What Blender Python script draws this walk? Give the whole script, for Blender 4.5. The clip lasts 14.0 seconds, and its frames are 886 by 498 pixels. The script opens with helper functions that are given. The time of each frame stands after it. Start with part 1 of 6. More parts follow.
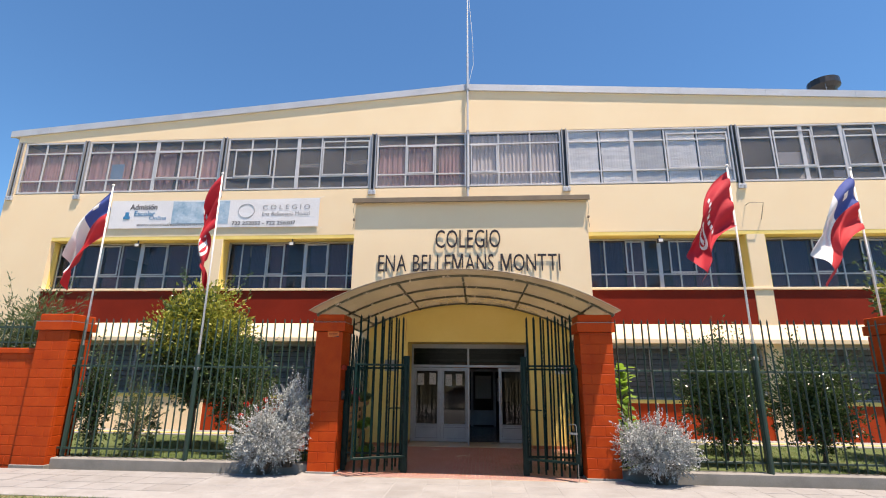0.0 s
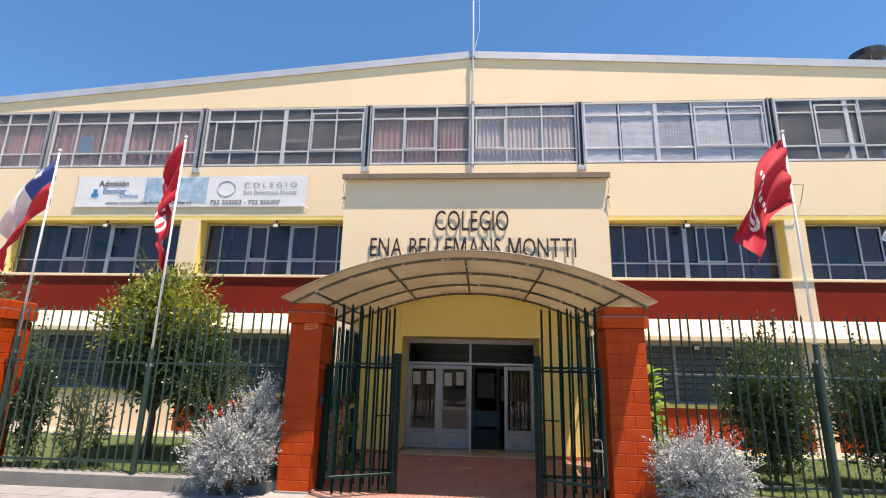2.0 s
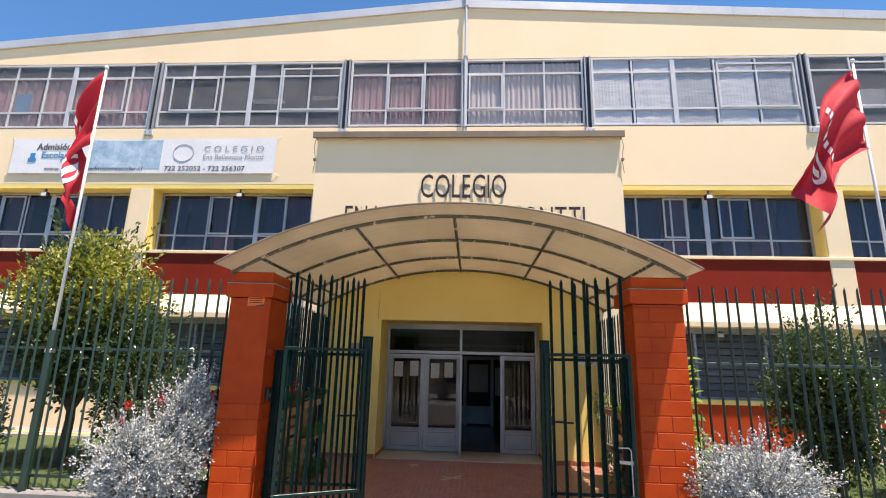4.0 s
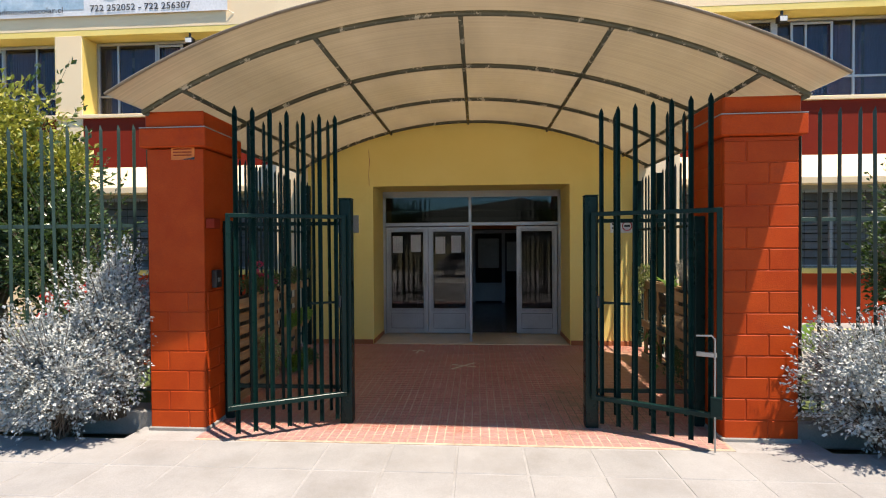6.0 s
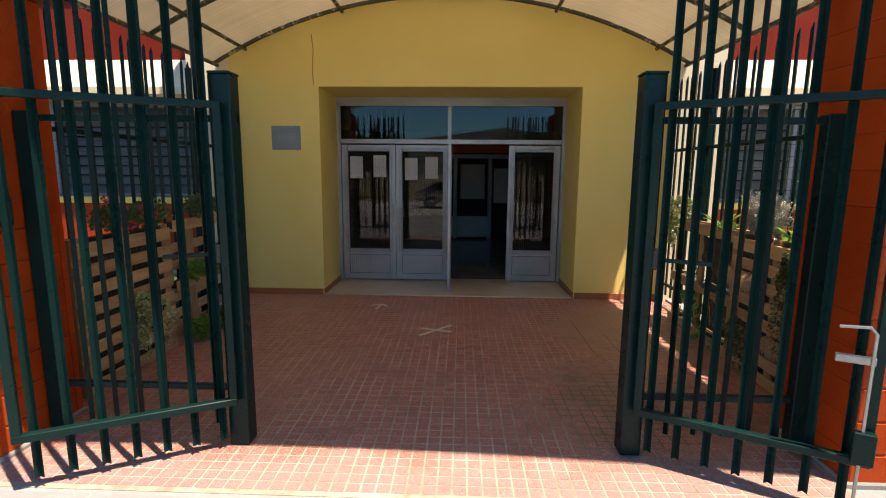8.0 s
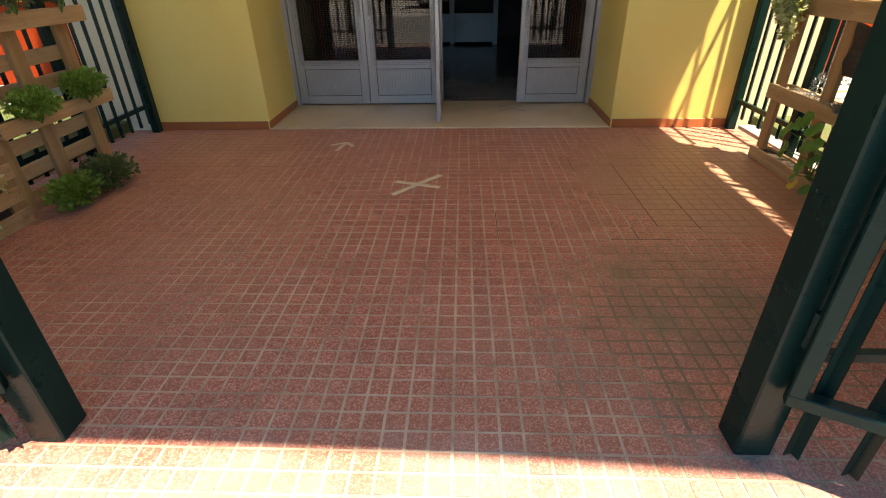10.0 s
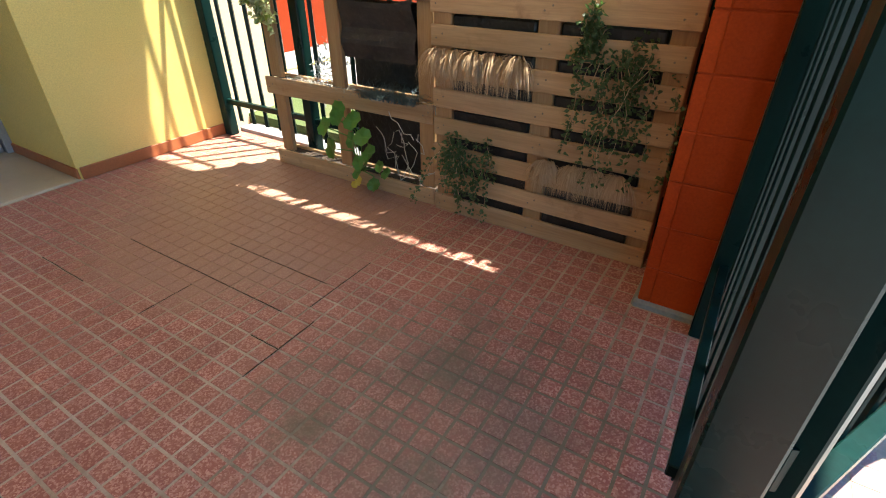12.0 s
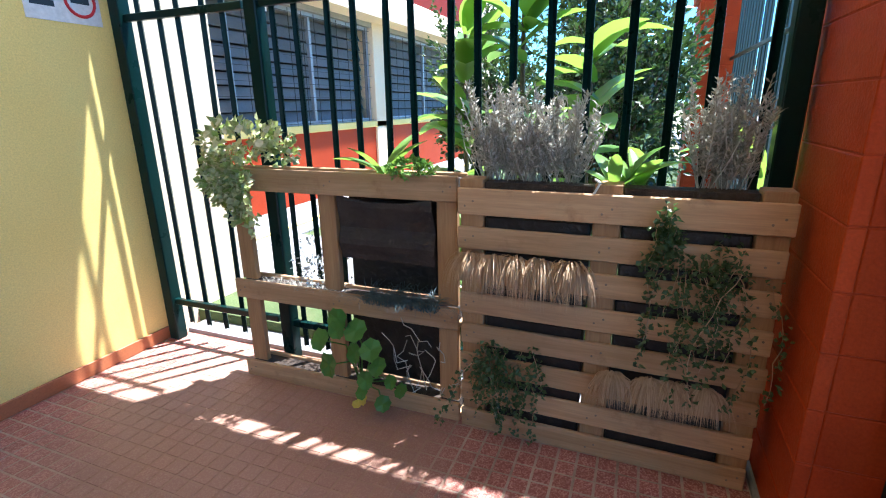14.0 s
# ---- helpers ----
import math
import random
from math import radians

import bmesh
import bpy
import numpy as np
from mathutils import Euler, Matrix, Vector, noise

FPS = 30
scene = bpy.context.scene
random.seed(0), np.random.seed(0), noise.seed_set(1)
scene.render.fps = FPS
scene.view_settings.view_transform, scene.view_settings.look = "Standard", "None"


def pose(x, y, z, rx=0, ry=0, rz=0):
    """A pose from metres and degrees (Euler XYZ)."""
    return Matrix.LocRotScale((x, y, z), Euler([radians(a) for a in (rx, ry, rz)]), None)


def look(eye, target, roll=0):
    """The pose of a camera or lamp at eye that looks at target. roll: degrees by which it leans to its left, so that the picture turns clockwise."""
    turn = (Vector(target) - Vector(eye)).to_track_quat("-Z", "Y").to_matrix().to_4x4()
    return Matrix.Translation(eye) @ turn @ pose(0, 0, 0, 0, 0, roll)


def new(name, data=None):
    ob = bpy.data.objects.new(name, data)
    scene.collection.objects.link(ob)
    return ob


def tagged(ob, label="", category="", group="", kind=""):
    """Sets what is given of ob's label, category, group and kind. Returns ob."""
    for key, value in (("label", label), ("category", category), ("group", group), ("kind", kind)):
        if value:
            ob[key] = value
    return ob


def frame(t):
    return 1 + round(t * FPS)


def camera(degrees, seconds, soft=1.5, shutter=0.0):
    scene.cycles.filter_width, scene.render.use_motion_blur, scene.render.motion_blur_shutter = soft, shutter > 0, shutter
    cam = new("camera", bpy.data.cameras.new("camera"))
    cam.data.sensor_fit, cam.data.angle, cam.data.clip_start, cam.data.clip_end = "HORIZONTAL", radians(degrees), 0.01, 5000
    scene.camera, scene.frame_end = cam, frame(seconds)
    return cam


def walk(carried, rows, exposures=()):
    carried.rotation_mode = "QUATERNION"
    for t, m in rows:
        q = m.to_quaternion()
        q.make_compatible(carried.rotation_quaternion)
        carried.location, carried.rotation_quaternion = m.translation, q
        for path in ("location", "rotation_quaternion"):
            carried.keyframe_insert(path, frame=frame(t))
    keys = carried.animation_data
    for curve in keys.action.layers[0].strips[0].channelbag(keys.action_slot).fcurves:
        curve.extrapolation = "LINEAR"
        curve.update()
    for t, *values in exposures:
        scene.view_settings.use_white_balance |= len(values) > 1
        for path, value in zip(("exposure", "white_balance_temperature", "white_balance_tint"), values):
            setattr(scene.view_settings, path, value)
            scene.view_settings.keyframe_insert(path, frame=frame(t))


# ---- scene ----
cam = camera(84.2, 14.0, soft=1.1)
PATH = [
    (0, (-0.155, -0.129, 1.886), (-0.298, 1.8, 2.391), 0.6),
    (0.5, (-0.272, 0.268, 1.918), (-0.408, 2.204, 2.4), 0.9),
    (1, (-0.269, 0.648, 1.956), (-0.41, 2.59, 2.415), 0.8),
    (1.5, (-0.238, 1.101, 2.006), (-0.386, 3.041, 2.469), 1.2),
    (2, (-0.241, 1.593, 2.058), (-0.391, 3.529, 2.534), 1.3),
    (4.3, (-0.228, 3.836, 1.954), (-0.349, 5.783, 2.394), 1.4),
    (4.5, (-0.242, 4.007, 1.94), (-0.363, 5.962, 2.347), 1.3),
    (5, (-0.29, 4.583, 1.921), (-0.427, 6.562, 2.183), -0.1),
    (5.5, (-0.302, 5.093, 1.889), (-0.458, 7.085, 1.982), 0.2),
    (6, (-0.36, 5.599, 1.857), (-0.497, 7.594, 1.829), -0.4),
    (6.5, (-0.378, 6.1, 1.837), (-0.484, 8.095, 1.744), -1.0),
    (7, (-0.335, 6.626, 1.781), (-0.412, 8.615, 1.587), -0.1),
    (7.2, (-0.34, 6.841, 1.784), (-0.391, 8.827, 1.555), 0.1),
    (9.3, (-0.204, 8.807, 1.562), (-0.346, 10.649, 0.795), -0.4),
    (9.5, (-0.197, 8.971, 1.524), (-0.336, 10.747, 0.615), -1.4),
    (10, (-0.215, 9.397, 1.467), (-0.294, 11.127, 0.467), -1.1),
    (10.5, (-0.179, 9.854, 1.381), (-0.022, 11.469, 0.212), -3.6),
    (11, (-0.138, 10.209, 1.349), (0.504, 11.638, 0.106), -1.5),
    (11.5, (-0.098, 10.5, 1.353), (1.033, 11.605, 0.128), -1.2),
    (12, (-0.012, 10.744, 1.36), (1.428, 11.644, 0.305), 0.0),
    (12.5, (0.043, 10.943, 1.389), (1.675, 11.65, 0.475), -0.6),
    (13, (0.033, 11.145, 1.423), (1.802, 11.727, 0.696), -1.7),
    (13.5, (0.143, 11.312, 1.472), (1.952, 11.881, 0.836), -1.2),
    (14, (0.245, 11.488, 1.534), (2.026, 12.203, 0.971), -1.0),
]
EXPO = [(0.0, 0.82, 7700, 18), (4.0, 0.97, 7350, 18), (6.5, 0.9, 7400, 13), (7.2, 1.0, 7500, 13), (9.5, 1.6, 7800, 10), (10.1, 1.98, 9300, 13), (10.5, 2.12, 10000, 13), (11.2, 2.22, 8700, 10), (12.0, 2.27, 6700, 5), (13.0, 2.3, 5600, 7), (14.0, 2.25, 5400, 11)]
walk(cam, [(t, look(eye, target, roll)) for t, eye, target, roll in PATH], EXPO)

# ---- light ----
SUN = Vector((0.265, -0.2, 1.0)).normalized()
sun_el, sun_az = math.asin(SUN.z), math.atan2(SUN.x, SUN.y)
world = bpy.data.worlds.new("sky")
scene.world = world
world.use_nodes = True
wn = world.node_tree.nodes
sky = wn.new("ShaderNodeTexSky")
sky.sky_type, sky.sun_disc = "NISHITA", False
sky.sun_elevation, sky.sun_rotation = sun_el, sun_az
sky.air_density, sky.dust_density, sky.ozone_density = 1.0, 0.0, 1.5
tone = wn.new("ShaderNodeMix")
tone.data_type, tone.blend_type = "RGBA", "MULTIPLY"
tone.inputs[0].default_value, tone.inputs[7].default_value = 1.0, (0.43, 0.85, 1.15, 1)
world.node_tree.links.new(sky.outputs[0], tone.inputs[6])
world.node_tree.links.new(tone.outputs[2], wn["Background"].inputs[0])
wn["Background"].inputs[1].default_value = 0.1
sun = new("sun", bpy.data.lights.new("sun", "SUN"))
sun.data.energy, sun.data.angle, sun.data.color = 5.0, radians(0.8), (1.0, 0.95, 0.87)
sun.matrix_world = look(SUN * 60, (0, 0, 0))


# ---- materials ----
def material(name):
    m = bpy.data.materials.new(name)
    m.use_nodes = True
    n, l = m.node_tree.nodes, m.node_tree.links
    return m, n, l, n["Principled BSDF"]


def ramp(n, l, fac, c0, c1, p0=0.3, p1=0.7):
    r = n.new("ShaderNodeValToRGB")
    r.color_ramp.elements[0].position, r.color_ramp.elements[0].color = p0, (*c0, 1)
    r.color_ramp.elements[1].position, r.color_ramp.elements[1].color = p1, (*c1, 1)
    l.new(fac, r.inputs[0])
    return r.outputs[0]


def blend(n, l, a, b, fac, mode="MIX"):
    x = n.new("ShaderNodeMix")
    x.data_type, x.blend_type = "RGBA", mode
    for sock, v in ((x.inputs[0], fac), (x.inputs[6], a), (x.inputs[7], b)):
        if hasattr(v, "links"):
            l.new(v, sock)
        else:
            sock.default_value = v if isinstance(v, float) else (*v, 1)
    return x.outputs[2]


def noisy(n, l, scale, detail=4.0, stretch=(1, 1, 1), rough=0.6):
    g = n.new("ShaderNodeNewGeometry")
    mp = n.new("ShaderNodeMapping")
    mp.inputs["Scale"].default_value = stretch
    t = n.new("ShaderNodeTexNoise")
    t.inputs["Scale"].default_value, t.inputs["Detail"].default_value, t.inputs["Roughness"].default_value = scale, detail, rough
    l.new(g.outputs["Position"], mp.inputs[0])
    l.new(mp.outputs[0], t.inputs[0])
    return t.outputs[0]


def surface(name, c0, c1, scale=2.0, rough=0.7, fine=60.0, bump=0.15, metal=0.0, dirt=None, dirt_scale=0.8, dirt_at=(0.55, 0.75),
            stretch=(1, 1, 1), vary=0.0, spec=0.5, dist=0.004, patches=()):
    """A painted, stony or wooden surface: broad tone, fine grain, stains, relief, and a tone of its own for each piece."""
    m, n, l, p = material(name)
    col = ramp(n, l, noisy(n, l, scale, 5.0, stretch), c0, c1)
    fine_n = noisy(n, l, fine, 3.0, stretch)
    col = blend(n, l, col, ramp(n, l, fine_n, (0.75, 0.75, 0.75), (1.12, 1.12, 1.12)), 0.6, "MULTIPLY")
    if dirt:
        col = blend(n, l, col, dirt, ramp(n, l, noisy(n, l, dirt_scale, 8.0, (1, 1, 1), 0.7), (0, 0, 0), (0.8, 0.8, 0.8), *dirt_at))
    for tint, centre, r0, r1, most, sc in patches:
        col = blend(n, l, col, tint, patch(n, l, centre, r0, r1, most, sc))
    if vary:
        o = n.new("ShaderNodeObjectInfo")
        col = blend(n, l, col, ramp(n, l, o.outputs["Random"], (1 - vary,) * 3, (1 + vary,) * 3, 0.0, 1.0), 1.0, "MULTIPLY")
    l.new(col, p.inputs["Base Color"])
    p.inputs["Metallic"].default_value = metal
    p.inputs["Specular IOR Level"].default_value = spec
    rr = n.new("ShaderNodeMapRange")
    rr.inputs[3].default_value, rr.inputs[4].default_value = max(0.03, rough - 0.12), min(1.0, rough + 0.12)
    l.new(noisy(n, l, scale * 3, 4.0), rr.inputs[0])
    l.new(rr.outputs[0], p.inputs["Roughness"])
    b = n.new("ShaderNodeBump")
    b.inputs["Strength"].default_value, b.inputs["Distance"].default_value = bump, dist
    l.new(fine_n, b.inputs["Height"])
    l.new(b.outputs[0], p.inputs["Normal"])
    return m


def leafy(name, c0, c1, back, rough=0.45, through_part=0.3):
    """Leaves: a tone for each leaf, a sheen, and light that comes through."""
    m, n, l, p = material(name)
    g = n.new("ShaderNodeNewGeometry")
    col = ramp(n, l, g.outputs["Random Per Island"], c0, c1, 0.0, 1.0)
    col = blend(n, l, col, ramp(n, l, noisy(n, l, 3.0), (0.7, 0.7, 0.7), (1.2, 1.2, 1.2)), 0.8, "MULTIPLY")
    l.new(col, p.inputs["Base Color"])
    p.inputs["Roughness"].default_value = rough
    tr = n.new("ShaderNodeBsdfTranslucent")
    tr.inputs[0].default_value = (*back, 1)
    mx = n.new("ShaderNodeMixShader")
    mx.inputs[0].default_value = through_part
    l.new(p.outputs[0], mx.inputs[1])
    l.new(tr.outputs[0], mx.inputs[2])
    l.new(mx.outputs[0], n["Material Output"].inputs[0])
    return m


def glazing(name, tint, rough=0.02, ior=1.5, ripple=0.0, ripple_scale=(40, 1, 3), dust=0.0):
    m, n, l, p = material(name)
    n.remove(p)
    a, b, f, mx = (n.new("ShaderNodeBsdf" + k) if k in ("Transparent", "Glossy") else n.new("ShaderNode" + k) for k in ("Transparent", "Glossy", "LayerWeight", "MixShader"))
    a.inputs[0].default_value = (*tint, 1)
    b.inputs["Roughness"].default_value = rough
    base = ((ior - 1) / (ior + 1)) ** 2
    pw, ga = n.new("ShaderNodeMath"), n.new("ShaderNodeMath")
    pw.operation, ga.operation = "POWER", "MULTIPLY_ADD"
    l.new(f.outputs["Facing"], pw.inputs[0])
    pw.inputs[1].default_value = 5.0
    l.new(pw.outputs[0], ga.inputs[0])
    ga.inputs[1].default_value, ga.inputs[2].default_value = 1 - base, base
    f.inputs[0].default_value = 0.5
    if ripple:
        bp = n.new("ShaderNodeBump")
        bp.inputs["Strength"].default_value, bp.inputs["Distance"].default_value = ripple, 0.01
        l.new(noisy(n, l, 1.0, 2.0, ripple_scale), bp.inputs["Height"])
        l.new(bp.outputs[0], b.inputs["Normal"])
    l.new(ga.outputs[0], mx.inputs[0])
    l.new(a.outputs[0], mx.inputs[1])
    l.new(b.outputs[0], mx.inputs[2])
    out = mx.outputs[0]
    if dust:
        df, dm = n.new("ShaderNodeBsdfDiffuse"), n.new("ShaderNodeMixShader")
        df.inputs[0].default_value = (0.55, 0.53, 0.52, 1)
        l.new(ramp(n, l, noisy(n, l, 1.3, 6.0), (dust * 0.6,) * 3, (dust * 1.4,) * 3), dm.inputs[0])
        l.new(out, dm.inputs[1])
        l.new(df.outputs[0], dm.inputs[2])
        out = dm.outputs[0]
    l.new(out, n["Material Output"].inputs[0])
    return m


def sheeting(name, col, back, through_part, rough=0.35, clear=0.15):
    """Dusty ribbed plastic sheet that lets part of the light through and mirrors at a slant."""
    m, n, l, p = material(name)
    c = ramp(n, l, noisy(n, l, 1.2, 6.0, (1, 0.35, 1)), tuple(v * 0.8 for v in col), col)
    ribs = noisy(n, l, 1.0, 1.0, (0.2, 90, 0.2))
    c = blend(n, l, c, ramp(n, l, ribs, (0.86, 0.86, 0.86), (1.06, 1.06, 1.06)), 1.0, "MULTIPLY")
    l.new(c, p.inputs["Base Color"])
    p.inputs["Roughness"].default_value = rough
    tr = n.new("ShaderNodeBsdfTranslucent")
    l.new(blend(n, l, c, back, 1.0, "MULTIPLY"), tr.inputs[0])
    mx = n.new("ShaderNodeMixShader")
    mx.inputs[0].default_value = through_part
    l.new(p.outputs[0], mx.inputs[1])
    l.new(tr.outputs[0], mx.inputs[2])
    cl, mc = n.new("ShaderNodeBsdfTransparent"), n.new("ShaderNodeMixShader")
    cl.inputs["Color"].default_value = (1.0, 0.86, 0.68, 1)
    mc.inputs[0].default_value = clear
    l.new(mx.outputs[0], mc.inputs[1])
    l.new(cl.outputs[0], mc.inputs[2])
    gl, lw, pw, gain, mg = n.new("ShaderNodeBsdfGlossy"), n.new("ShaderNodeLayerWeight"), n.new("ShaderNodeMath"), n.new("ShaderNodeMath"), n.new("ShaderNodeMixShader")
    gl.inputs["Color"].default_value, gl.inputs["Roughness"].default_value = (0.72, 0.69, 0.64, 1), 0.24
    lw.inputs[0].default_value = 0.5
    pw.operation, gain.operation = "POWER", "MULTIPLY_ADD"
    pw.inputs[1].default_value = 3.0
    l.new(lw.outputs["Facing"], pw.inputs[0])
    l.new(pw.outputs[0], gain.inputs[0])
    gain.inputs[1].default_value, gain.inputs[2].default_value = 0.88, 0.03
    l.new(gain.outputs[0], mg.inputs[0])
    l.new(mc.outputs[0], mg.inputs[1])
    l.new(gl.outputs[0], mg.inputs[2])
    l.new(mg.outputs[0], n["Material Output"].inputs[0])
    return m


CREAM = surface("cream_paint", (0.88, 0.68, 0.44), (0.91, 0.73, 0.49), 0.6, 0.75, 90, 0.12, dirt=(0.66, 0.5, 0.31), dirt_scale=0.35, dirt_at=(0.6, 0.95))
YELLOW = surface("yellow_paint", (0.85, 0.64, 0.18), (0.9, 0.7, 0.23), 0.9, 0.6, 120, 0.1, dirt=(0.72, 0.52, 0.16), dirt_scale=0.7, dirt_at=(0.6, 0.95))
RED_PAINT = surface("dark_red_paint", (0.2, 0.017, 0.006), (0.25, 0.022, 0.008), 0.8, 0.65, 80, 0.1, dirt=(0.2, 0.03, 0.015), dirt_at=(0.6, 0.9), spec=0.15)
DADO = surface("red_dado_paint", (0.33, 0.036, 0.008), (0.4, 0.05, 0.011), 1.2, 0.6, 80, 0.15, dirt=(0.22, 0.035, 0.014), dirt_at=(0.6, 0.9), spec=0.15)
BLOCK = surface("orange_red_block", (0.39, 0.042, 0.006), (0.47, 0.062, 0.009), 3.0, 0.55, 90, 0.3, dirt=(0.27, 0.04, 0.014), dirt_scale=2.5, dirt_at=(0.56, 0.85), vary=0.06, spec=0.14, dist=0.008)
MORTAR = surface("painted_joint", (0.36, 0.042, 0.008), (0.43, 0.058, 0.012), 5.0, 0.7, 120, 0.3, spec=0.2)
CONCRETE = surface("pale_concrete", (0.25, 0.242, 0.236), (0.32, 0.31, 0.302), 1.5, 0.85, 120, 0.3, dirt=(0.2, 0.185, 0.17), dirt_scale=1.1, dirt_at=(0.46, 0.74), vary=0.03)
SLAB_JOINT = surface("pale_slab_mortar", (0.27, 0.262, 0.255), (0.335, 0.325, 0.317), 3.0, 0.9, 90, 0.4, dirt=(0.2, 0.185, 0.17), dirt_scale=1.4, dirt_at=(0.5, 0.72))
KERB = surface("grey_concrete", (0.2, 0.19, 0.175), (0.3, 0.285, 0.26), 2.0, 0.9, 70, 0.5, dirt=(0.17, 0.16, 0.14), dirt_scale=2.0)


def patch(n, l, centre, r0, r1, most, scale, peak=0.3):
    """How strongly a worn or stained patch of the floor shows: ragged, and fading out from its middle."""
    g, d = n.new("ShaderNodeNewGeometry"), n.new("ShaderNodeVectorMath")
    d.operation = "DISTANCE"
    d.inputs[1].default_value = (*centre, 0.0)
    l.new(g.outputs["Position"], d.inputs[0])
    near = n.new("ShaderNodeMapRange")
    near.inputs[1].default_value, near.inputs[2].default_value, near.inputs[3].default_value, near.inputs[4].default_value = r0, r1, peak, -0.45
    l.new(d.outputs["Value"], near.inputs[0])
    both = n.new("ShaderNodeMath")
    both.operation = "ADD"
    l.new(near.outputs[0], both.inputs[0])
    l.new(noisy(n, l, scale, 8.0, (1, 1, 1), 0.7), both.inputs[1])
    return ramp(n, l, both.outputs[0], (0, 0, 0), (most, most, most), 0.46, 0.72)


def street_dust(n, l):
    """Pale dust and sun-bleaching on the first rows of tiles beside the pavement, with a ragged edge."""
    g, sep = n.new("ShaderNodeNewGeometry"), n.new("ShaderNodeSeparateXYZ")
    l.new(g.outputs["Position"], sep.inputs[0])
    near = n.new("ShaderNodeMapRange")
    near.inputs[1].default_value, near.inputs[2].default_value, near.inputs[3].default_value, near.inputs[4].default_value = 10.25, 10.8, 0.35, -0.35
    l.new(sep.outputs[1], near.inputs[0])
    both = n.new("ShaderNodeMath")
    both.operation = "ADD"
    l.new(near.outputs[0], both.inputs[0])
    l.new(noisy(n, l, 3.0, 6.0), both.inputs[1])
    return ramp(n, l, both.outputs[0], (0, 0, 0), (0.5, 0.5, 0.5), 0.4, 0.8)


def terrazzo(name):
    """Red terrazzo tile: chips, a dusty film where feet pass less, dark stains, and a tone for each tile."""
    m, n, l, p = material(name)
    chips = n.new("ShaderNodeTexVoronoi")
    chips.inputs["Scale"].default_value = 170.0
    g = n.new("ShaderNodeNewGeometry")
    l.new(g.outputs["Position"], chips.inputs[0])
    sep = n.new("ShaderNodeSeparateColor")
    l.new(chips.outputs["Color"], sep.inputs[0])
    col = ramp(n, l, sep.outputs[0], (0.275, 0.068, 0.05), (0.57, 0.3, 0.235), 0.4, 0.98)
    tone = n.new("ShaderNodeMath")
    tone.operation = "ADD"
    o = n.new("ShaderNodeObjectInfo")
    l.new(o.outputs["Random"], tone.inputs[0])
    l.new(g.outputs["Random Per Island"], tone.inputs[1])
    wrap = n.new("ShaderNodeMath")
    wrap.operation = "FRACT"
    l.new(tone.outputs[0], wrap.inputs[0])
    col = blend(n, l, col, ramp(n, l, wrap.outputs[0], (0.86, 0.85, 0.84), (1.1, 1.1, 1.1), 0.0, 1.0), 1.0, "MULTIPLY")
    col = blend(n, l, col, (0.37, 0.175, 0.125), ramp(n, l, noisy(n, l, 0.7, 6.0, (1, 1, 1), 0.65), (0.1, 0.1, 0.1), (0.5, 0.5, 0.5), 0.35, 0.62))
    col = blend(n, l, col, (0.34, 0.195, 0.135), patch(n, l, (1.75, 13.1), 0.7, 1.7, 0.7, 0.9))
    col = blend(n, l, col, (0.12, 0.1, 0.07), patch(n, l, (0.95, 11.4), 0.3, 1.4, 0.55, 3.2, 0.15))
    for spot, reach in (((0.63, 11.72), 0.34), ((0.72, 11.22), 0.38), ((1.12, 11.42), 0.42), ((0.66, 10.8), 0.3)):
        col = blend(n, l, col, (0.125, 0.112, 0.062), patch(n, l, spot, 0.02, reach, 0.6, 13.0, 0.16))
    col = blend(n, l, col, (0.33, 0.25, 0.245), street_dust(n, l))
    l.new(col, p.inputs["Base Color"])
    rr = n.new("ShaderNodeMapRange")
    rr.inputs[3].default_value, rr.inputs[4].default_value = 0.3, 0.62
    l.new(noisy(n, l, 2.0, 5.0), rr.inputs[0])
    l.new(rr.outputs[0], p.inputs["Roughness"])
    b = n.new("ShaderNodeBump")
    b.inputs["Strength"].default_value, b.inputs["Distance"].default_value = 0.25, 0.001
    l.new(noisy(n, l, 220.0, 3.0), b.inputs["Height"])
    l.new(b.outputs[0], p.inputs["Normal"])
    return m


TILE = terrazzo("red_terrazzo_tile")
GROUT = surface("sandy_grout", (0.37, 0.28, 0.205), (0.53, 0.42, 0.32), 3.0, 0.9, 120, 0.3, dirt=(0.19, 0.13, 0.09), dirt_scale=3.2, dirt_at=(0.47, 0.68),
                patches=(((0.36, 0.2, 0.135), (1.75, 13.1), 0.7, 1.7, 0.85, 0.9), ((0.12, 0.108, 0.07), (0.95, 11.2), 0.3, 1.7, 0.8, 4.0)))
SILL_STONE = surface("cream_terrazzo", (0.42, 0.36, 0.26), (0.5, 0.43, 0.32), 1.5, 0.35, 150, 0.05, dirt=(0.3, 0.25, 0.18), dirt_scale=2.0)
SKIRT = surface("terracotta_skirting", (0.38, 0.12, 0.04), (0.46, 0.16, 0.06), 4.0, 0.5, 90, 0.15)
GREEN = surface("dark_green_enamel", (0.0026, 0.015, 0.0135), (0.0046, 0.024, 0.021), 2.0, 0.3, 60, 0.08, dirt=(0.04, 0.06, 0.05), dirt_scale=4.0, dirt_at=(0.66, 0.85), spec=0.16)
GREEN_FADED = surface("faded_green_enamel", (0.012, 0.035, 0.026), (0.02, 0.05, 0.037), 2.0, 0.45, 60, 0.08, dirt=(0.1, 0.1, 0.07), dirt_scale=4.0, dirt_at=(0.64, 0.8))
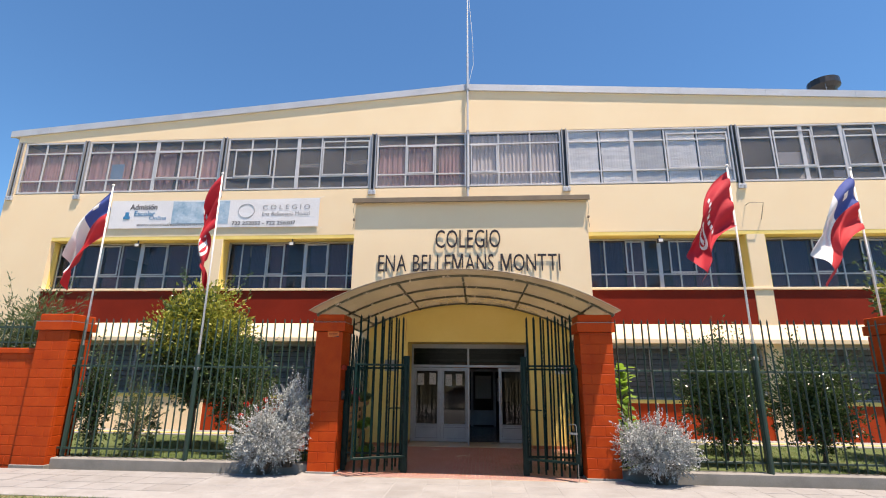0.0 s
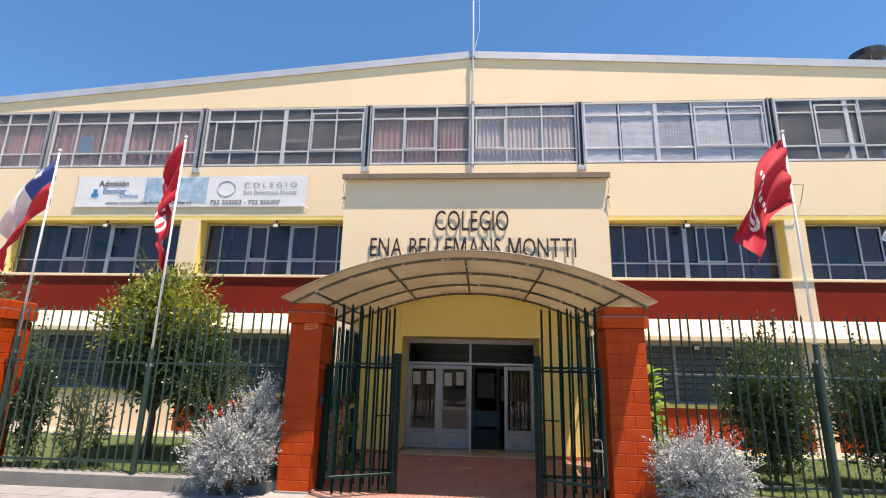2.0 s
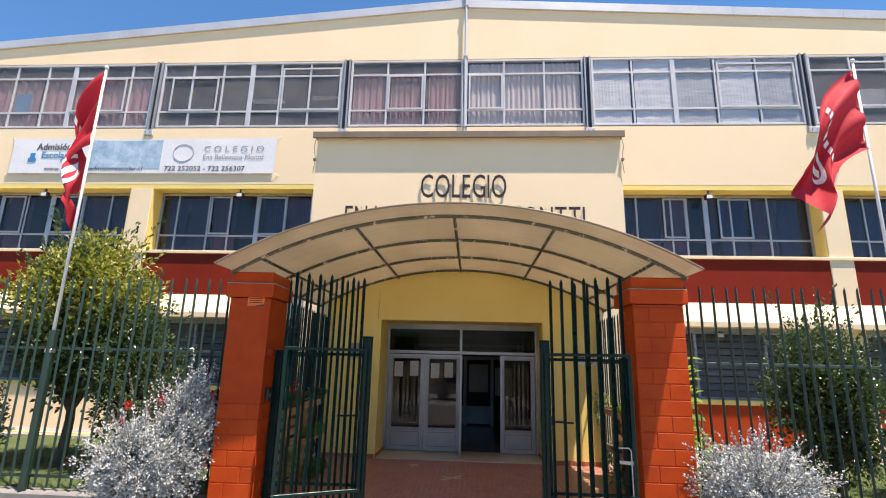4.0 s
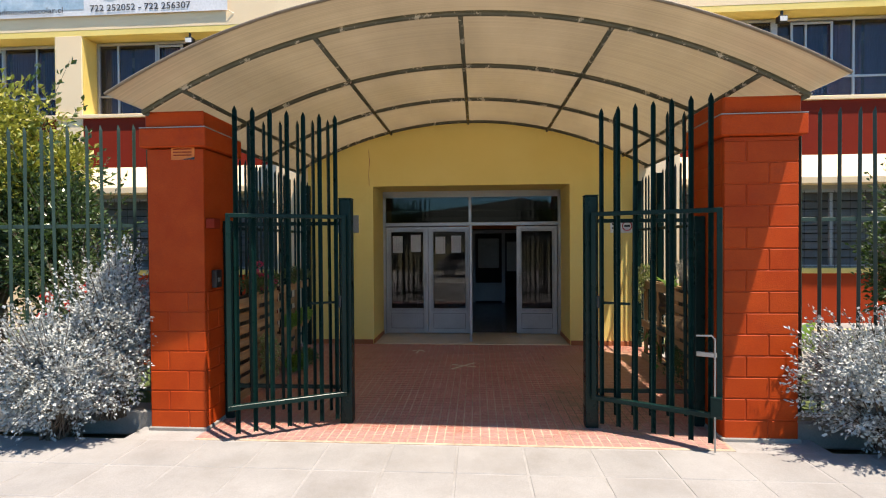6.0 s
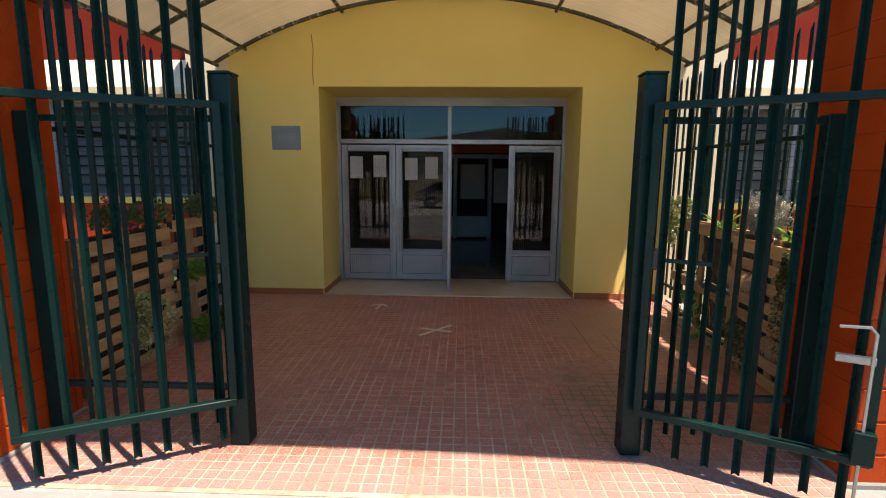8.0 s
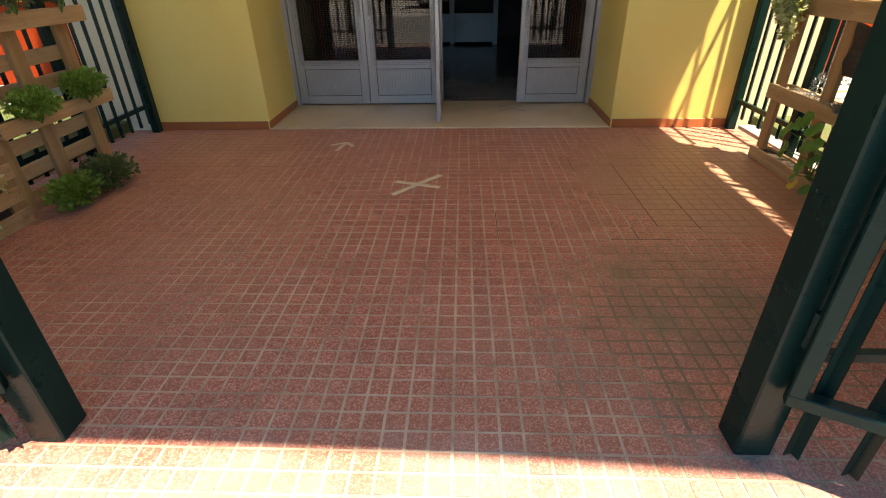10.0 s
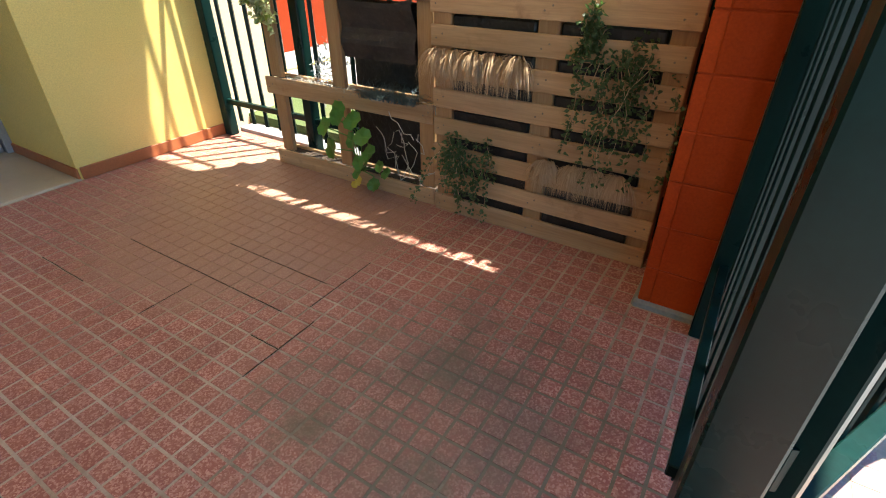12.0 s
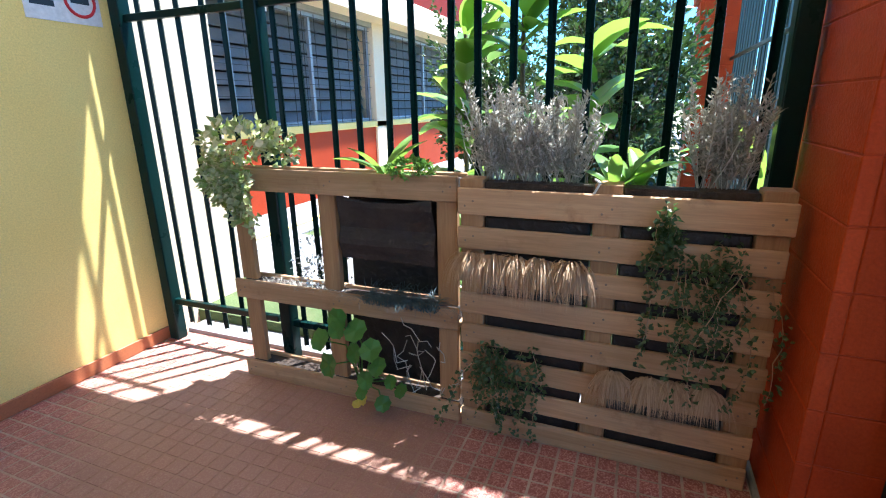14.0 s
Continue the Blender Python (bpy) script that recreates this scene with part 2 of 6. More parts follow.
PIPE = surface("flaking_green_pipe", (0.05, 0.055, 0.035), (0.09, 0.085, 0.055), 4.0, 0.55, 70, 0.3, dirt=(0.5, 0.44, 0.35), dirt_scale=9.0, dirt_at=(0.57, 0.6))
ALU = surface("grey_aluminium", (0.36, 0.36, 0.37), (0.46, 0.46, 0.47), 2.0, 0.4, 80, 0.05, metal=0.55, dirt=(0.25, 0.24, 0.23), dirt_scale=3.0, dirt_at=(0.6, 0.9))
ALU_DARK = surface("weathered_aluminium", (0.3, 0.31, 0.33), (0.4, 0.41, 0.43), 2.0, 0.45, 80, 0.05, metal=0.4)
ALU_PALE = surface("sunbleached_aluminium", (0.5, 0.5, 0.52), (0.62, 0.62, 0.64), 2.0, 0.45, 80, 0.05, metal=0.15, dirt=(0.36, 0.35, 0.35), dirt_scale=3.0, dirt_at=(0.6, 0.9))
GALV = surface("galvanised_sheet", (0.5, 0.51, 0.53), (0.62, 0.63, 0.65), 1.0, 0.45, 30, 0.1, metal=0.3, dirt=(0.3, 0.29, 0.28), dirt_scale=1.2, dirt_at=(0.6, 0.9))
ROOFING = surface("grey_roof_sheet", (0.3, 0.31, 0.32), (0.4, 0.4, 0.41), 1.0, 0.6, 30, 0.1)
BROWN_TRIM = surface("brown_metal_trim", (0.16, 0.12, 0.08), (0.24, 0.18, 0.12), 2.0, 0.5, 60, 0.15)
WOOD = surface("pallet_pine", (0.4, 0.225, 0.1), (0.54, 0.34, 0.18), 2.0, 0.7, 14, 0.35, dirt=(0.22, 0.1, 0.04), dirt_scale=6.0, dirt_at=(0.56, 0.78), stretch=(3, 0.5, 9), vary=0.14, dist=0.003)
WOOD_END = surface("pallet_pine_upright", (0.33, 0.17, 0.07), (0.44, 0.26, 0.12), 2.0, 0.75, 14, 0.35, stretch=(9, 9, 0.6), vary=0.12)
LINER = surface("black_plastic_liner", (0.007, 0.0065, 0.006), (0.02, 0.018, 0.016), 5.0, 0.35, 25, 0.6, dist=0.02)
FELT = surface("brown_black_felt", (0.018, 0.013, 0.011), (0.045, 0.032, 0.028), 7.0, 0.7, 30, 0.8, dirt=(0.16, 0.12, 0.1), dirt_scale=8.0, dirt_at=(0.62, 0.75), dist=0.01)
SOIL = surface("dark_soil", (0.03, 0.02, 0.013), (0.07, 0.045, 0.03), 20.0, 0.95, 150, 0.9, dist=0.01)
LAWN_SOIL = surface("garden_lawn", (0.05, 0.085, 0.02), (0.1, 0.13, 0.04), 1.2, 0.95, 80, 0.8, dirt=(0.16, 0.13, 0.07), dirt_scale=0.9, dist=0.02)
GROUND = surface("dry_verge", (0.15, 0.14, 0.06), (0.24, 0.2, 0.1), 0.6, 0.95, 60, 0.8, dirt=(0.1, 0.12, 0.04), dirt_scale=0.3, dist=0.02)
# assumed pale road tone, raised so the street reflects sunlight onto the facade
ROAD = surface("pale_bounce_road", (0.43, 0.41, 0.38), (0.5, 0.48, 0.445), 0.7, 0.9, 150, 0.5)
WHITE_PAINT = surface("white_enamel", (0.72, 0.71, 0.69), (0.8, 0.79, 0.77), 2.0, 0.4, 40, 0.05)
BANNER = surface("white_vinyl", (0.74, 0.74, 0.76), (0.8, 0.8, 0.82), 1.2, 0.5, 20, 0.1)
BANNER_BLUE = surface("pale_blue_print", (0.2, 0.36, 0.5), (0.55, 0.66, 0.75), 3.0, 0.5, 20, 0.1)
INK = surface("dark_ink", (0.05, 0.05, 0.06), (0.08, 0.08, 0.09), 4.0, 0.5, 60, 0.0)
INK_BLUE = surface("blue_ink", (0.02, 0.2, 0.4), (0.03, 0.24, 0.46), 4.0, 0.5, 60, 0.0)
INK_GREY = surface("grey_ink", (0.26, 0.26, 0.28), (0.34, 0.34, 0.36), 4.0, 0.5, 60, 0.0)
LETTER = surface("brown_black_letter", (0.022, 0.014, 0.014), (0.035, 0.023, 0.022), 4.0, 0.4, 60, 0.05)
FLAG_RED = surface("red_cloth", (0.5, 0.018, 0.025), (0.58, 0.026, 0.035), 3.0, 0.8, 200, 0.2)
FLAG_CRIMSON = surface("crimson_cloth", (0.42, 0.008, 0.02), (0.5, 0.014, 0.03), 3.0, 0.8, 200, 0.2)
FLAG_WHITE = surface("white_cloth", (0.72, 0.7, 0.7), (0.8, 0.78, 0.78), 3.0, 0.8, 200, 0.2)
FLAG_BLUE = surface("blue_cloth", (0.03, 0.06, 0.25), (0.045, 0.08, 0.3), 3.0, 0.8, 200, 0.2)
BLACK = surface("black_plastic", (0.015, 0.015, 0.016), (0.025, 0.025, 0.026), 4.0, 0.4, 60, 0.05)
STEEL = surface("worn_steel", (0.3, 0.3, 0.29), (0.42, 0.41, 0.4), 6.0, 0.35, 60, 0.1, metal=0.8)
PAPER = surface("white_paper", (0.66, 0.66, 0.64), (0.74, 0.74, 0.72), 5.0, 0.8, 60, 0.02)
ORANGE = surface("orange_notice", (0.6, 0.14, 0.015), (0.68, 0.18, 0.02), 8.0, 0.5, 60, 0.02)
TAPE = surface("pale_tape", (0.5, 0.44, 0.32), (0.62, 0.56, 0.43), 15.0, 0.7, 90, 0.1)
CURTAIN = surface("mauve_curtain", (0.4, 0.22, 0.27), (0.5, 0.33, 0.37), 2.0, 0.9, 60, 0.1, stretch=(4, 1, 0.3))
CURTAIN_GREY = surface("grey_curtain", (0.42, 0.38, 0.4), (0.55, 0.51, 0.52), 2.0, 0.9, 60, 0.1, stretch=(6, 1, 0.3))
CURTAIN_BLUE = surface("navy_curtain", (0.14, 0.14, 0.23), (0.24, 0.235, 0.34), 2.0, 0.9, 60, 0.1, stretch=(6, 1, 0.3))
CURTAIN_PALE = surface("blue_grey_blind", (0.3, 0.34, 0.42), (0.36, 0.4, 0.48), 2.0, 0.8, 60, 0.05)
POSTER_BLUE = surface("bright_blue_sheet", (0.09, 0.3, 0.58), (0.11, 0.34, 0.62), 3.0, 0.5, 60, 0.02)
MESH_DARK = surface("dark_wire_mesh", (0.03, 0.026, 0.024), (0.06, 0.052, 0.048), 4.0, 0.6, 60, 0.05)
FILM = surface("silvered_film", (0.55, 0.55, 0.57), (0.78, 0.78, 0.8), 3.0, 0.3, 10, 0.8, metal=0.15, dirt=(0.03, 0.03, 0.03), dirt_scale=5.0, dirt_at=(0.68, 0.72), stretch=(0.5, 1, 3), dist=0.01)
FILM_DULL = surface("dull_silvered_film", (0.36, 0.37, 0.39), (0.52, 0.53, 0.55), 3.0, 0.35, 10, 0.8, metal=0.15, dirt=(0.03, 0.03, 0.03), dirt_scale=5.0, dirt_at=(0.66, 0.71), stretch=(0.5, 1, 3), dist=0.01)
BLIND = surface("grey_blind_slat", (0.115, 0.113, 0.108), (0.165, 0.162, 0.155), 2.0, 0.7, 60, 0.05, vary=0.08)
INNER = surface("inner_plaster", (0.3, 0.28, 0.25), (0.38, 0.36, 0.32), 1.0, 0.8, 60, 0.05)
# inner plaster with the shade of unlit rooms put into its colour
INNER_SHADED = surface("shade_toned_plaster", (0.06, 0.06, 0.06), (0.09, 0.09, 0.09), 1.0, 0.8, 60, 0.05)
LOBBY_FLOOR = surface("polished_lobby_tile", (0.13, 0.13, 0.14), (0.2, 0.2, 0.2), 1.5, 0.18, 60, 0.02)
CAR_PAINT = surface("silver_car_paint", (0.5, 0.5, 0.51), (0.56, 0.56, 0.57), 1.0, 0.25, 200, 0.0, metal=0.6)
RUBBER = surface("tyre_rubber", (0.02, 0.02, 0.02), (0.03, 0.03, 0.03), 4.0, 0.8, 60, 0.2)
HILL = surface("far_hill", (0.05, 0.06, 0.05), (0.09, 0.1, 0.08), 0.02, 1.0, 0.2, 0.0)
BARK = surface("grey_bark", (0.09, 0.065, 0.045), (0.16, 0.12, 0.09), 6.0, 0.9, 50, 0.8, stretch=(1, 1, 0.3), dist=0.01)
CANOPY = sheeting("smoked_roof_sheet", (0.44, 0.415, 0.36), (1.0, 0.93, 0.84), 0.85, clear=0.1)
GLASS_UP = glazing("reeded_glass", (0.8, 0.78, 0.78), 0.16, 1.5, 0.5, dust=0.12)
GLASS_CLEAR = glazing("clear_window_glass", (0.95, 0.95, 0.95), 0.06, 1.5, 0.4, dust=0.05)
GLASS_MID = glazing("tinted_glass", (0.55, 0.53, 0.6), 0.04, dust=0.02)
GLASS_DOOR = glazing("door_glass", (0.42, 0.42, 0.42), 0.01, 1.55)
CAR_GLASS = glazing("car_glass", (0.06, 0.07, 0.07), 0.02)
L_SILVER = leafy("silver_leaf", (0.29, 0.31, 0.3), (0.6, 0.62, 0.6), (0.22, 0.25, 0.22), 0.75, 0.04)
L_TREE = leafy("tree_leaf", (0.025, 0.05, 0.018), (0.1, 0.15, 0.05), (0.1, 0.18, 0.03), 0.32, 0.2)
L_TREE_NEW = leafy("young_leaf", (0.2, 0.25, 0.035), (0.44, 0.4, 0.07), (0.3, 0.32, 0.05))
L_DARK = leafy("dark_glossy_leaf", (0.022, 0.045, 0.018), (0.1, 0.15, 0.06), (0.08, 0.16, 0.03), 0.25, 0.18)
L_OLE = leafy("grey_green_leaf", (0.05, 0.08, 0.035), (0.12, 0.16, 0.08), (0.15, 0.22, 0.06))
L_BROAD = leafy("broad_bright_leaf", (0.07, 0.16, 0.025), (0.18, 0.3, 0.05), (0.3, 0.5, 0.06), 0.35, 0.4)
L_GER = leafy("geranium_leaf", (0.05, 0.15, 0.03), (0.1, 0.26, 0.05), (0.2, 0.45, 0.05), 0.5, 0.3)
L_CREEP = leafy("creeper_leaf", (0.05, 0.085, 0.03), (0.12, 0.17, 0.07), (0.1, 0.2, 0.04))
L_VARIE = leafy("variegated_leaf", (0.22, 0.32, 0.05), (0.7, 0.66, 0.4), (0.3, 0.35, 0.08))
L_CREAMY = leafy("pale_blossom", (0.75, 0.68, 0.3), (0.85, 0.82, 0.6), (0.4, 0.4, 0.2))
L_HERB = leafy("herb_leaf", (0.1, 0.22, 0.03), (0.24, 0.38, 0.08), (0.2, 0.4, 0.05))
L_STRAW = leafy("straw_blade", (0.42, 0.27, 0.15), (0.64, 0.45, 0.28), (0.3, 0.18, 0.08), 0.8, 0.2)
L_FESCUE = leafy("blue_grass_blade", (0.05, 0.09, 0.1), (0.12, 0.18, 0.2), (0.08, 0.12, 0.12))
L_LAV = leafy("dry_lavender", (0.37, 0.35, 0.28), (0.66, 0.63, 0.54), (0.2, 0.18, 0.13), 0.8, 0.2)
L_GRASS = leafy("grass_blade", (0.04, 0.08, 0.015), (0.11, 0.16, 0.04), (0.15, 0.25, 0.04))
L_PINK = leafy("pink_petal", (0.6, 0.03, 0.12), (0.75, 0.1, 0.25), (0.5, 0.05, 0.1))
L_ROSE = leafy("red_petal", (0.6, 0.03, 0.02), (0.75, 0.06, 0.04), (0.5, 0.05, 0.02))
L_YELLOW = leafy("yellow_petal", (0.6, 0.42, 0.04), (0.75, 0.6, 0.12), (0.5, 0.4, 0.05))


# ---- mesh tools ----
def finish(name, bm, mat, parent=None, label="", loc=(0, 0, 0), smooth=False):
    me = bpy.data.meshes.new(name)
    bm.normal_update()
    bm.to_mesh(me)
    bm.free()
    return hang(name, me, mat, parent, label, loc, smooth)


def hang(name, me, mat, parent=None, label="", loc=(0, 0, 0), smooth=False):
    if mat and not me.materials:
        me.materials.append(mat)
    if smooth:
        for p in me.polygons:
            p.use_smooth = True
    ob = new(name, me)
    ob.location = loc
    if parent:
        ob.parent = parent
    if label:
        ob["label"] = label
    return ob


part = finish


def thing(name, loc, label, category, group="", rz=0.0, kind=""):
    ob = new(name)
    ob.empty_display_size = 0.1
    ob.location, ob.rotation_euler = loc, (0, 0, radians(rz))
    return tagged(ob, label, category, group, kind)


def struct(name, bm, mat, label="", category="", loc=(0, 0, 0)):
    return tagged(finish(name, bm, mat, loc=loc), label, category, kind="structure")


def box(bm, x0, x1, y0, y1, z0, z1, bev=0.0):
    vs = [bm.verts.new(c) for c in ((x0, y0, z0), (x1, y0, z0), (x1, y1, z0), (x0, y1, z0), (x0, y0, z1), (x1, y0, z1), (x1, y1, z1), (x0, y1, z1))]
    fs = [bm.faces.new([vs[i] for i in q]) for q in ((3, 2, 1, 0), (4, 5, 6, 7), (0, 1, 5, 4), (1, 2, 6, 5), (2, 3, 7, 6), (3, 0, 4, 7))]
    if bev:
        bmesh.ops.bevel(bm, geom=list({e for f in fs for e in f.edges}), offset=bev, segments=1, affect="EDGES")
    return bm


def boxes(*lst, bev=0.0):
    bm = bmesh.new()
    for b in lst:
        box(bm, *b, bev=bev)
    return bm


def tube(bm, pts, r, n=8, r1=None, cap=True):
    """A round bar along points, tapering to r1."""
    pts = [Vector(p) for p in pts]
    rings = []
    for i, p in enumerate(pts):
        d = (pts[min(i + 1, len(pts) - 1)] - pts[max(i - 1, 0)]).normalized()
        a = d.orthogonal().normalized() if not rings else (prev - d * prev.dot(d)).normalized()
        prev = a
        b = d.cross(a)
        rr = r if r1 is None else r + (r1 - r) * i / max(1, len(pts) - 1)
        rings.append([bm.verts.new(p + a * (rr * math.cos(2 * math.pi * k / n)) + b * (rr * math.sin(2 * math.pi * k / n))) for k in range(n)])
    for u, v in zip(rings, rings[1:]):
        for k in range(n):
            bm.faces.new((u[k], u[(k + 1) % n], v[(k + 1) % n], v[k]))
    if cap:
        bm.faces.new(rings[0][::-1])
        bm.faces.new(rings[-1])
    return bm


def prism(bm, poly, y0, y1, axis="y"):
    """A flat polygon of (x, z) pushed from y0 to y1."""
    a = [bm.verts.new((x, y0, z)) for x, z in poly]
    b = [bm.verts.new((x, y1, z)) for x, z in poly]
    bm.faces.new(a)
    bm.faces.new(b[::-1])
    for i in range(len(poly)):
        j = (i + 1) % len(poly)
        bm.faces.new((a[j], a[i], b[i], b[j]))
    return bm


def raw(name, verts, faces):
    me = bpy.data.meshes.new(name)
    me.from_pydata(verts, [], faces)
    me.update()
    return me


class Leaves:
    """Gathers many single leaves into one crown."""

    def __init__(self, seed):
        self.v, self.f, self.r = [], [], random.Random(seed)

    def leaf(self, p, d, length, width, fold=0.25, bend=0.0):
        d = Vector(d).normalized()
        s = d.cross(Vector((self.r.uniform(-1, 1), self.r.uniform(-1, 1), self.r.uniform(-0.2, 1.4)))).normalized()
        up = s.cross(d)
        p = Vector(p)
        i = len(self.v)
        m = p + d * (length * 0.5) + up * (bend * length * 0.3)
        self.v += [p, m + s * (width / 2) + up * (fold * width), p + d * length - up * (bend * length * 0.3), m - s * (width / 2) + up * (fold * width), m]
        self.f += [(i, i + 4, i + 1), (i + 4, i + 2, i + 1), (i, i + 3, i + 4), (i + 4, i + 3, i + 2)]

    def cloud(self, c, rad, count, length, width, up=0.3, shell=0.5):
        r = self.r
        for _ in range(count):
            q = Vector((r.gauss(0, 1), r.gauss(0, 1), r.gauss(0, 1))).normalized()
            k = shell + (1 - shell) * r.random()
            p = Vector((c[0] + q.x * rad[0] * k, c[1] + q.y * rad[1] * k, c[2] + q.z * rad[2] * k))
            d = q + Vector((r.uniform(-0.7, 0.7), r.uniform(-0.7, 0.7), r.uniform(-0.6, 0.6) + up))
            z = r.uniform(0.65, 1.25)
            self.leaf(p, d, length * z, width * z, bend=r.uniform(0, 0.5))

    def blade(self, p, d, length, width, droop, steps=3):
        """A narrow blade that bends down."""
        p, d = Vector(p), Vector(d).normalized()
        s = d.cross(Vector((0, 0, 1)))
        s = s.normalized() if s.length > 0.01 else Vector((1, 0, 0))
        i = len(self.v)
        for k in range(steps + 1):
            w = width * (1 - k / (steps + 0.3))
            self.v += [p + s * w / 2, p - s * w / 2]
            p = p + d * (length / steps)
            d = (d + Vector((0, 0, -droop / steps))).normalized()
        self.f += [(i + 2 * k, i + 2 * k + 1, i + 2 * k + 3, i + 2 * k + 2) for k in range(steps)]

    def disc(self, p, nrm, rad, n=9, wave=0.12):
        """A round, lobed leaf."""
        nrm = Vector(nrm).normalized()
        a = nrm.orthogonal().normalized()
        b = nrm.cross(a)
        p = Vector(p)
        i = len(self.v)
        self.v.append(p)
        for k in range(n * 2):
            t = math.pi * k / n
            rr = rad * (1.0 if k % 2 else 0.88)
            self.v.append(p + a * (rr * math.cos(t)) + b * (rr * math.sin(t)) + nrm * (rad * wave * (1 + math.sin(3 * t))))
        self.f += [(i, i + 1 + k, i + 1 + (k + 1) % (2 * n)) for k in range(2 * n)]

    def done(self, name, mat, parent=None, label="", loc=(0, 0, 0)):
        return hang(name, raw(name, self.v, self.f), mat, parent, label, loc)


def lettering(text, size, depth=0.0, bold=0.0):
    """A mesh of built-in letters in the x-z plane, and its width."""
    cu = bpy.data.curves.new("text", "FONT")
    cu.body, cu.size, cu.extrude, cu.offset, cu.resolution_u = text, size, depth, bold, 3
    ob = bpy.data.objects.new("text", cu)
    scene.collection.objects.link(ob)
    dg = bpy.context.evaluated_depsgraph_get()
    me = bpy.data.meshes.new_from_object(ob.evaluated_get(dg))
    bpy.data.objects.remove(ob)
    me.transform(Matrix.Rotation(radians(90), 4, "X"))
    xs = [v.co.x for v in me.vertices] or [0.0]
    return me, min(xs), max(xs)


def text_line(name, text, x0, x1, y, z, mat, parent, depth=0.001, bold=0.0, height=None):
    """One line of writing fitted between x0 and x1, facing -y."""
    me, a, b = lettering(text, 1.0, depth, bold)
    s = (x1 - x0) / (b - a)
    sz = s if height is None else height / 0.69
    me.transform(Matrix.Diagonal((s, 1, sz, 1)))
    me.transform(Matrix.Translation((x0 - a * s, y, z)))
    return tagged(hang(name, me, mat, parent), kind="stuff")
# ---- ground and street ----
CX = -0.5
struct("ground", boxes((-600, 600, -600, 600, -0.6, -0.16)), GROUND, "flat dry ground reaching the horizon", "ground")
# road surface is out of direct view; its paleness fills the facade's shadows
struct("road", boxes((-60, 60, -8.0, 3.4, -0.16, -0.13)), ROAD, "street out of direct view, made pale to bounce light onto the facade", "road")
struct("verge", boxes((-30, -5.6, 3.6, 7.95, -0.16, -0.02), (4.6, 30, 3.6, 7.95, -0.16, -0.02)), GROUND, "dry grass verge beside the pavement", "verge")
struct("kerb", boxes((-30, 30, 3.4, 3.6, -0.16, 0.0), bev=0.02), KERB, "concrete street kerb", "kerb")
pavement = struct("pavement", boxes((-30, 30, 7.95, 10.06, -0.16, -0.0065), (-5.6, 4.6, 3.6, 7.95, -0.16, -0.0065), (-3.75, -3.05, 10.06, 10.93, -0.16, -0.0065), (1.91, 2.72, 10.06, 10.93, -0.16, -0.0065)), SLAB_JOINT, "pale concrete slab pavement", "pavement")
struct("garden_ground", boxes((-17, -3.75, 10.62, 15.4, -0.16, 0.1), (2.72, 17, 10.62, 15.4, -0.16, 0.1)), LAWN_SOIL, "garden lawn with bare patches", "lawn")
struct("garden_path", boxes((-17, -3.72, 15.4, 16.5, -0.16, 0.12), (2.7, 17, 15.4, 16.5, -0.16, 0.12), (2.56, 3.4, 10.95, 14.4, -0.16, 0.03), (3.4, 4.8, 12.5, 15.39, -0.16, 0.108)), CONCRETE, "pale concrete path along the building", "path")
struct("path_edge", boxes((-17, -3.8, 15.34, 15.4, 0.0, 0.16), (3.4, 17, 15.34, 15.4, 0.0, 0.16), bev=0.01), YELLOW, "yellow painted path edging", "edging")
for side, x0, x1 in (("left", -9.2, -3.63), ("right", 2.58, 8.0)):
    bm = boxes((x0, x1, 10.36, 10.62, -0.1, 0.16), bev=0.02)
    struct("fence_plinth", bm, KERB, "rough grey concrete plinth under the fence", "plinth")

floor = struct("floor", boxes((-3.05, 1.91, 10.06, 10.93, -0.16, -0.0025), (-3.72, 2.72, 10.93, 14.47, -0.16, -0.0025)), GROUT, "small red terrazzo tiles with pale sandy joints", "floor")
struct("floor_threshold", boxes((-2.25, 1.3, 14.455, 15.6, -0.16, 0.012), bev=0.006), SILL_STONE, "cream terrazzo threshold before the doors", "floor")
lobby_floor = struct("floor_lobby", boxes((-3.7, 2.85, 15.6, 26, -0.16, 0.01)), LOBBY_FLOOR, "dark polished lobby floor", "floor")

# ---- the building ----
WY = 16.2          # face of the upper wall
RIDGE = (-0.55, 12.34)


def roof_z(x):
    return RIDGE[1] - (0.055 if x > RIDGE[0] else 0.0815) * abs(x - RIDGE[0])


bm = bmesh.new()
XL, XR = -18.1, 17.2
prism(bm, [(XL, 10.58), (XR, 10.58), (XR, roof_z(XR)), RIDGE, (XL, roof_z(XL))], WY, WY + 0.2)
box(bm, XL, XR, WY, WY + 0.2, 6.72, 8.43)
box(bm, XL, -17.75, WY, WY + 0.2, 8.43, 10.58)
box(bm, XL, -15.85, WY, WY + 0.2, -0.1, 6.72)
box(bm, 15.2, XR, WY, WY + 0.2, -0.1, 6.72)
struct("wall_upper", bm, CREAM, "cream painted upper facade under a low gable", "wall")
bm = boxes((XL, XL + 0.2, WY + 0.2, 26.2, -0.1, 10.9), (XR - 0.2, XR, WY + 0.2, 26.2, -0.1, 10.9), (XL, -2.4, 26.2, 26.4, -0.1, 10.9), (1.8, XR, 26.2, 26.4, -0.1, 10.9), (-2.4, 1.8, 26.2, 26.4, 2.5, 10.9))
struct("wall_outer", bm, CREAM, "cream painted side and rear walls", "wall")
bm = bmesh.new()
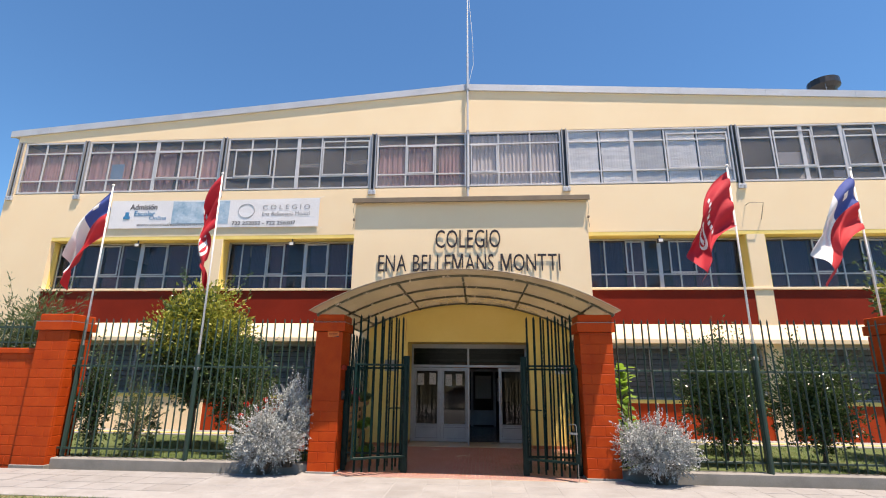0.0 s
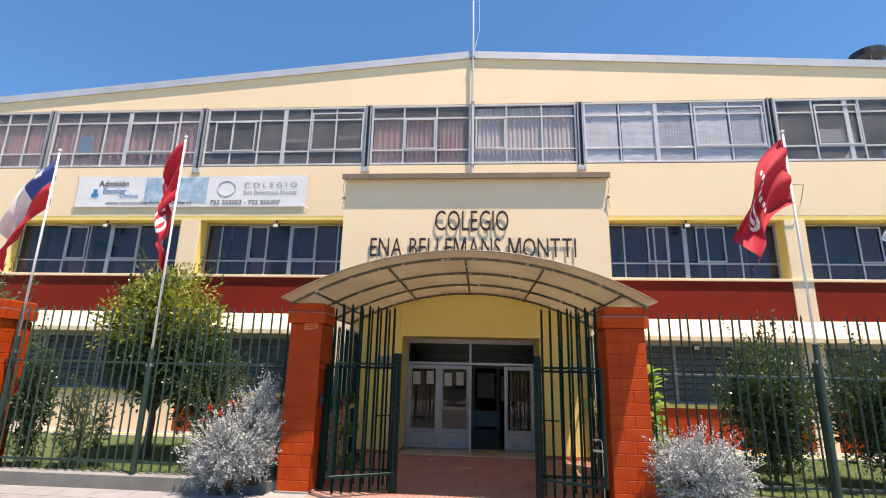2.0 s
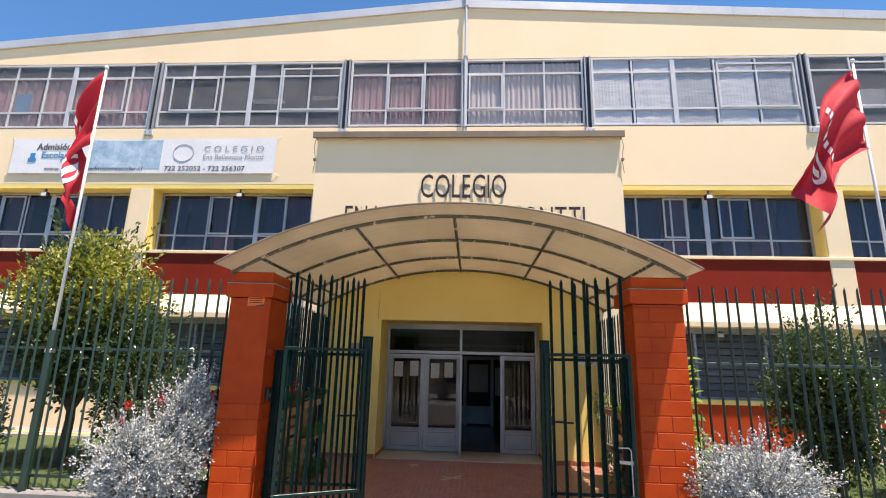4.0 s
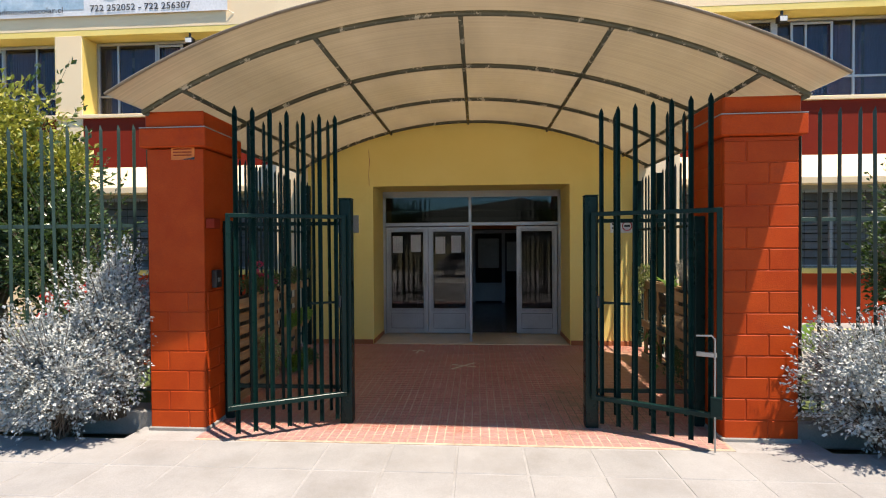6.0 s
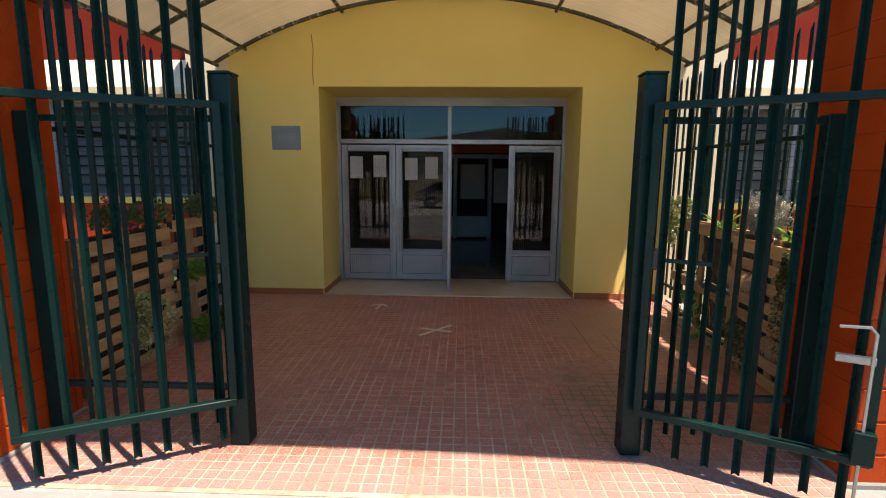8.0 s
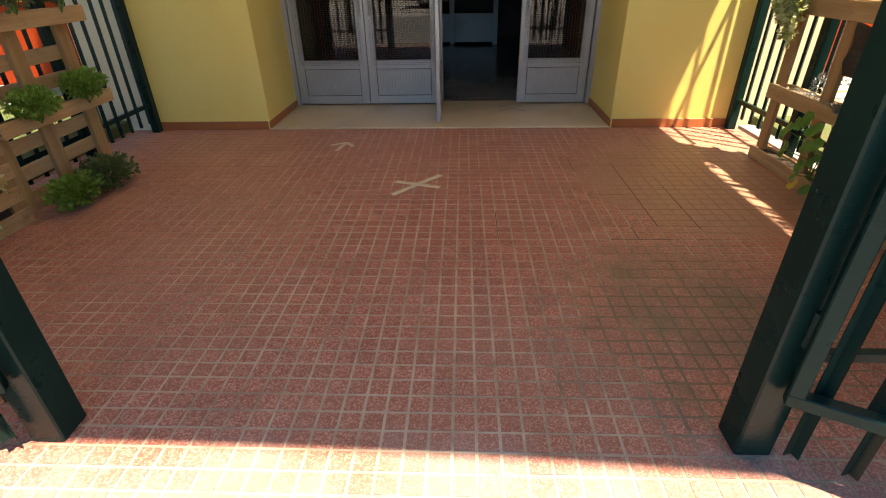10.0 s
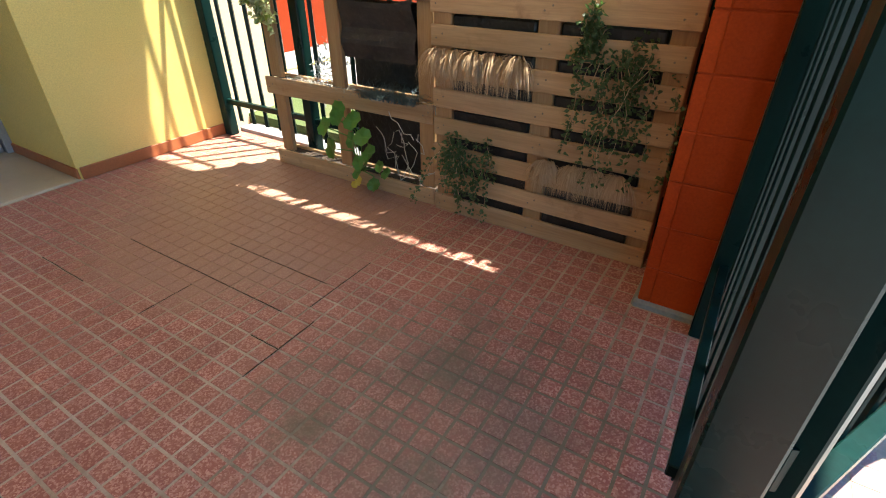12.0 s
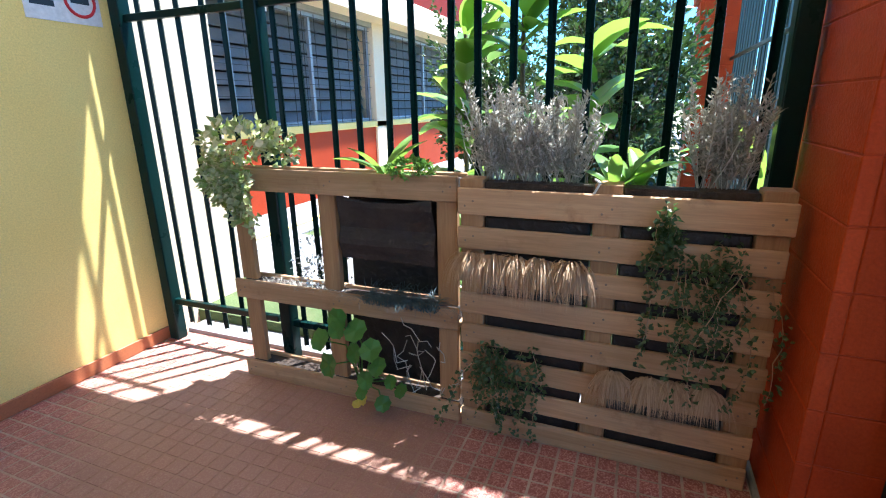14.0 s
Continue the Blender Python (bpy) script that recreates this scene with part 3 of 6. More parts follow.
for z0, w0, t in ((0.0, -0.25, 0.18),):
    prism(bm, [(XL - 0.3, roof_z(XL - 0.3)), RIDGE, (XR + 0.3, roof_z(XR + 0.3)), (XR + 0.3, roof_z(XR + 0.3) + t), (RIDGE[0], RIDGE[1] + t), (XL - 0.3, roof_z(XL - 0.3) + t)], WY + 0.02, 26.6)
struct("roof", bm, ROOFING, "low gabled grey metal roof", "roof")
bm = bmesh.new()
prism(bm, [(XL - 0.34, roof_z(XL - 0.34) - 0.06), (RIDGE[0], RIDGE[1] - 0.06), (XR + 0.34, roof_z(XR + 0.34) - 0.06), (XR + 0.34, roof_z(XR + 0.34) + 0.2), (RIDGE[0], RIDGE[1] + 0.2), (XL - 0.34, roof_z(XL - 0.34) + 0.2)], WY - 0.07, WY + 0.016)
struct("trim_roof_edge", bm, GALV, "galvanised flashing along the roof edge", "flashing")
for i in range(12):
    x = XL + 1.2 + i * 3.0
    struct("trim_flashing_joint", boxes((x, x + 0.03, WY - 0.076, WY - 0.06, roof_z(x) - 0.055, roof_z(x) + 0.19)), GALV, "lapped joint of roof flashing", "flashing")

# ledge and soffit over the middle storey
for x0, x1 in ((-15.85, -4.05), (3.3, 15.2)):
    struct("ceiling_soffit", boxes((x0, x1, WY + 0.2, 17.0, 6.6, 6.72)), YELLOW, "yellow painted soffit", "soffit")
    struct("trim_ledge", boxes((x0, x1, WY + 0.004, WY + 0.2, 6.585, 6.719)), YELLOW, "yellow painted lintel over the recessed windows", "lintel")
    struct("wall_band", boxes((x0, x1, WY + 0.02, WY + 0.5, 3.56, 4.72)), RED_PAINT, "dark red band under the middle windows", "wall")
    struct("trim_sill", boxes((x0, x1, WY - 0.04, WY + 0.5, 4.72, 4.8), bev=0.008), CREAM, "cream window sill ledge", "sill")
    bm = bmesh.new()
    a = [bm.verts.new(c) for c in ((x0, WY + 0.02, 3.6), (x1, WY + 0.02, 3.6), (x1, WY - 0.38, 3.1), (x0, WY - 0.38, 3.1))]
    b = [bm.verts.new(c) for c in ((x0, WY + 0.02, 2.98), (x1, WY + 0.02, 2.98), (x1, WY - 0.38, 2.98), (x0, WY - 0.38, 2.98))]
    bm.faces.new(a[::-1]), bm.faces.new(b)
    for i in range(4):
        j = (i + 1) % 4
        bm.faces.new((a[i], a[j], b[j], b[i]))
    bmesh.ops.recalc_face_normals(bm, faces=bm.faces)
    struct("trim_awning", bm, CREAM, "cream sloping concrete awning", "awning")
    split = -9.6 if x0 < 0 else x0
    if x0 < 0:
        struct("wall_low", boxes((x0, split, WY + 0.04, WY + 0.3, -0.1, 1.16)), CREAM, "cream dado of the ground storey", "wall")
    struct("wall_low", boxes((split, x1, WY + 0.04, WY + 0.3, -0.1, 1.16)), DADO, "orange-red dado of the ground storey", "wall")
    struct("pavement_garden", boxes((x0, x1, 15.1, WY + 0.04, -0.1, 0.13), bev=0.01), CONCRETE, "pale concrete walk along the foot of the building", "path")
    struct("trim_low_sill", boxes((x0, x1, WY + 0.0, WY + 0.3, 1.16, 1.27), bev=0.008), YELLOW, "yellow sill of the ground storey windows", "sill")
    struct("ceiling_ground_storey", boxes((x0, x1, WY + 0.02, 22, 2.9, 2.979)), INNER, "plaster ceiling of the ground storey", "ceiling")
# added reveal boards: yellow stands for light bounced between the cream faces
for x in (-15.85, -9.94, -9.278, -4.07, 3.3, 8.72, 9.322, 15.18):
    struct("trim_reveal", boxes((x, x + 0.018, WY + 0.2 if abs(x) > 15 else WY + 0.02, WY + 0.42, 4.8, 6.58)), YELLOW, "reveal board of the window recess, yellow in place of golden bounced light", "reveal")
for x0, x1 in ((-9.92, -9.28), (8.74, 9.32)):
    struct("column", boxes((x0, x1, WY + 0.0, WY + 0.55, -0.1, 6.6), bev=0.01), CREAM, "cream painted facade column", "column")
struct("wall_jamb", boxes((3.2, 3.62, WY - 0.02, WY + 0.3, -0.1, 2.98)), CREAM, "cream pier beside the entrance block", "wall")
# rooms behind the windows
for z0, z1, y0 in ((0.0, 2.9, WY + 0.5), (4.7, 6.6, WY + 0.5), (8.4, 10.6, WY + 0.2)):
    bm = boxes((XL + 0.2, XR - 0.2, 22.0, 22.1, z0, z1), (XL + 0.2, -6.4 if z0 == 0 else XR - 0.2, y0, 22, z0 - 0.05, z0))
    if z0 > 8:
        box(bm, XL + 0.2, XR - 0.2, y0, 22, 10.62, 10.7)
    for x in (-15.0, -9.6, -3.9, 3.0, 8.9, 15.2):
        if not (z0 == 0 and abs(x - CX) < 4):
            box(bm, x - 0.05, x + 0.05, y0 + 0.05, 22, z0, z1)
    struct("wall_rooms", bm, INNER_SHADED, "classroom walls behind the windows, coloured dark to stand for indoor shade", "wall")


def wavy(x0, x1, y, z0, z1, amp=0.04, waves=6, n=40):
    bm = bmesh.new()
    rows = [[bm.verts.new((x0 + (x1 - x0) * i / n, y + amp * math.sin(i / n * waves * 2 * math.pi) + amp * 0.4 * math.sin(i * 1.7), z)) for i in range(n + 1)] for z in (z0, z1)]
    for i in range(n):
        bm.faces.new((rows[0][i], rows[0][i + 1], rows[1][i + 1], rows[1][i]))
    return bm


win_no = 0


def window(x0, x1, z0, z1, y, cols, rows, glass, label, bar=0.045, frame_mat=None, gl_label="", heavy=(), sashes=()):
    """An aluminium ribbon window: frame bars, and single panes. rows: heights of the cross bars as parts of the whole."""
    global win_no
    win_no += 1
    fm = frame_mat or ALU_DARK
    w = tagged(new("window_%d" % win_no), label, "window", kind="structure")
    w.location = (x0, y, z0)
    W, H = x1 - x0, z1 - z0
    part("window_frame", boxes((0, W, -0.04, 0.04, 0, 0.06), (0, W, -0.04, 0.04, H - 0.06, H), (0, 0.06, -0.04, 0.04, 0.06, H - 0.06), (W - 0.06, W, -0.04, 0.04, 0.06, H - 0.06), bev=0.006), fm, w)
    xs = [0.0] + [c * W for c in cols] + [W]
    zs = [0.0] + [r * H for r in rows] + [H]
    for k, x in enumerate(xs[1:-1]):
        b = 0.13 if k in heavy else bar
        part("mullion", boxes((x - b / 2, x + b / 2, -0.03, 0.03, 0.06, H - 0.06), bev=0.004), fm, w)
    for a, b, c, d in sashes:
        a, b, c, d = a * W, b * W, c * H, d * H
        part("sash", boxes((a, a + 0.05, -0.05, -0.031, c, d), (b - 0.05, b, -0.05, -0.031, c, d), (a + 0.05, b - 0.05, -0.05, -0.031, c, c + 0.05), (a + 0.05, b - 0.05, -0.05, -0.031, d - 0.05, d), bev=0.003), fm, w, "sliding inner sash")
    for z in zs[1:-1]:
        part("transom_bar", boxes((0.06, W - 0.06, -0.026, 0.026, z - bar / 2, z + bar / 2), bev=0.004), fm, w)
    for a, b in zip(xs, xs[1:]):
        for c, d in zip(zs, zs[1:]):
            if not glass:
                continue
            g = part("pane", boxes((a + 0.02, b - 0.02, -0.004, 0.004, c + 0.02, d - 0.02)), glass, w, gl_label)
            g.visible_shadow = False
    return w


# top storey ribbon: bays between paired steel posts
BAYS = [(-17.72, -15.3), (-15.08, -9.78), (-9.54, -4.06), (-3.84, -0.56), (-0.5, 2.84), (3.06, 8.7), (8.96, 14.5), (14.74, 17.0)]
SPLITS = [(0.36, 0.68), (0.17, 0.36, 0.52, 0.7, 0.86), (0.17, 0.34, 0.5, 0.66, 0.82), (0.33, 0.66), (0.33, 0.67), (0.2, 0.4, 0.6, 0.8), (0.2, 0.38, 0.45, 0.62, 0.82), (0.5,)]
HEAVY = [(), (2,), (2,), (), (), (1,), (1, 3), ()]
SASHES = [(), ((0.53, 0.84, 0.25, 0.77),), ((0.67, 0.99, 0.25, 0.9), (0.06, 0.32, 0.25, 0.77)), ((0.34, 0.65, 0.25, 0.77),), ((0.03, 0.32, 0.25, 0.77),), ((0.61, 0.98, 0.25, 0.9),), ((0.21, 0.44, 0.25, 0.9), (0.63, 0.81, 0.25, 0.9)), ()]
for i, ((x0, x1), sp) in enumerate(zip(BAYS, SPLITS)):
    window(x0, x1, 8.46, 10.56, WY + 0.035, sp, (0.24, 0.78), GLASS_CLEAR if i in (4, 5) else GLASS_UP, "weathered aluminium ribbon window with reeded glass on the top storey", 0.05, ALU_PALE, heavy=HEAVY[i], sashes=SASHES[i])
    if i in (0, 1, 3):
        for k in range(3):
            a = x0 + 0.1 + (x1 - x0) * k / 3
            tagged(part("curtain", wavy(a, a + (x1 - x0) / 3 - 0.12, WY + 0.085, 8.5, 10.2, 0.018, 5 + k), CURTAIN), "drawn mauve curtain behind reeded glass", "curtain", "top storey curtains")
    if i in (4,):
        tagged(part("curtain", wavy(x0 + 0.1, x1 - 0.1, WY + 0.085, 8.5, 10.45, 0.016, 22, 120), CURTAIN_GREY), "drawn grey pleated curtain behind reeded glass", "curtain", "top storey curtains")
    if i == 5:
        for k in range(5):
            a, b = x0 + (x1 - x0) * k / 5, x0 + (x1 - x0) * (k + 1) / 5
            tagged(part("window_film", wavy(a + 0.06, b - 0.06, WY + 0.05, 8.54, 10.5, 0.004, 2), FILM if k in (0, 1, 3) else FILM_DULL), "peeling silvered film stuck inside the glass", "film", "window films")
    if i == 6:
        tagged(part("roller_blind", boxes((x0 + 1.25, x0 + 2.3, WY + 0.08, WY + 0.1, 9.1, 9.55), bev=0.004), CURTAIN_PALE), "half lowered blue-grey roller blind", "blind", "blinds")
        tagged(part("roller_blind", boxes((x0 + 3.0, x0 + 3.5, WY + 0.08, WY + 0.1, 8.6, 8.85), bev=0.004), CURTAIN_PALE), "short blue-grey blind behind the lower panes", "blind", "blinds")
        tagged(part("paper_triangle", prism(bmesh.new(), [(x0 + 1.85, 8.56), (x0 + 2.25, 8.56), (x0 + 2.05, 8.86)], WY + 0.05, WY + 0.055), PAPER), "white paper triangle stuck inside the glass", "notice")
    if i == 2:
        for (a, b, z) in ((x0 + 2.4, x0 + 3.4, 9.75), (x0 + 4.3, x0 + 5.3, 9.85)):
            lamp = thing("tube_light", ((a + b) / 2, WY + 0.9, z), "unlit white fluorescent tube fitting seen through the glass", "lamp", "classroom lights")
            part("housing", boxes((-0.5, 0.5, -0.06, 0.06, 0.03, 0.09), bev=0.008), WHITE_PAINT, lamp)
            for s in (-0.035, 0.035):
                part("tube", tube(bmesh.new(), [(-0.48, s, 0.0), (0.48, s, 0.0)], 0.016, 8), WHITE_PAINT, lamp)
            for hx in (-0.3, 0.3):
                part("hanger", boxes((hx - 0.005, hx + 0.005, -0.005, 0.005, 0.09, 10.9 - z)), STEEL, lamp)
    if i == 1:
        tagged(part("blue_poster", boxes((x0 + 1.0, x0 + 1.5, WY + 0.05, WY + 0.056, 8.98, 9.62), bev=0.002), POSTER_BLUE), "plain bright blue sheet stuck inside the window", "poster")
for x in (-17.9, -15.19, -9.66, -3.95, 2.95, 8.83, 14.62):
    p = thing("steel_post", (x, WY, 8.3), "galvanised paired steel post on a bolted foot", "post", "facade posts")
    part("flange", boxes((-0.09, -0.05, -0.06, 0.06, 0.06, 2.3), bev=0.004), ALU_DARK, p)
    part("flange", boxes((0.05, 0.09, -0.06, 0.06, 0.06, 2.3), bev=0.004), ALU_DARK, p)
    part("web", boxes((-0.05, 0.05, 0.0, 0.03, 0.06, 2.3)), BLACK, p)
    part("foot_plate", boxes((-0.13, 0.13, -0.08, -0.002, -0.1, 0.06), bev=0.006), GALV, p)
    for s in (-0.06, 0.06):
        part("bolt", tube(bmesh.new(), [(s, -0.11, -0.02), (s, -0.08, -0.02)], 0.018, 6), STEEL, p)

# middle storey windows
for x0, x1, cols in ((-15.8, -9.95, (0.12, 0.28, 0.42, 0.55, 0.72, 0.86)), (-9.25, -4.1, (0.1, 0.28, 0.4, 0.56, 0.72, 0.86)), (3.34, 8.72, (0.16, 0.33, 0.4, 0.5, 0.62, 0.8)), (9.35, 15.1, (0.13, 0.3, 0.45, 0.6, 0.75, 0.88))):
    window(x0, x1, 4.8, 6.58, WY + 0.46, cols, (0.3,), GLASS_MID, "aluminium window with dark tinted panes under the ledge", 0.045, ALU, heavy=(3,), sashes=((0.56, 0.72, 0.32, 0.95), (0.29, 0.41, 0.32, 0.95)))
    n = 7
    for k in range(n):
        a = x0 + (x1 - x0) * k / n
        if k in (2, 5):
            tagged(part("curtain", wavy(a + 0.05, a + (x1 - x0) / n - 0.02, WY + 0.62, 4.9, 6.5, 0.012, 13, 90), CURTAIN), "mauve-grey pleated curtain behind tinted glass", "curtain", "middle storey curtains")
        elif k != 3:
            tagged(part("curtain", wavy(a + 0.05, a + (x1 - x0) / n - 0.02, WY + 0.62, 4.9, 6.5, 0.014, 12, 90), CURTAIN_BLUE), "dark blue pleated curtain behind tinted glass", "curtain", "middle storey curtains")
# ground storey windows with slatted shutters and a wire guard
for x0, x1 in ((-15.8, -9.95), (-9.25, -4.08), (3.62, 8.72), (9.35, 15.1)):
    window(x0, x1, 1.27, 2.9, WY + 0.14, (0.33, 0.66), (), None, "grey framed ground storey window with louvred slats", 0.06, ALU_DARK)
    bl = thing("slatted_blind", ((x0 + x1) / 2, WY + 0.24, 1.3), "closed grey horizontal slatted blind behind the window", "blind", "ground storey blinds")
    hw = (x1 - x0) / 2 - 0.08
    bm = bmesh.new()
    box(bm, -hw, hw, 0, 0.012, 0, 0.158)
    bmesh.ops.rotate(bm, verts=bm.verts, cent=(0, 0, 0.04), matrix=Matrix.Rotation(radians(-20), 3, "X"))
    me = bpy.data.meshes.new("slat")
    bm.to_mesh(me)
    bm.free()
    for k in range(9):
        hang("slat", me, BLIND, bl, loc=(0, 0, 0.02 + k * 0.17))
    gr = thing("wire_guard", ((x0 + x1) / 2, WY + 0.03, 1.27), "thin rusty wire guard before the window", "window guard", "window guards")
    for k in range(int(2 * hw / 0.3) + 1):
        x = -hw + k * 0.3
        part("upright_wire", tube(bmesh.new(), [(x, 0, 0), (x, 0, 1.6)], 0.005, 4), MESH_DARK, gr)
    for k in range(9):
        part("cross_wire", tube(bmesh.new(), [(-hw, -0.006, 0.03 + k * 0.19), (hw, -0.006, 0.03 + k * 0.19)], 0.005, 4), MESH_DARK, gr)

# ---- entrance block ----
EX0, EX1, EY = -4.05, 3.2, 14.465       # block sides and front
OX0, OX1, OZ = -2.25, 1.3, 2.885          # door opening
for x in (EX0, EX1 - 0.2):
    struct("wall_entrance_side", boxes((x, x + 0.2, EY + 0.25, WY + 0.5, -0.1, 7.2)), CREAM, "cream side wall of the entrance block", "wall")
bm = prism(bmesh.new(), [(EX0, -0.1), (OX0, -0.1), (OX0, OZ), (OX1, OZ), (OX1, -0.1), (EX1, -0.1), (EX1, 7.2), (EX0, 7.2)], EY, EY + 0.25)
struct("wall_entrance", bm, CREAM, "cream entrance block with a door opening", "wall")
struct("ceiling_entrance", boxes((EX0 + 0.2, EX1 - 0.2, EY + 0.25, WY, 7.05, 7.2)), CREAM, "flat top of the entrance block", "ceiling")
eave = tagged(part("eave", boxes((EX0 - 0.07, EX1 + 0.07, EY - 0.15, WY, 7.28, 7.34), (EX0 - 0.07, EX1 + 0.07, EY - 0.17, EY - 0.12, 7.2, 7.36), bev=0.006), BROWN_TRIM), "thin brown metal eave on the entrance block", "eave", kind="structure")
for x in (EX0 - 0.02, EX1 + 0.02):
    sgn = 1 if x > 0 else -1
    wire = thing("eave_wire", (x, EY - 0.06, 7.2), "thin dark wire hanging from the corner of the eave", "wire", "eave wires")
    part("strand", tube(bmesh.new(), [(0, 0, 0), (0.03 * sgn, -0.02, -0.2), (-0.02 * sgn, 0.01, -0.5), (0.02 * sgn, 0.02, -0.85)], 0.008, 5), BROWN_TRIM, wire)
    part("clip", boxes((-0.03, 0.03, -0.02, 0.05, -0.55, -0.49), bev=0.004), BROWN_TRIM, wire)
struct("trim_eave_board", boxes((EX0, EX1, EY - 0.02, EY + 0.1, 7.2, 7.28)), CREAM, "cream board below the eave", "trim")

AW, AR0, ARISE = 3.13, 3.15, 0.85          # canopy half width, spring height, rise
AR = (AW * AW + ARISE * ARISE) / (2 * ARISE)


def arch_z(dx):
    return AR0 + ARISE - AR + math.sqrt(max(0.0, AR * AR - dx * dx))


# yellow paint under the canopy, in upright strips that follow its curve
bm = bmesh.new()
PX0, PX1 = -3.455, 2.495
edges = sorted({PX0, OX0, OX1, PX1} | {PX0 + (PX1 - PX0) * i / 28 for i in range(1, 28)})
for a, b in zip(edges, edges[1:]):
    z0 = OZ if OX0 - 0.01 < (a + b) / 2 < OX1 + 0.01 else 0.0
    prism(bm, [(a, z0), (b, z0), (b, arch_z(b - CX) + 0.02), (a, arch_z(a - CX) + 0.02)], EY - 0.006, EY)
bmesh.ops.remove_doubles(bm, verts=bm.verts, dist=0.0005)
struct("wall_porch_front", bm, YELLOW, "bright yellow painted porch wall under the canopy", "wall")
bm = boxes((OX0 - 0.002, OX0 + 0.006, EY - 0.004, 15.42, 0.012, OZ - 0.006), (OX1 - 0.006, OX1 + 0.002, EY - 0.004, 15.42, 0.012, OZ - 0.006), (OX0, OX1, EY - 0.004, 15.42, OZ - 0.006, OZ + 0.002))
struct("wall_door_reveal", bm, YELLOW, "yellow reveal of the door opening", "wall")
struct("wall_reveal_back", boxes((OX0 - 0.2, OX0 - 0.002, EY + 0.25, 15.6, -0.1, 3.1), (OX1 + 0.002, OX1 + 0.2, EY + 0.25, 15.6, -0.1, 3.1), (OX0 - 0.2, OX1 + 0.2, EY + 0.25, 15.6, OZ + 0.002, 3.1)), YELLOW, "masonry of the door recess", "wall")
bm = boxes((PX0, OX0 - 0.01, EY - 0.022, EY - 0.006, 0, 0.085), (OX1 + 0.01, PX1, EY - 0.022, EY - 0.006, 0, 0.085), (OX0 + 0.006, OX0 + 0.022, EY - 0.02, 15.4, 0.012, 0.085), (OX1 - 0.022, OX1 - 0.006, EY - 0.02, 15.4, 0.012, 0.085), bev=0.003)
struct("baseboard", bm, SKIRT, "terracotta tile skirting", "skirting")
# crack in the plaster above the opening
bm = bmesh.new()
tube(bm, [(-2.31, EY - 0.006, 2.9), (-2.32, EY - 0.006, 3.1), (-2.3, EY - 0.006, 3.35), (-2.32, EY - 0.006, 3.55)], 0.006, 4)
struct("trim_plaster_crack", bm, SKIRT, "thin crack in the yellow plaster", "crack")

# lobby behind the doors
# wall colour carries the lobby's shade
struct("wall_lobby", boxes((-3.8, -3.7, 15.6, 26, 0, 3), (2.85, 2.95, 15.6, 26, 0, 3), (-3.7, -2.6, 15.6, 15.7, 0, 3), (1.7, 2.85, 15.6, 15.7, 0, 3), (-3.7, -2.2, 26, 26.1, 0, 3), (1.6, 2.85, 26, 26.1, 0, 3), (-2.2, 1.6, 26, 26.1, 2.4, 3)), INNER_SHADED, "lobby walls coloured dark to stand for indoor shade", "wall")
struct("ceiling_lobby", boxes((-3.7, 2.85, 15.6, 26, 2.95, 3.05)), INNER, "plain lobby ceiling", "ceiling")
inner = thing("inner_doors", (-0.3, 20.6, 0.01), "dark framed inner glass doors with white panels", "door")
part("door_frame", boxes((-1.9, -1.8, -0.04, 0.04, 0, 2.5), (1.7, 1.8, -0.04, 0.04, 0, 2.5), (-1.9, 1.8, -0.04, 0.04, 2.1, 2.2), (-0.2, -0.1, -0.04, 0.04, 0, 2.1), (0.7, 0.8, -0.04, 0.04, 0, 2.1), (-1.9, 1.8, -0.04, 0.04, 2.5, 2.6), bev=0.006), ALU_DARK, inner)
part("bottom_panel", boxes((-0.1, 0.7, -0.02, 0.02, 0.05, 0.6), (-1.8, -0.2, -0.02, 0.02, 0.05, 0.6), bev=0.004), ALU_DARK, inner)
part("white_panel", boxes((-0.02, 0.62, -0.03, -0.02, 1.05, 1.95)), PAPER, inner, "plain white panel on the glass")
part("white_panel", boxes((0.85, 1.4, -0.03, -0.02, 0.95, 1.85)), PAPER, inner, "plain white panel on the glass")
part("notice_board", boxes((-0.9, 1.4, -0.05, -0.02, 2.24, 2.46), bev=0.004), ORANGE, inner, "orange notice strip over the doors")
part("pane", boxes((-1.8, -0.2, -0.003, 0.003, 0.6, 2.1)), GLASS_DOOR, inner)

# ---- entrance doors ----
DY = 15.45
door_frame = tagged(new("door_1"), "grey aluminium double doors, one leaf standing open", "door", kind="structure")
door_frame.location = (0, DY, 0.012)
part("door_frame", boxes((OX0, OX0 + 0.06, -0.04, 0.05, 0, 2.8), (OX1 - 0.06, OX1, -0.04, 0.05, 0, 2.8), (OX0, OX1, -0.04, 0.05, 2.74, 2.87), (OX0 + 0.06, OX1 - 0.06, -0.04, 0.05, 2.17, 2.24), (-0.52, -0.46, -0.04, 0.05, 2.24, 2.74), bev=0.005), ALU, door_frame)
part("transom_pane", boxes((OX0 + 0.06, -0.52, -0.004, 0.004, 2.24, 2.74)), GLASS_DOOR, door_frame)
part("transom_pane", boxes((-0.46, OX1 - 0.06, -0.004, 0.004, 2.24, 2.74)), GLASS_DOOR, door_frame)


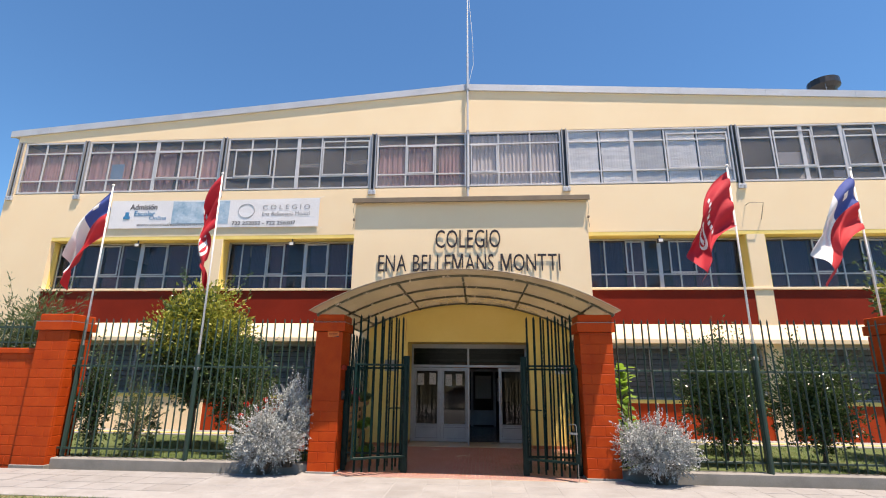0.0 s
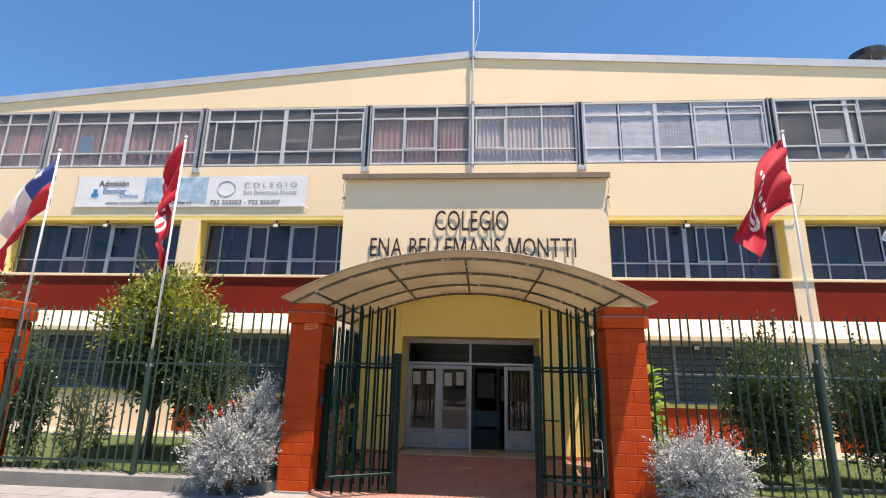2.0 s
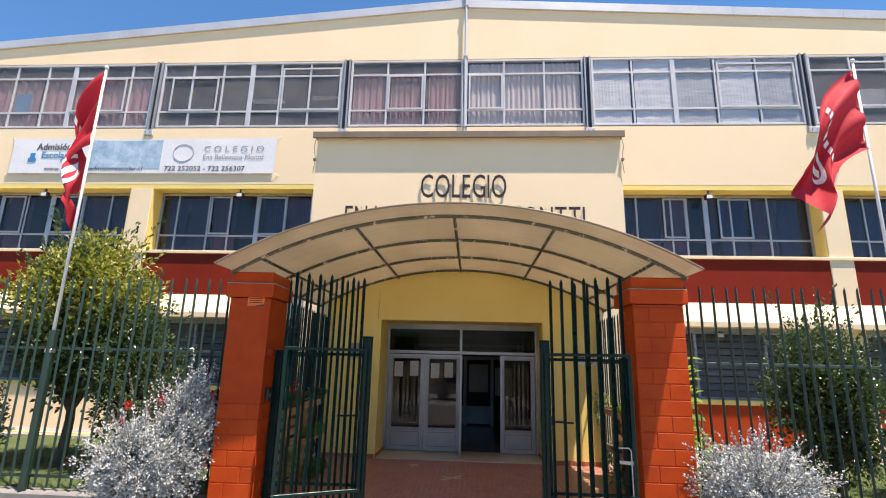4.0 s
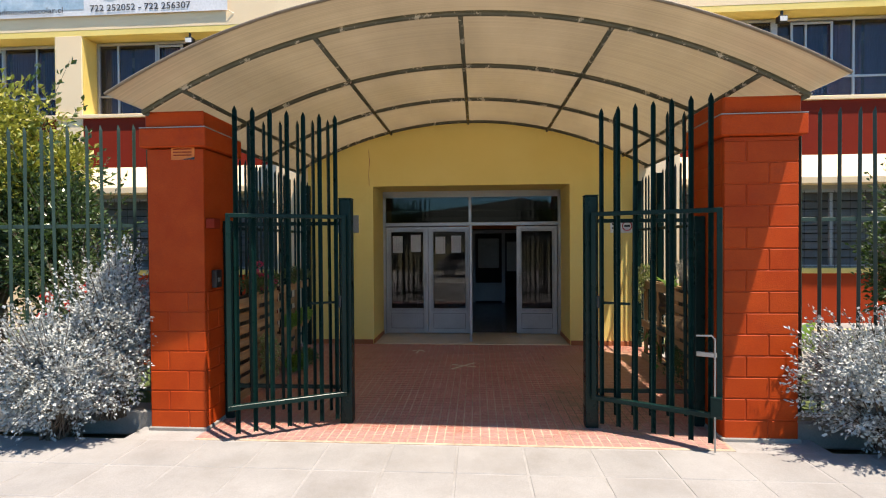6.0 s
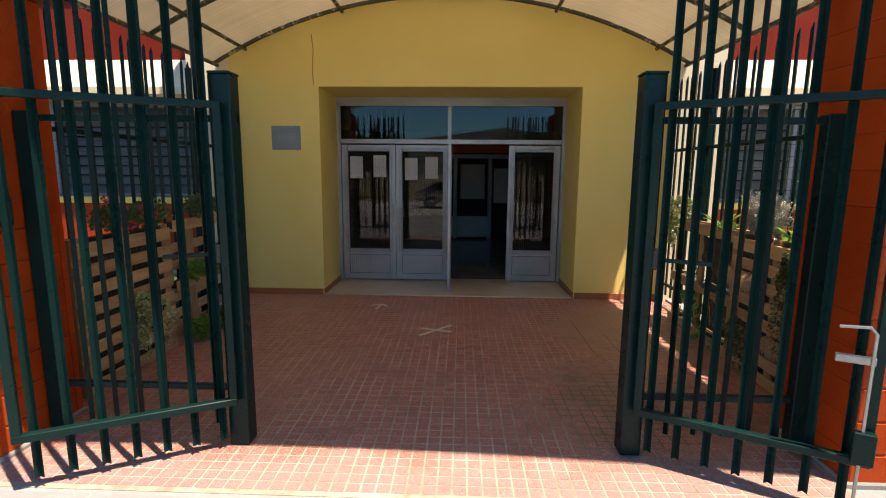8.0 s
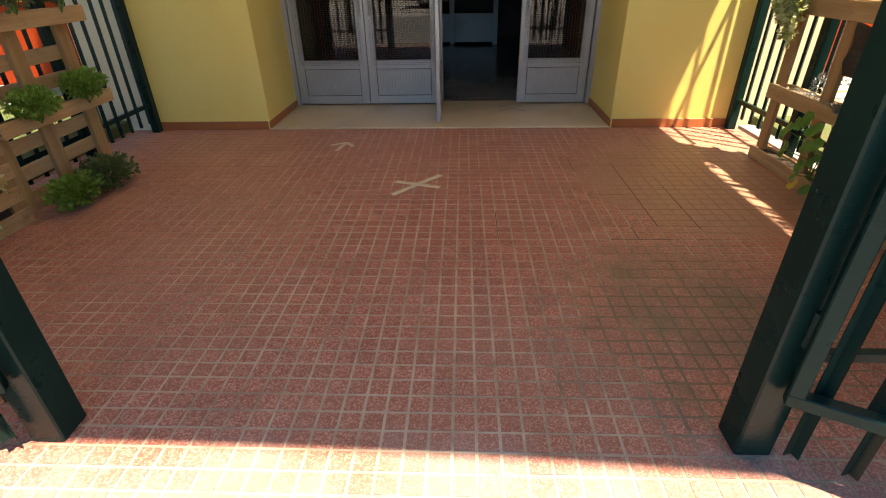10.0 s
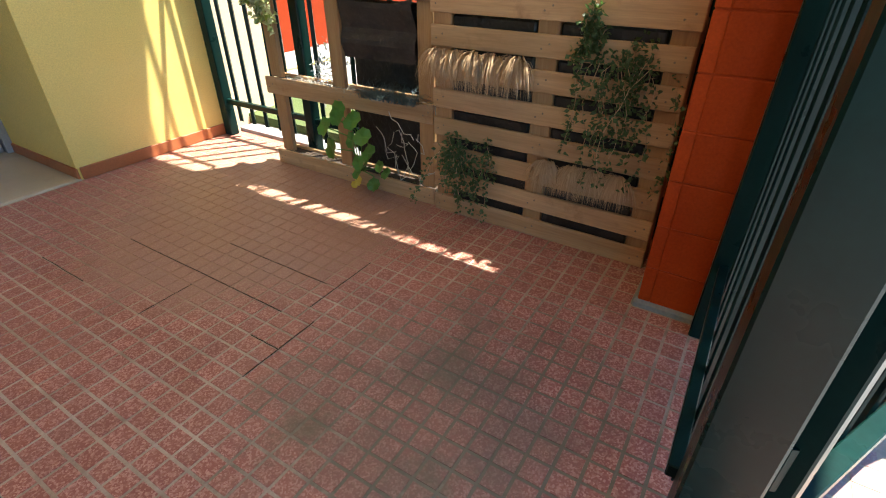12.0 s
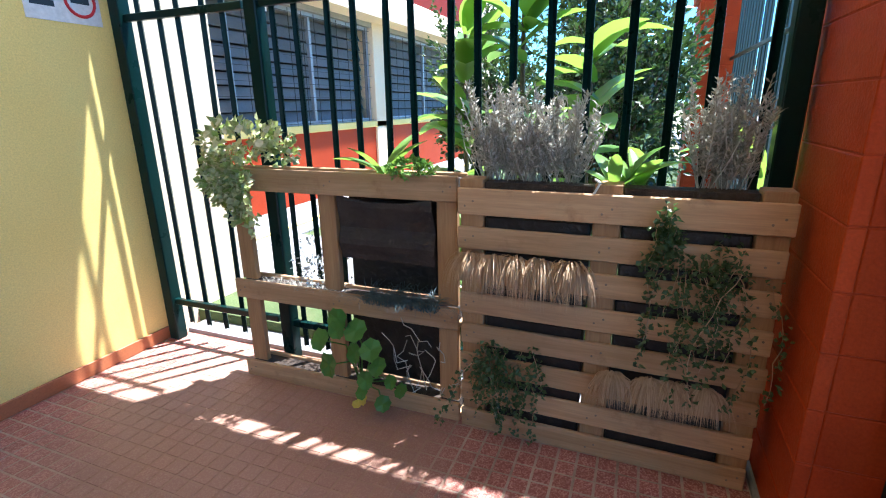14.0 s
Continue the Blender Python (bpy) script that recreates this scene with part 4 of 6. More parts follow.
def door_leaf(loc, rz, w, handle_x, papers):
    d = thing("door_leaf", loc, "grey aluminium door leaf with wired glass" + (" over ribbed panel" if rz == 0 else ", standing open"), "door", "entrance door leaves", rz)
    h, s = 2.14, 0.1
    part("leaf_frame", boxes((0, s, -0.022, 0.022, 0, h), (w - s, w, -0.022, 0.022, 0, h), (s, w - s, -0.022, 0.022, 0, 0.1), (s, w - s, -0.022, 0.022, 0.4, 0.5), (s, w - s, -0.022, 0.022, h - 0.1, h), bev=0.005), ALU, d)
    bm = boxes((s, w - s, -0.008, 0.008, 0.1, 0.4))
    k = int((w - 2 * s) / 0.035)
    for i in range(k):
        x = s + 0.01 + i * 0.035
        box(bm, x, x + 0.022, -0.019, -0.008, 0.115, 0.385)
    part("ribbed_panel", bm, ALU, d)
    g = part("glass", boxes((s, w - s, -0.003, 0.003, 0.5, h - 0.1)), GLASS_DOOR, d)
    g.visible_shadow = False
    bm = bmesh.new()
    m0, m1 = s - 0.05, w - s + 0.05
    for i in range(int((m1 - m0) / 0.032) + 1):
        x = m0 + i * 0.032
        box(bm, x - 0.0008, x + 0.0008, -0.0265, -0.0235, 0.45, h - 0.05)
    for i in range(int((h - 0.5) / 0.02) + 1):
        z = 0.45 + i * 0.02
        box(bm, m0, m1, -0.0285, -0.0265, z - 0.0008, z + 0.0008)
    part("wire_mesh", bm, MESH_DARK, d, "fine dark wire mesh over the glass")
    part("panel_groove", boxes((s + 0.005, w - s - 0.005, -0.0235, -0.021, 0.398, 0.404), (s + 0.005, w - s - 0.005, -0.0235, -0.021, 0.096, 0.102), (s - 0.004, s + 0.002, -0.0235, -0.021, 0.096, 0.404), (w - s - 0.002, w - s + 0.004, -0.0235, -0.021, 0.096, 0.404)), BLACK, d, "dark groove round the panel")
    lp = part("lock_plate", boxes((handle_x - 0.018, handle_x + 0.018, -0.028, -0.022, 0.93, 1.22), bev=0.003), STEEL, d)
    hb = bmesh.new()
    tube(hb, [(handle_x, -0.02, 0.98), (handle_x, -0.06, 0.99), (handle_x, -0.06, 1.16), (handle_x, -0.02, 1.17)], 0.009, 8)
    part("handle", hb, STEEL, lp)
    for x, z in papers:
        part("paper_sheet", boxes((x, x + 0.2, -0.008, -0.006, z, z + 0.34)), PAPER, d, "white printed sheet on the glass")
    return d


door_leaf((OX0 + 0.065, DY, 0.025), 0, 0.85, 0.8, ((0.13, 1.62), (0.5, 1.64)))
door_leaf((-1.33, DY, 0.025), 0, 0.84, 0.06, ((0.14, 1.6), (0.46, 1.62)))
door_leaf((-0.47, DY, 0.025), -90, 0.84, 0.78, ())
door_leaf((0.43, DY, 0.025), 0, 0.8, 0.06, ())

# wall plaques
pl = thing("plaque", (-2.64, EY - 0.006, 2.2), "small grey engraved metal plaque on the yellow wall", "plaque")
part("plate", boxes((-0.27, 0.13, -0.012, 0, -0.16, 0.16), bev=0.003), STEEL, pl)
for k in range(6):
    part("text_bar", boxes((-0.23, 0.1 - 0.03 * (k % 3), -0.014, -0.012, 0.1 - k * 0.04, 0.11 - k * 0.04)), INK_GREY, pl)
sg = thing("wall_sign", (2.2, EY - 0.006, 2.12), "small white prohibition sign with a red ring", "sign")
part("plate", boxes((-0.2, 0.2, -0.006, 0, -0.12, 0.12), bev=0.002), WHITE_PAINT, sg)
bm = bmesh.new()
tube(bm, [(0.09 + 0.08 * math.cos(t), -0.007, 0.08 * math.sin(t)) for t in [i * math.pi / 12 for i in range(25)]], 0.009, 5, cap=False)
part("ring", bm, FLAG_RED, sg, "red ring")
part("symbol", boxes((0.04, 0.14, -0.008, -0.006, -0.015, 0.015)), BLACK, sg)
part("text_bar", boxes((-0.17, -0.03, -0.008, -0.006, 0.02, 0.05)), BLACK, sg)
part("text_bar", boxes((-0.17, -0.05, -0.008, -0.006, -0.05, -0.02)), BLACK, sg)

# ---- lettering on the entrance block ----
sign = thing("letter_sign", (-0.45, EY - 0.05, 5.0), "raised dark metal letters on the cream entrance wall", "sign")


def raised_line(text, x0, x1, z, h):
    """Single letters spaced to fill x0..x1, on short pins off the wall."""
    items, pos = [], 0.0
    for ch in text:
        if ch == " ":
            pos += 0.33
            continue
        if ch == "M":
            bm, o = bmesh.new(), []
            for poly in ([(0, 0), (0.085, 0), (0.085, 0.7), (0, 0.7)], [(0.655, 0), (0.74, 0), (0.74, 0.7), (0.655, 0.7)], [(0.085, 0.7), (0.085, 0.52), (0.33, 0.02), (0.37, 0.02), (0.37, 0.2), (0.14, 0.7)], [(0.655, 0.7), (0.6, 0.7), (0.37, 0.2), (0.37, 0.02), (0.41, 0.02), (0.655, 0.52)]):
                prism(bm, poly, -0.007, 0.007)
            me, a, b = bpy.data.meshes.new("letter"), 0.0, 0.74
            bm.to_mesh(me)
            bm.free()
        else:
            me, a, b = lettering(ch, 1.0, 0.007, 0.0)
        items.append((me, pos - a))
        pos += (b - a) + 0.115
    s = (x1 - x0) / (pos - 0.115)
    for me, dx in items:
        me.transform(Matrix.Translation((dx, 0, 0)))
        me.transform(Matrix.Diagonal((s, 1, h / 0.7, 1)))
        me.transform(Matrix.Translation((x0, 0.0, z)))
        xs, ys = [v.co.x for v in me.vertices], [v.co.z for v in me.vertices]
        lt = hang("letter", me, LETTER, sign)
        part("pin", tube(bmesh.new(), [((min(xs) + max(xs)) / 2, 0.0, max(ys) - 0.03), ((min(xs) + max(xs)) / 2, 0.05, max(ys) - 0.03)], 0.008, 6), STEEL, lt)


raised_line("COLEGIO", -1.02, 0.98, 0.73, 0.58)
raised_line("ENA BELLEMANS MONTTI", -2.78, 2.75, 0.0, 0.53)

# ---- banner ----
bx0, bx1, bz0, bz1 = -13.7, -5.82, 7.02, 8.1
ban = thing("banner", ((bx0 + bx1) / 2, WY - 0.02, bz0), "long creased white vinyl banner with printed text tied to the facade", "banner")
BW, BH = (bx1 - bx0) / 2, bz1 - bz0


def creased(x0, x1, z0, z1, y, nx=60, nz=10, amp=0.005):
    bm = bmesh.new()
    g = [[bm.verts.new((x0 + (x1 - x0) * i / nx, y + amp * noise.noise((x0 + (x1 - x0) * i / nx, 3 * k / nz, 1.3)), z0 + (z1 - z0) * k / nz + (0.03 * math.sin(math.pi * i / nx) * (-1 if k == nz else 0)))) for i in range(nx + 1)] for k in range(nz + 1)]
    for k in range(nz):
        for i in range(nx):
            bm.faces.new((g[k][i], g[k][i + 1], g[k + 1][i + 1], g[k + 1][i]))
    return bm


part("sheet", creased(-BW, BW, 0, BH, -0.03), BANNER, ban)
part("picture", creased(-1.55, 0.6, 0.14, BH - 0.06, -0.037, 30, 8, 0.003), BANNER_BLUE, ban, "pale blue printed picture")
text_line("print_line", "Admisi\u00f3n", -3.2, -2.15, -0.04, 0.72, INK, ban, 0.001, 0.02, 0.2)
text_line("print_line", "Escolar", -3.0, -2.2, -0.04, 0.47, INK_BLUE, ban, 0.001, 0.015, 0.19)
text_line("print_line", "Online", -2.4, -1.75, -0.04, 0.31, INK_BLUE, ban, 0.001, 0.0, 0.16)
text_line("print_line", "www.sistemadeadmisionescolar.cl", -2.85, 0.1, -0.04, 0.08, INK, ban, 0.001, 0.0, 0.13)
text_line("print_line", "C O L E G I O", 1.85, 3.6, -0.04, 0.66, INK_GREY, ban, 0.001, 0.0, 0.17)
text_line("print_line", "Ena Bellemans Montti", 1.85, 3.6, -0.04, 0.42, INK_GREY, ban, 0.001, 0.0, 0.15)
text_line("print_line", "722 252052 - 722 256307", 0.75, 3.1, -0.04, 0.08, INK, ban, 0.001, 0.01, 0.14)
bm = bmesh.new()
tube(bm, [(1.25 + 0.3 * math.cos(t), -0.036, 0.62 + 0.26 * math.sin(t)) for t in [i * math.pi / 12 for i in range(25)]], 0.009, 5, cap=False)
part("emblem", bm, INK_GREY, ban, "pale grey ring emblem")
part("emblem", boxes((-3.35, -3.2, -0.045, -0.038, 0.47, 0.62), (-3.4, -3.15, -0.045, -0.038, 0.35, 0.47), bev=0.003), INK_BLUE, ban, "small blue hand mark")
for x in (-BW, BW):
    for z in (0, BH):
        bm = bmesh.new()
        tube(bm, [(x, -0.03, z), (x + math.copysign(0.12, x), 0.015, z + (0.06 if z else -0.05))], 0.006, 5)
        part("tie_cord", bm, WHITE_PAINT, ban)

# ---- small fixtures on the facade ----
for x, y, z in ((-12.5, WY + 0.06, 6.42), (-6.75, WY + 0.06, 6.42), (5.96, WY + 0.06, 6.42), (5.9, WY + 0.1, 2.82), (-4.9, WY + 0.1, 2.82)):
    lamp = thing("floodlight", (x, y, z), "small black floodlight under the ledge", "floodlight", "facade floodlights")
    part("bracket", boxes((-0.02, 0.02, -0.02, 0.02, 0.06, 0.17), bev=0.003), BLACK, lamp)
    hs = part("housing", boxes((-0.09, 0.09, -0.07, 0.07, -0.08, 0.06), bev=0.015), BLACK, lamp)
    part("lens", boxes((-0.07, 0.07, -0.078, -0.071, -0.065, 0.03)), WHITE_PAINT, hs, "pale glass lens")
hook = thing("wall_bracket", (9.0, WY, 7.55), "thin rusty metal bracket on the upper wall", "bracket")
bm = bmesh.new()
tube(bm, [(0.3, 0, -0.45), (0.3, -0.25, 0.05), (-0.15, -0.25, 0.05), (-0.15, 0.0, 0.05)], 0.012, 6)
part("rod", bm, BROWN_TRIM, hook)
mast = thing("antenna_mast", (-0.5, WY - 0.12, 7.34), "tall thin white mast clamped to the facade", "mast")
bm = bmesh.new()
tube(bm, [(0, 0, 0), (0, 0, 6.5)], 0.04, 10)
part("lower_tube", bm, GALV, mast)
bm = bmesh.new()
tube(bm, [(0, 0, 6.5), (0, 0, 12.5)], 0.03, 10, 0.02)
part("upper_tube", bm, WHITE_PAINT, mast)
for z in (1.0, 3.2, 4.9):
    part("clamp", boxes((-0.06, 0.06, -0.05, 0.12, z, z + 0.05), bev=0.005), STEEL, mast)
bm = bmesh.new()
tube(bm, [(0.05, 0, 5.2), (0.22, 0, 6.0), (0.2, 0, 7.0), (0.06, 0, 9.0)], 0.008, 5)
part("cable", bm, WHITE_PAINT, mast)
vent = thing("roof_vent", (13.2, 17.6, 11.58), "dark round mushroom ventilator on the roof", "roof vent")
bm = bmesh.new()
tube(bm, [(0, 0, 0), (0, 0, 1.1)], 0.35, 20)
part("shaft", bm, GALV, vent)
bm = bmesh.new()
tube(bm, [(0, 0, 1.1), (0, 0, 1.3), (0, 0, 1.45), (0, 0, 1.75)], 0.42, 20)
for v in bm.verts:
    k = {1.1: 0.85, 1.3: 1.1, 1.45: 1.5, 1.75: 1.45}[round(v.co.z, 2)]
    v.co.x *= k
    v.co.y *= k
part("hood", bm, BLACK, vent)
bm = bmesh.new()
tube(bm, [(0, 0, 1.75), (0, 0, 1.95)], 0.6, 20, 0.15)
part("cap", bm, GALV, vent)
for t in range(3):
    a = t * 2.1
    bm = bmesh.new()
    tube(bm, [(0.55 * math.cos(a), 0.55 * math.sin(a), 1.5), (0.75 * math.cos(a), 0.75 * math.sin(a), 0)], 0.015, 5)
    part("stay", bm, STEEL, vent)
vent.scale = (0.85, 0.85, 0.85)
# ---- canopy ----
cano = thing("canopy", (CX, 10.1, AR0), "arched canopy of smoked translucent sheet on flaking green pipes", "canopy")
CY0, CY1 = -0.36, EY - 10.1 - 0.007
N = 40
bm = bmesh.new()
low, top = [], []
for i in range(N + 1):
    dx = -AW + 2 * AW * i / N
    z = arch_z(dx) - AR0
    low.append((dx, z))
rows = [[bm.verts.new((x, y, z + dz)) for x, z in low] for y, dz in ((CY0, 0.03), (CY1, 0.03), (CY1, 0.042), (CY0, 0.042))]
for a, b in ((0, 1), (1, 2), (2, 3), (3, 0)):
    for i in range(N):
        bm.faces.new((rows[a][i], rows[a][i + 1], rows[b][i + 1], rows[b][i]))
bmesh.ops.recalc_face_normals(bm, faces=bm.faces)
part("roof_sheet", bm, CANOPY, cano, "smoked translucent plastic sheet", smooth=False)
bm = bmesh.new()
for yy in (CY0, ):
    tube(bm, [(x, yy - 0.004, z + 0.036) for x, z in low], 0.014, 6)
part("edge_trim", bm, BROWN_TRIM, cano)
for y in (0.13, 1.5, 2.9, 4.27):
    bm = bmesh.new()
    tube(bm, [(x, y, z) for x, z in low], 0.027, 8)
    part("arch_pipe", bm, PIPE, cano, smooth=True)
for dx in (-2.72, -1.4, 0.0, 1.4, 2.72):
    z = arch_z(dx) - AR0
    bm = bmesh.new()
    tube(bm, [(dx, 0.13, z - 0.012), (dx, CY1, z - 0.012)], 0.024, 8)
    part("purlin", bm, PIPE, cano, smooth=True)
for sx in (-1, 1):
    bm = bmesh.new()
    tube(bm, [(sx * (AW - 0.02), 0.13, 0.0), (sx * (AW - 0.02), CY1, 0.0)], 0.026, 8)
    part("side_rail", bm, PIPE, cano, smooth=True)

# ---- block pillars ----
block_mesh = {}


def block_piece(w, d, h, worn=0.008):
    key = (round(w, 3), round(d, 3), round(h, 3), worn)
    if key not in block_mesh:
        bm = boxes((0, w, 0, d, 0, h), bev=worn)
        block_mesh[key] = bpy.data.meshes.new("block")
        bm.to_mesh(block_mesh[key])
        bm.free()
    return block_mesh[key]


def lay_blocks(parent, w, d, h, course=0.198, unit=0.4, joint=0.006, faces="fblr"):
    """Courses of painted blocks round a core, with recessed joints; x from 0 to w, front at y=0."""
    k, z = 0, 0.0
    t = 0.05
    while z < h - 0.03:
        hh = min(course, h - z) - joint
        for face in faces:
            run = w if face in "fb" else d - 2 * t
            x = 0.0
            first = unit if k % 2 == 0 else unit / 2
            while x < run - 0.02:
                ln = min(first if x == 0 else unit, run - x)
                if run - x - ln < 0.08 or face in "bl":
                    ln = run - x
                if face == "f":
                    hang("block", block_piece(ln - joint, t, hh), BLOCK, parent, loc=(x + joint / 2, 0, z))
                elif face == "b":
                    hang("block", block_piece(ln, t, hh + joint * 0.4, 0.004), BLOCK, parent, loc=(x, d - t, z))
                elif face == "l":
                    hang("block", block_piece(t, ln, hh + joint * 0.4, 0.004), BLOCK, parent, loc=(0, t + x, z))
                else:
                    hang("block", block_piece(t, ln - joint, hh), BLOCK, parent, loc=(w - t, t + x + joint / 2, z))
                x += ln
        z += course
        k += 1


def pillar(x0, x1, y0, y1, label, foot=True, plain=2.8):
    p = thing("gate_pillar", (x0, y0, 0), label, "pillar", "block pillars")
    w, d = x1 - x0, y1 - y0
    part("core", boxes((0.004, w - 0.007, 0.007, d - 0.004, 0, 2.8)), MORTAR, p)
    if foot:
        part("footing", boxes((-0.02, w + 0.02, -0.015, d + 0.02, -0.1, 0.03), bev=0.01), KERB, p)
    part("cap_band", boxes((-0.05, w + 0.05, -0.05, d + 0.05, 2.81, 3.0), bev=0.01), BLOCK, p)
    part("cap_joint", boxes((-0.048, w + 0.048, -0.048, d + 0.048, 3.0, 3.009)), SLAB_JOINT, p, "thin pale mortar line under the cap")
    part("cap_top", boxes((-0.012, w + 0.012, -0.012, d + 0.012, 3.009, 3.17), bev=0.015), BLOCK, p)
    lay_blocks(p, w, d, plain)
    if plain < 2.8:
        part("rendered_shaft", boxes((0.0, w, 0.0, d, plain, 2.8), bev=0.006), BLOCK, p, "smooth painted render")
    return p


pillar(-3.63, -3.05, 10.28, 10.93, "orange-red painted block gate pillar with a rendered top", plain=1.386)
pillar(1.91, 2.575, 10.28, 10.93, "orange-red painted block gate pillar with a stepped cap")
pillar(-9.95, -9.2, 10.24, 10.9, "orange-red painted block corner pillar with a stepped cap")
pillar(8.0, 8.65, 10.28, 10.93, "orange-red painted block fence pillar with a stepped cap")
low_wall = tagged(new("wall_garden"), "low orange-red painted block garden wall", "wall", kind="structure")
low_wall.location = (-17.0, 10.34, 0)
part("core", boxes((0.007, 7.05, 0.007, 0.193, -0.1, 2.3)), MORTAR, low_wall)
part("coping", boxes((0, 7.05, -0.04, 0.24, 2.3, 2.42), bev=0.015), BLOCK, low_wall)
lay_blocks(low_wall, 7.05, 0.2, 2.3, faces="f")
note = thing("notice", (-3.255, 10.279, 2.76), "torn orange notice stuck on the pillar", "notice")
part("sheet", boxes((-0.12, 0.12, -0.004, 0, -0.07, 0.07)), ORANGE, note)
part("torn_corner", prism(bmesh.new(), [(-0.02, -0.07), (0.12, -0.07), (0.12, -0.045)], -0.006, -0.004), BLACK, note, "black torn corner")
for k in range(3):
    part("text_bar", boxes((-0.1, 0.09, -0.006, -0.004, 0.03 - k * 0.03, 0.04 - k * 0.03)), RED_PAINT, note)
bell = thing("intercom", (-3.044, 10.45, 1.5), "small black intercom box on the pillar's side", "intercom")
part("case", boxes((0.0, 0.05, -0.06, 0.06, -0.09, 0.09), bev=0.008), BLACK, bell)
part("button", boxes((0.05, 0.056, -0.02, 0.02, -0.03, 0.01), bev=0.002), STEEL, bell)
lbx = thing("lock_box", (-3.046, 10.36, 2.06), "red painted metal box on the pillar's side", "box")
part("case", boxes((0.0, 0.09, -0.06, 0.06, -0.05, 0.05), bev=0.006), RED_PAINT, lbx)

# ---- palisade bars ----
pale_mesh = {}


def pale(z0, z1, w=0.036):
    """A folded angle-iron pale with a pointed head, ridge towards -y."""
    key = (round(z0, 3), round(z1, 3), w)
    if key not in pale_mesh:
        bm = bmesh.new()
        h, t = w / 2, 0.004
        prof = [(-h, 0.010), (0, -0.012), (h, 0.010), (h - 0.001, 0.010 + t), (0, -0.012 + t * 1.5), (-h + 0.001, 0.010 + t)]
        a = [bm.verts.new((x, y, z0)) for x, y in prof]
        b = [bm.verts.new((x, y, z1 - 0.05)) for x, y in prof]
        c = [bm.verts.new((x * 0.12, y * 0.3, z1)) for x, y in prof]
        for u, v in ((a, b), (b, c)):
            for i in range(6):
                j = (i + 1) % 6
                bm.faces.new((u[i], u[j], v[j], v[i]))
        bm.faces.new(c)
        bm.faces.new(a[::-1])
        me = bpy.data.meshes.new("bar")
        bm.to_mesh(me)
        bm.free()
        pale_mesh[key] = me
    return pale_mesh[key]


def palisade(name, loc, rz, length, z0, z1, rails, step, label, mat, posts=(), lean=None, group="", cat="fence", start=None, post_top=None, post_w=0.08):
    f = thing(name, loc, label, cat, group, rz)
    for z in rails:
        part("rail", boxes((0, length, -0.016, 0.016, z - 0.02, z + 0.02), bev=0.003), mat, f)
    n = int((length - 0.06) / step)
    x = start if start is not None else (length - (n - 1) * step) / 2
    r = random.Random(int(length * 100))
    while x < length - 0.02:
        b = hang("bar", pale(z0, z1), mat, f, loc=(x, -0.032, 0))
        b.rotation_euler = (0, radians(r.gauss(0, 0.35)), 0)
        x += step
    for p in posts:
        part("post", boxes((p - post_w / 2, p + post_w / 2, -0.04, 0.04, 0, post_top or z1 - 0.1), bev=0.006), mat, f)
    return f


F_LAB = "faded green palisade fence with pointed steel pales on a concrete plinth"
palisade("palisade_fence", (-9.2, 10.5, 0.0), 0, 5.57, 0.2, 3.1, (0.34, 2.05), 0.172, F_LAB, GREEN_FADED, (2.88,), post_top=2.3)
palisade("palisade_fence", (2.58, 10.5, 0.0), 0, 5.42, 0.2, 3.1, (0.34, 2.05), 0.172, F_LAB, GREEN_FADED, (2.82,), post_top=2.3)
palisade("palisade_fence", (-17.0, 10.52, 0.0), 0, 7.0, 2.38, 3.05, (2.55, 2.9), 0.172, "faded green pales on top of the garden wall", GREEN_FADED)
palisade("palisade_fence", (8.66, 10.5, 0.0), 0, 7.4, 0.2, 3.1, (0.34, 2.05), 0.172, F_LAB, GREEN_FADED)
S_LAB = "dark green palisade side fence between pillar and porch wall"
palisade("side_fence", (2.45, 10.94, 0), 90, 2.5, 0.12, 2.95, (0.28, 2.05), 0.158, S_LAB, GREEN, (0.05, 2.45), post_top=2.9)
palisade("side_fence", (-3.42, 10.94, 0), 90, 2.5, 0.12, 2.95, (0.28, 2.05), 0.158, S_LAB, GREEN, (0.05, 2.45), post_top=2.9)
G_LAB = "narrow dark green side gate of steel pales, closed"
palisade("side_gate", (2.47, 13.48, 0), 90, 0.95, 0.12, 2.95, (0.28, 2.05), 0.155, G_LAB, GREEN, (0.91,), post_top=2.9, cat="gate")
palisade("side_gate", (-3.43, 13.48, 0), 90, 0.95, 0.12, 2.95, (0.28, 2.05), 0.155, G_LAB, GREEN, (0.91,), post_top=2.9, cat="gate")

# fixed gate panels, posts and the two open leaves
P_LAB = "fixed dark green panel of steel pales beside the gate"
palisade("fixed_fence", (-3.05, 10.66, 0), 0, 1.28, 0.1, 3.14, (0.34, 2.06), 0.172, P_LAB, GREEN, (0.06,), post_top=2.1, post_w=0.1)
palisade("fixed_fence", (0.84, 10.66, 0), 0, 1.07, 0.1, 3.14, (0.34, 2.06), 0.172, P_LAB, GREEN, (1.01,), post_top=2.1, post_w=0.1)
for x in (-1.706, 0.775):
    gp = thing("gate_post", (x, 10.592, 0), "square dark green steel gate post", "post", "gate posts")
    part("tube", boxes((-0.062, 0.062, -0.062, 0.062, 0, 2.3), bev=0.006), GREEN, gp)
    part("cap", boxes((-0.066, 0.066, -0.066, 0.066, 2.3, 2.315), bev=0.004), GREEN, gp)
    for z in (0.5, 1.9):
        bm = bmesh.new()
        tube(bm, [(0.0, -0.076, z), (0.0, -0.076, z + 0.12)], 0.014, 8)
        part("hinge", bm, GREEN, gp)


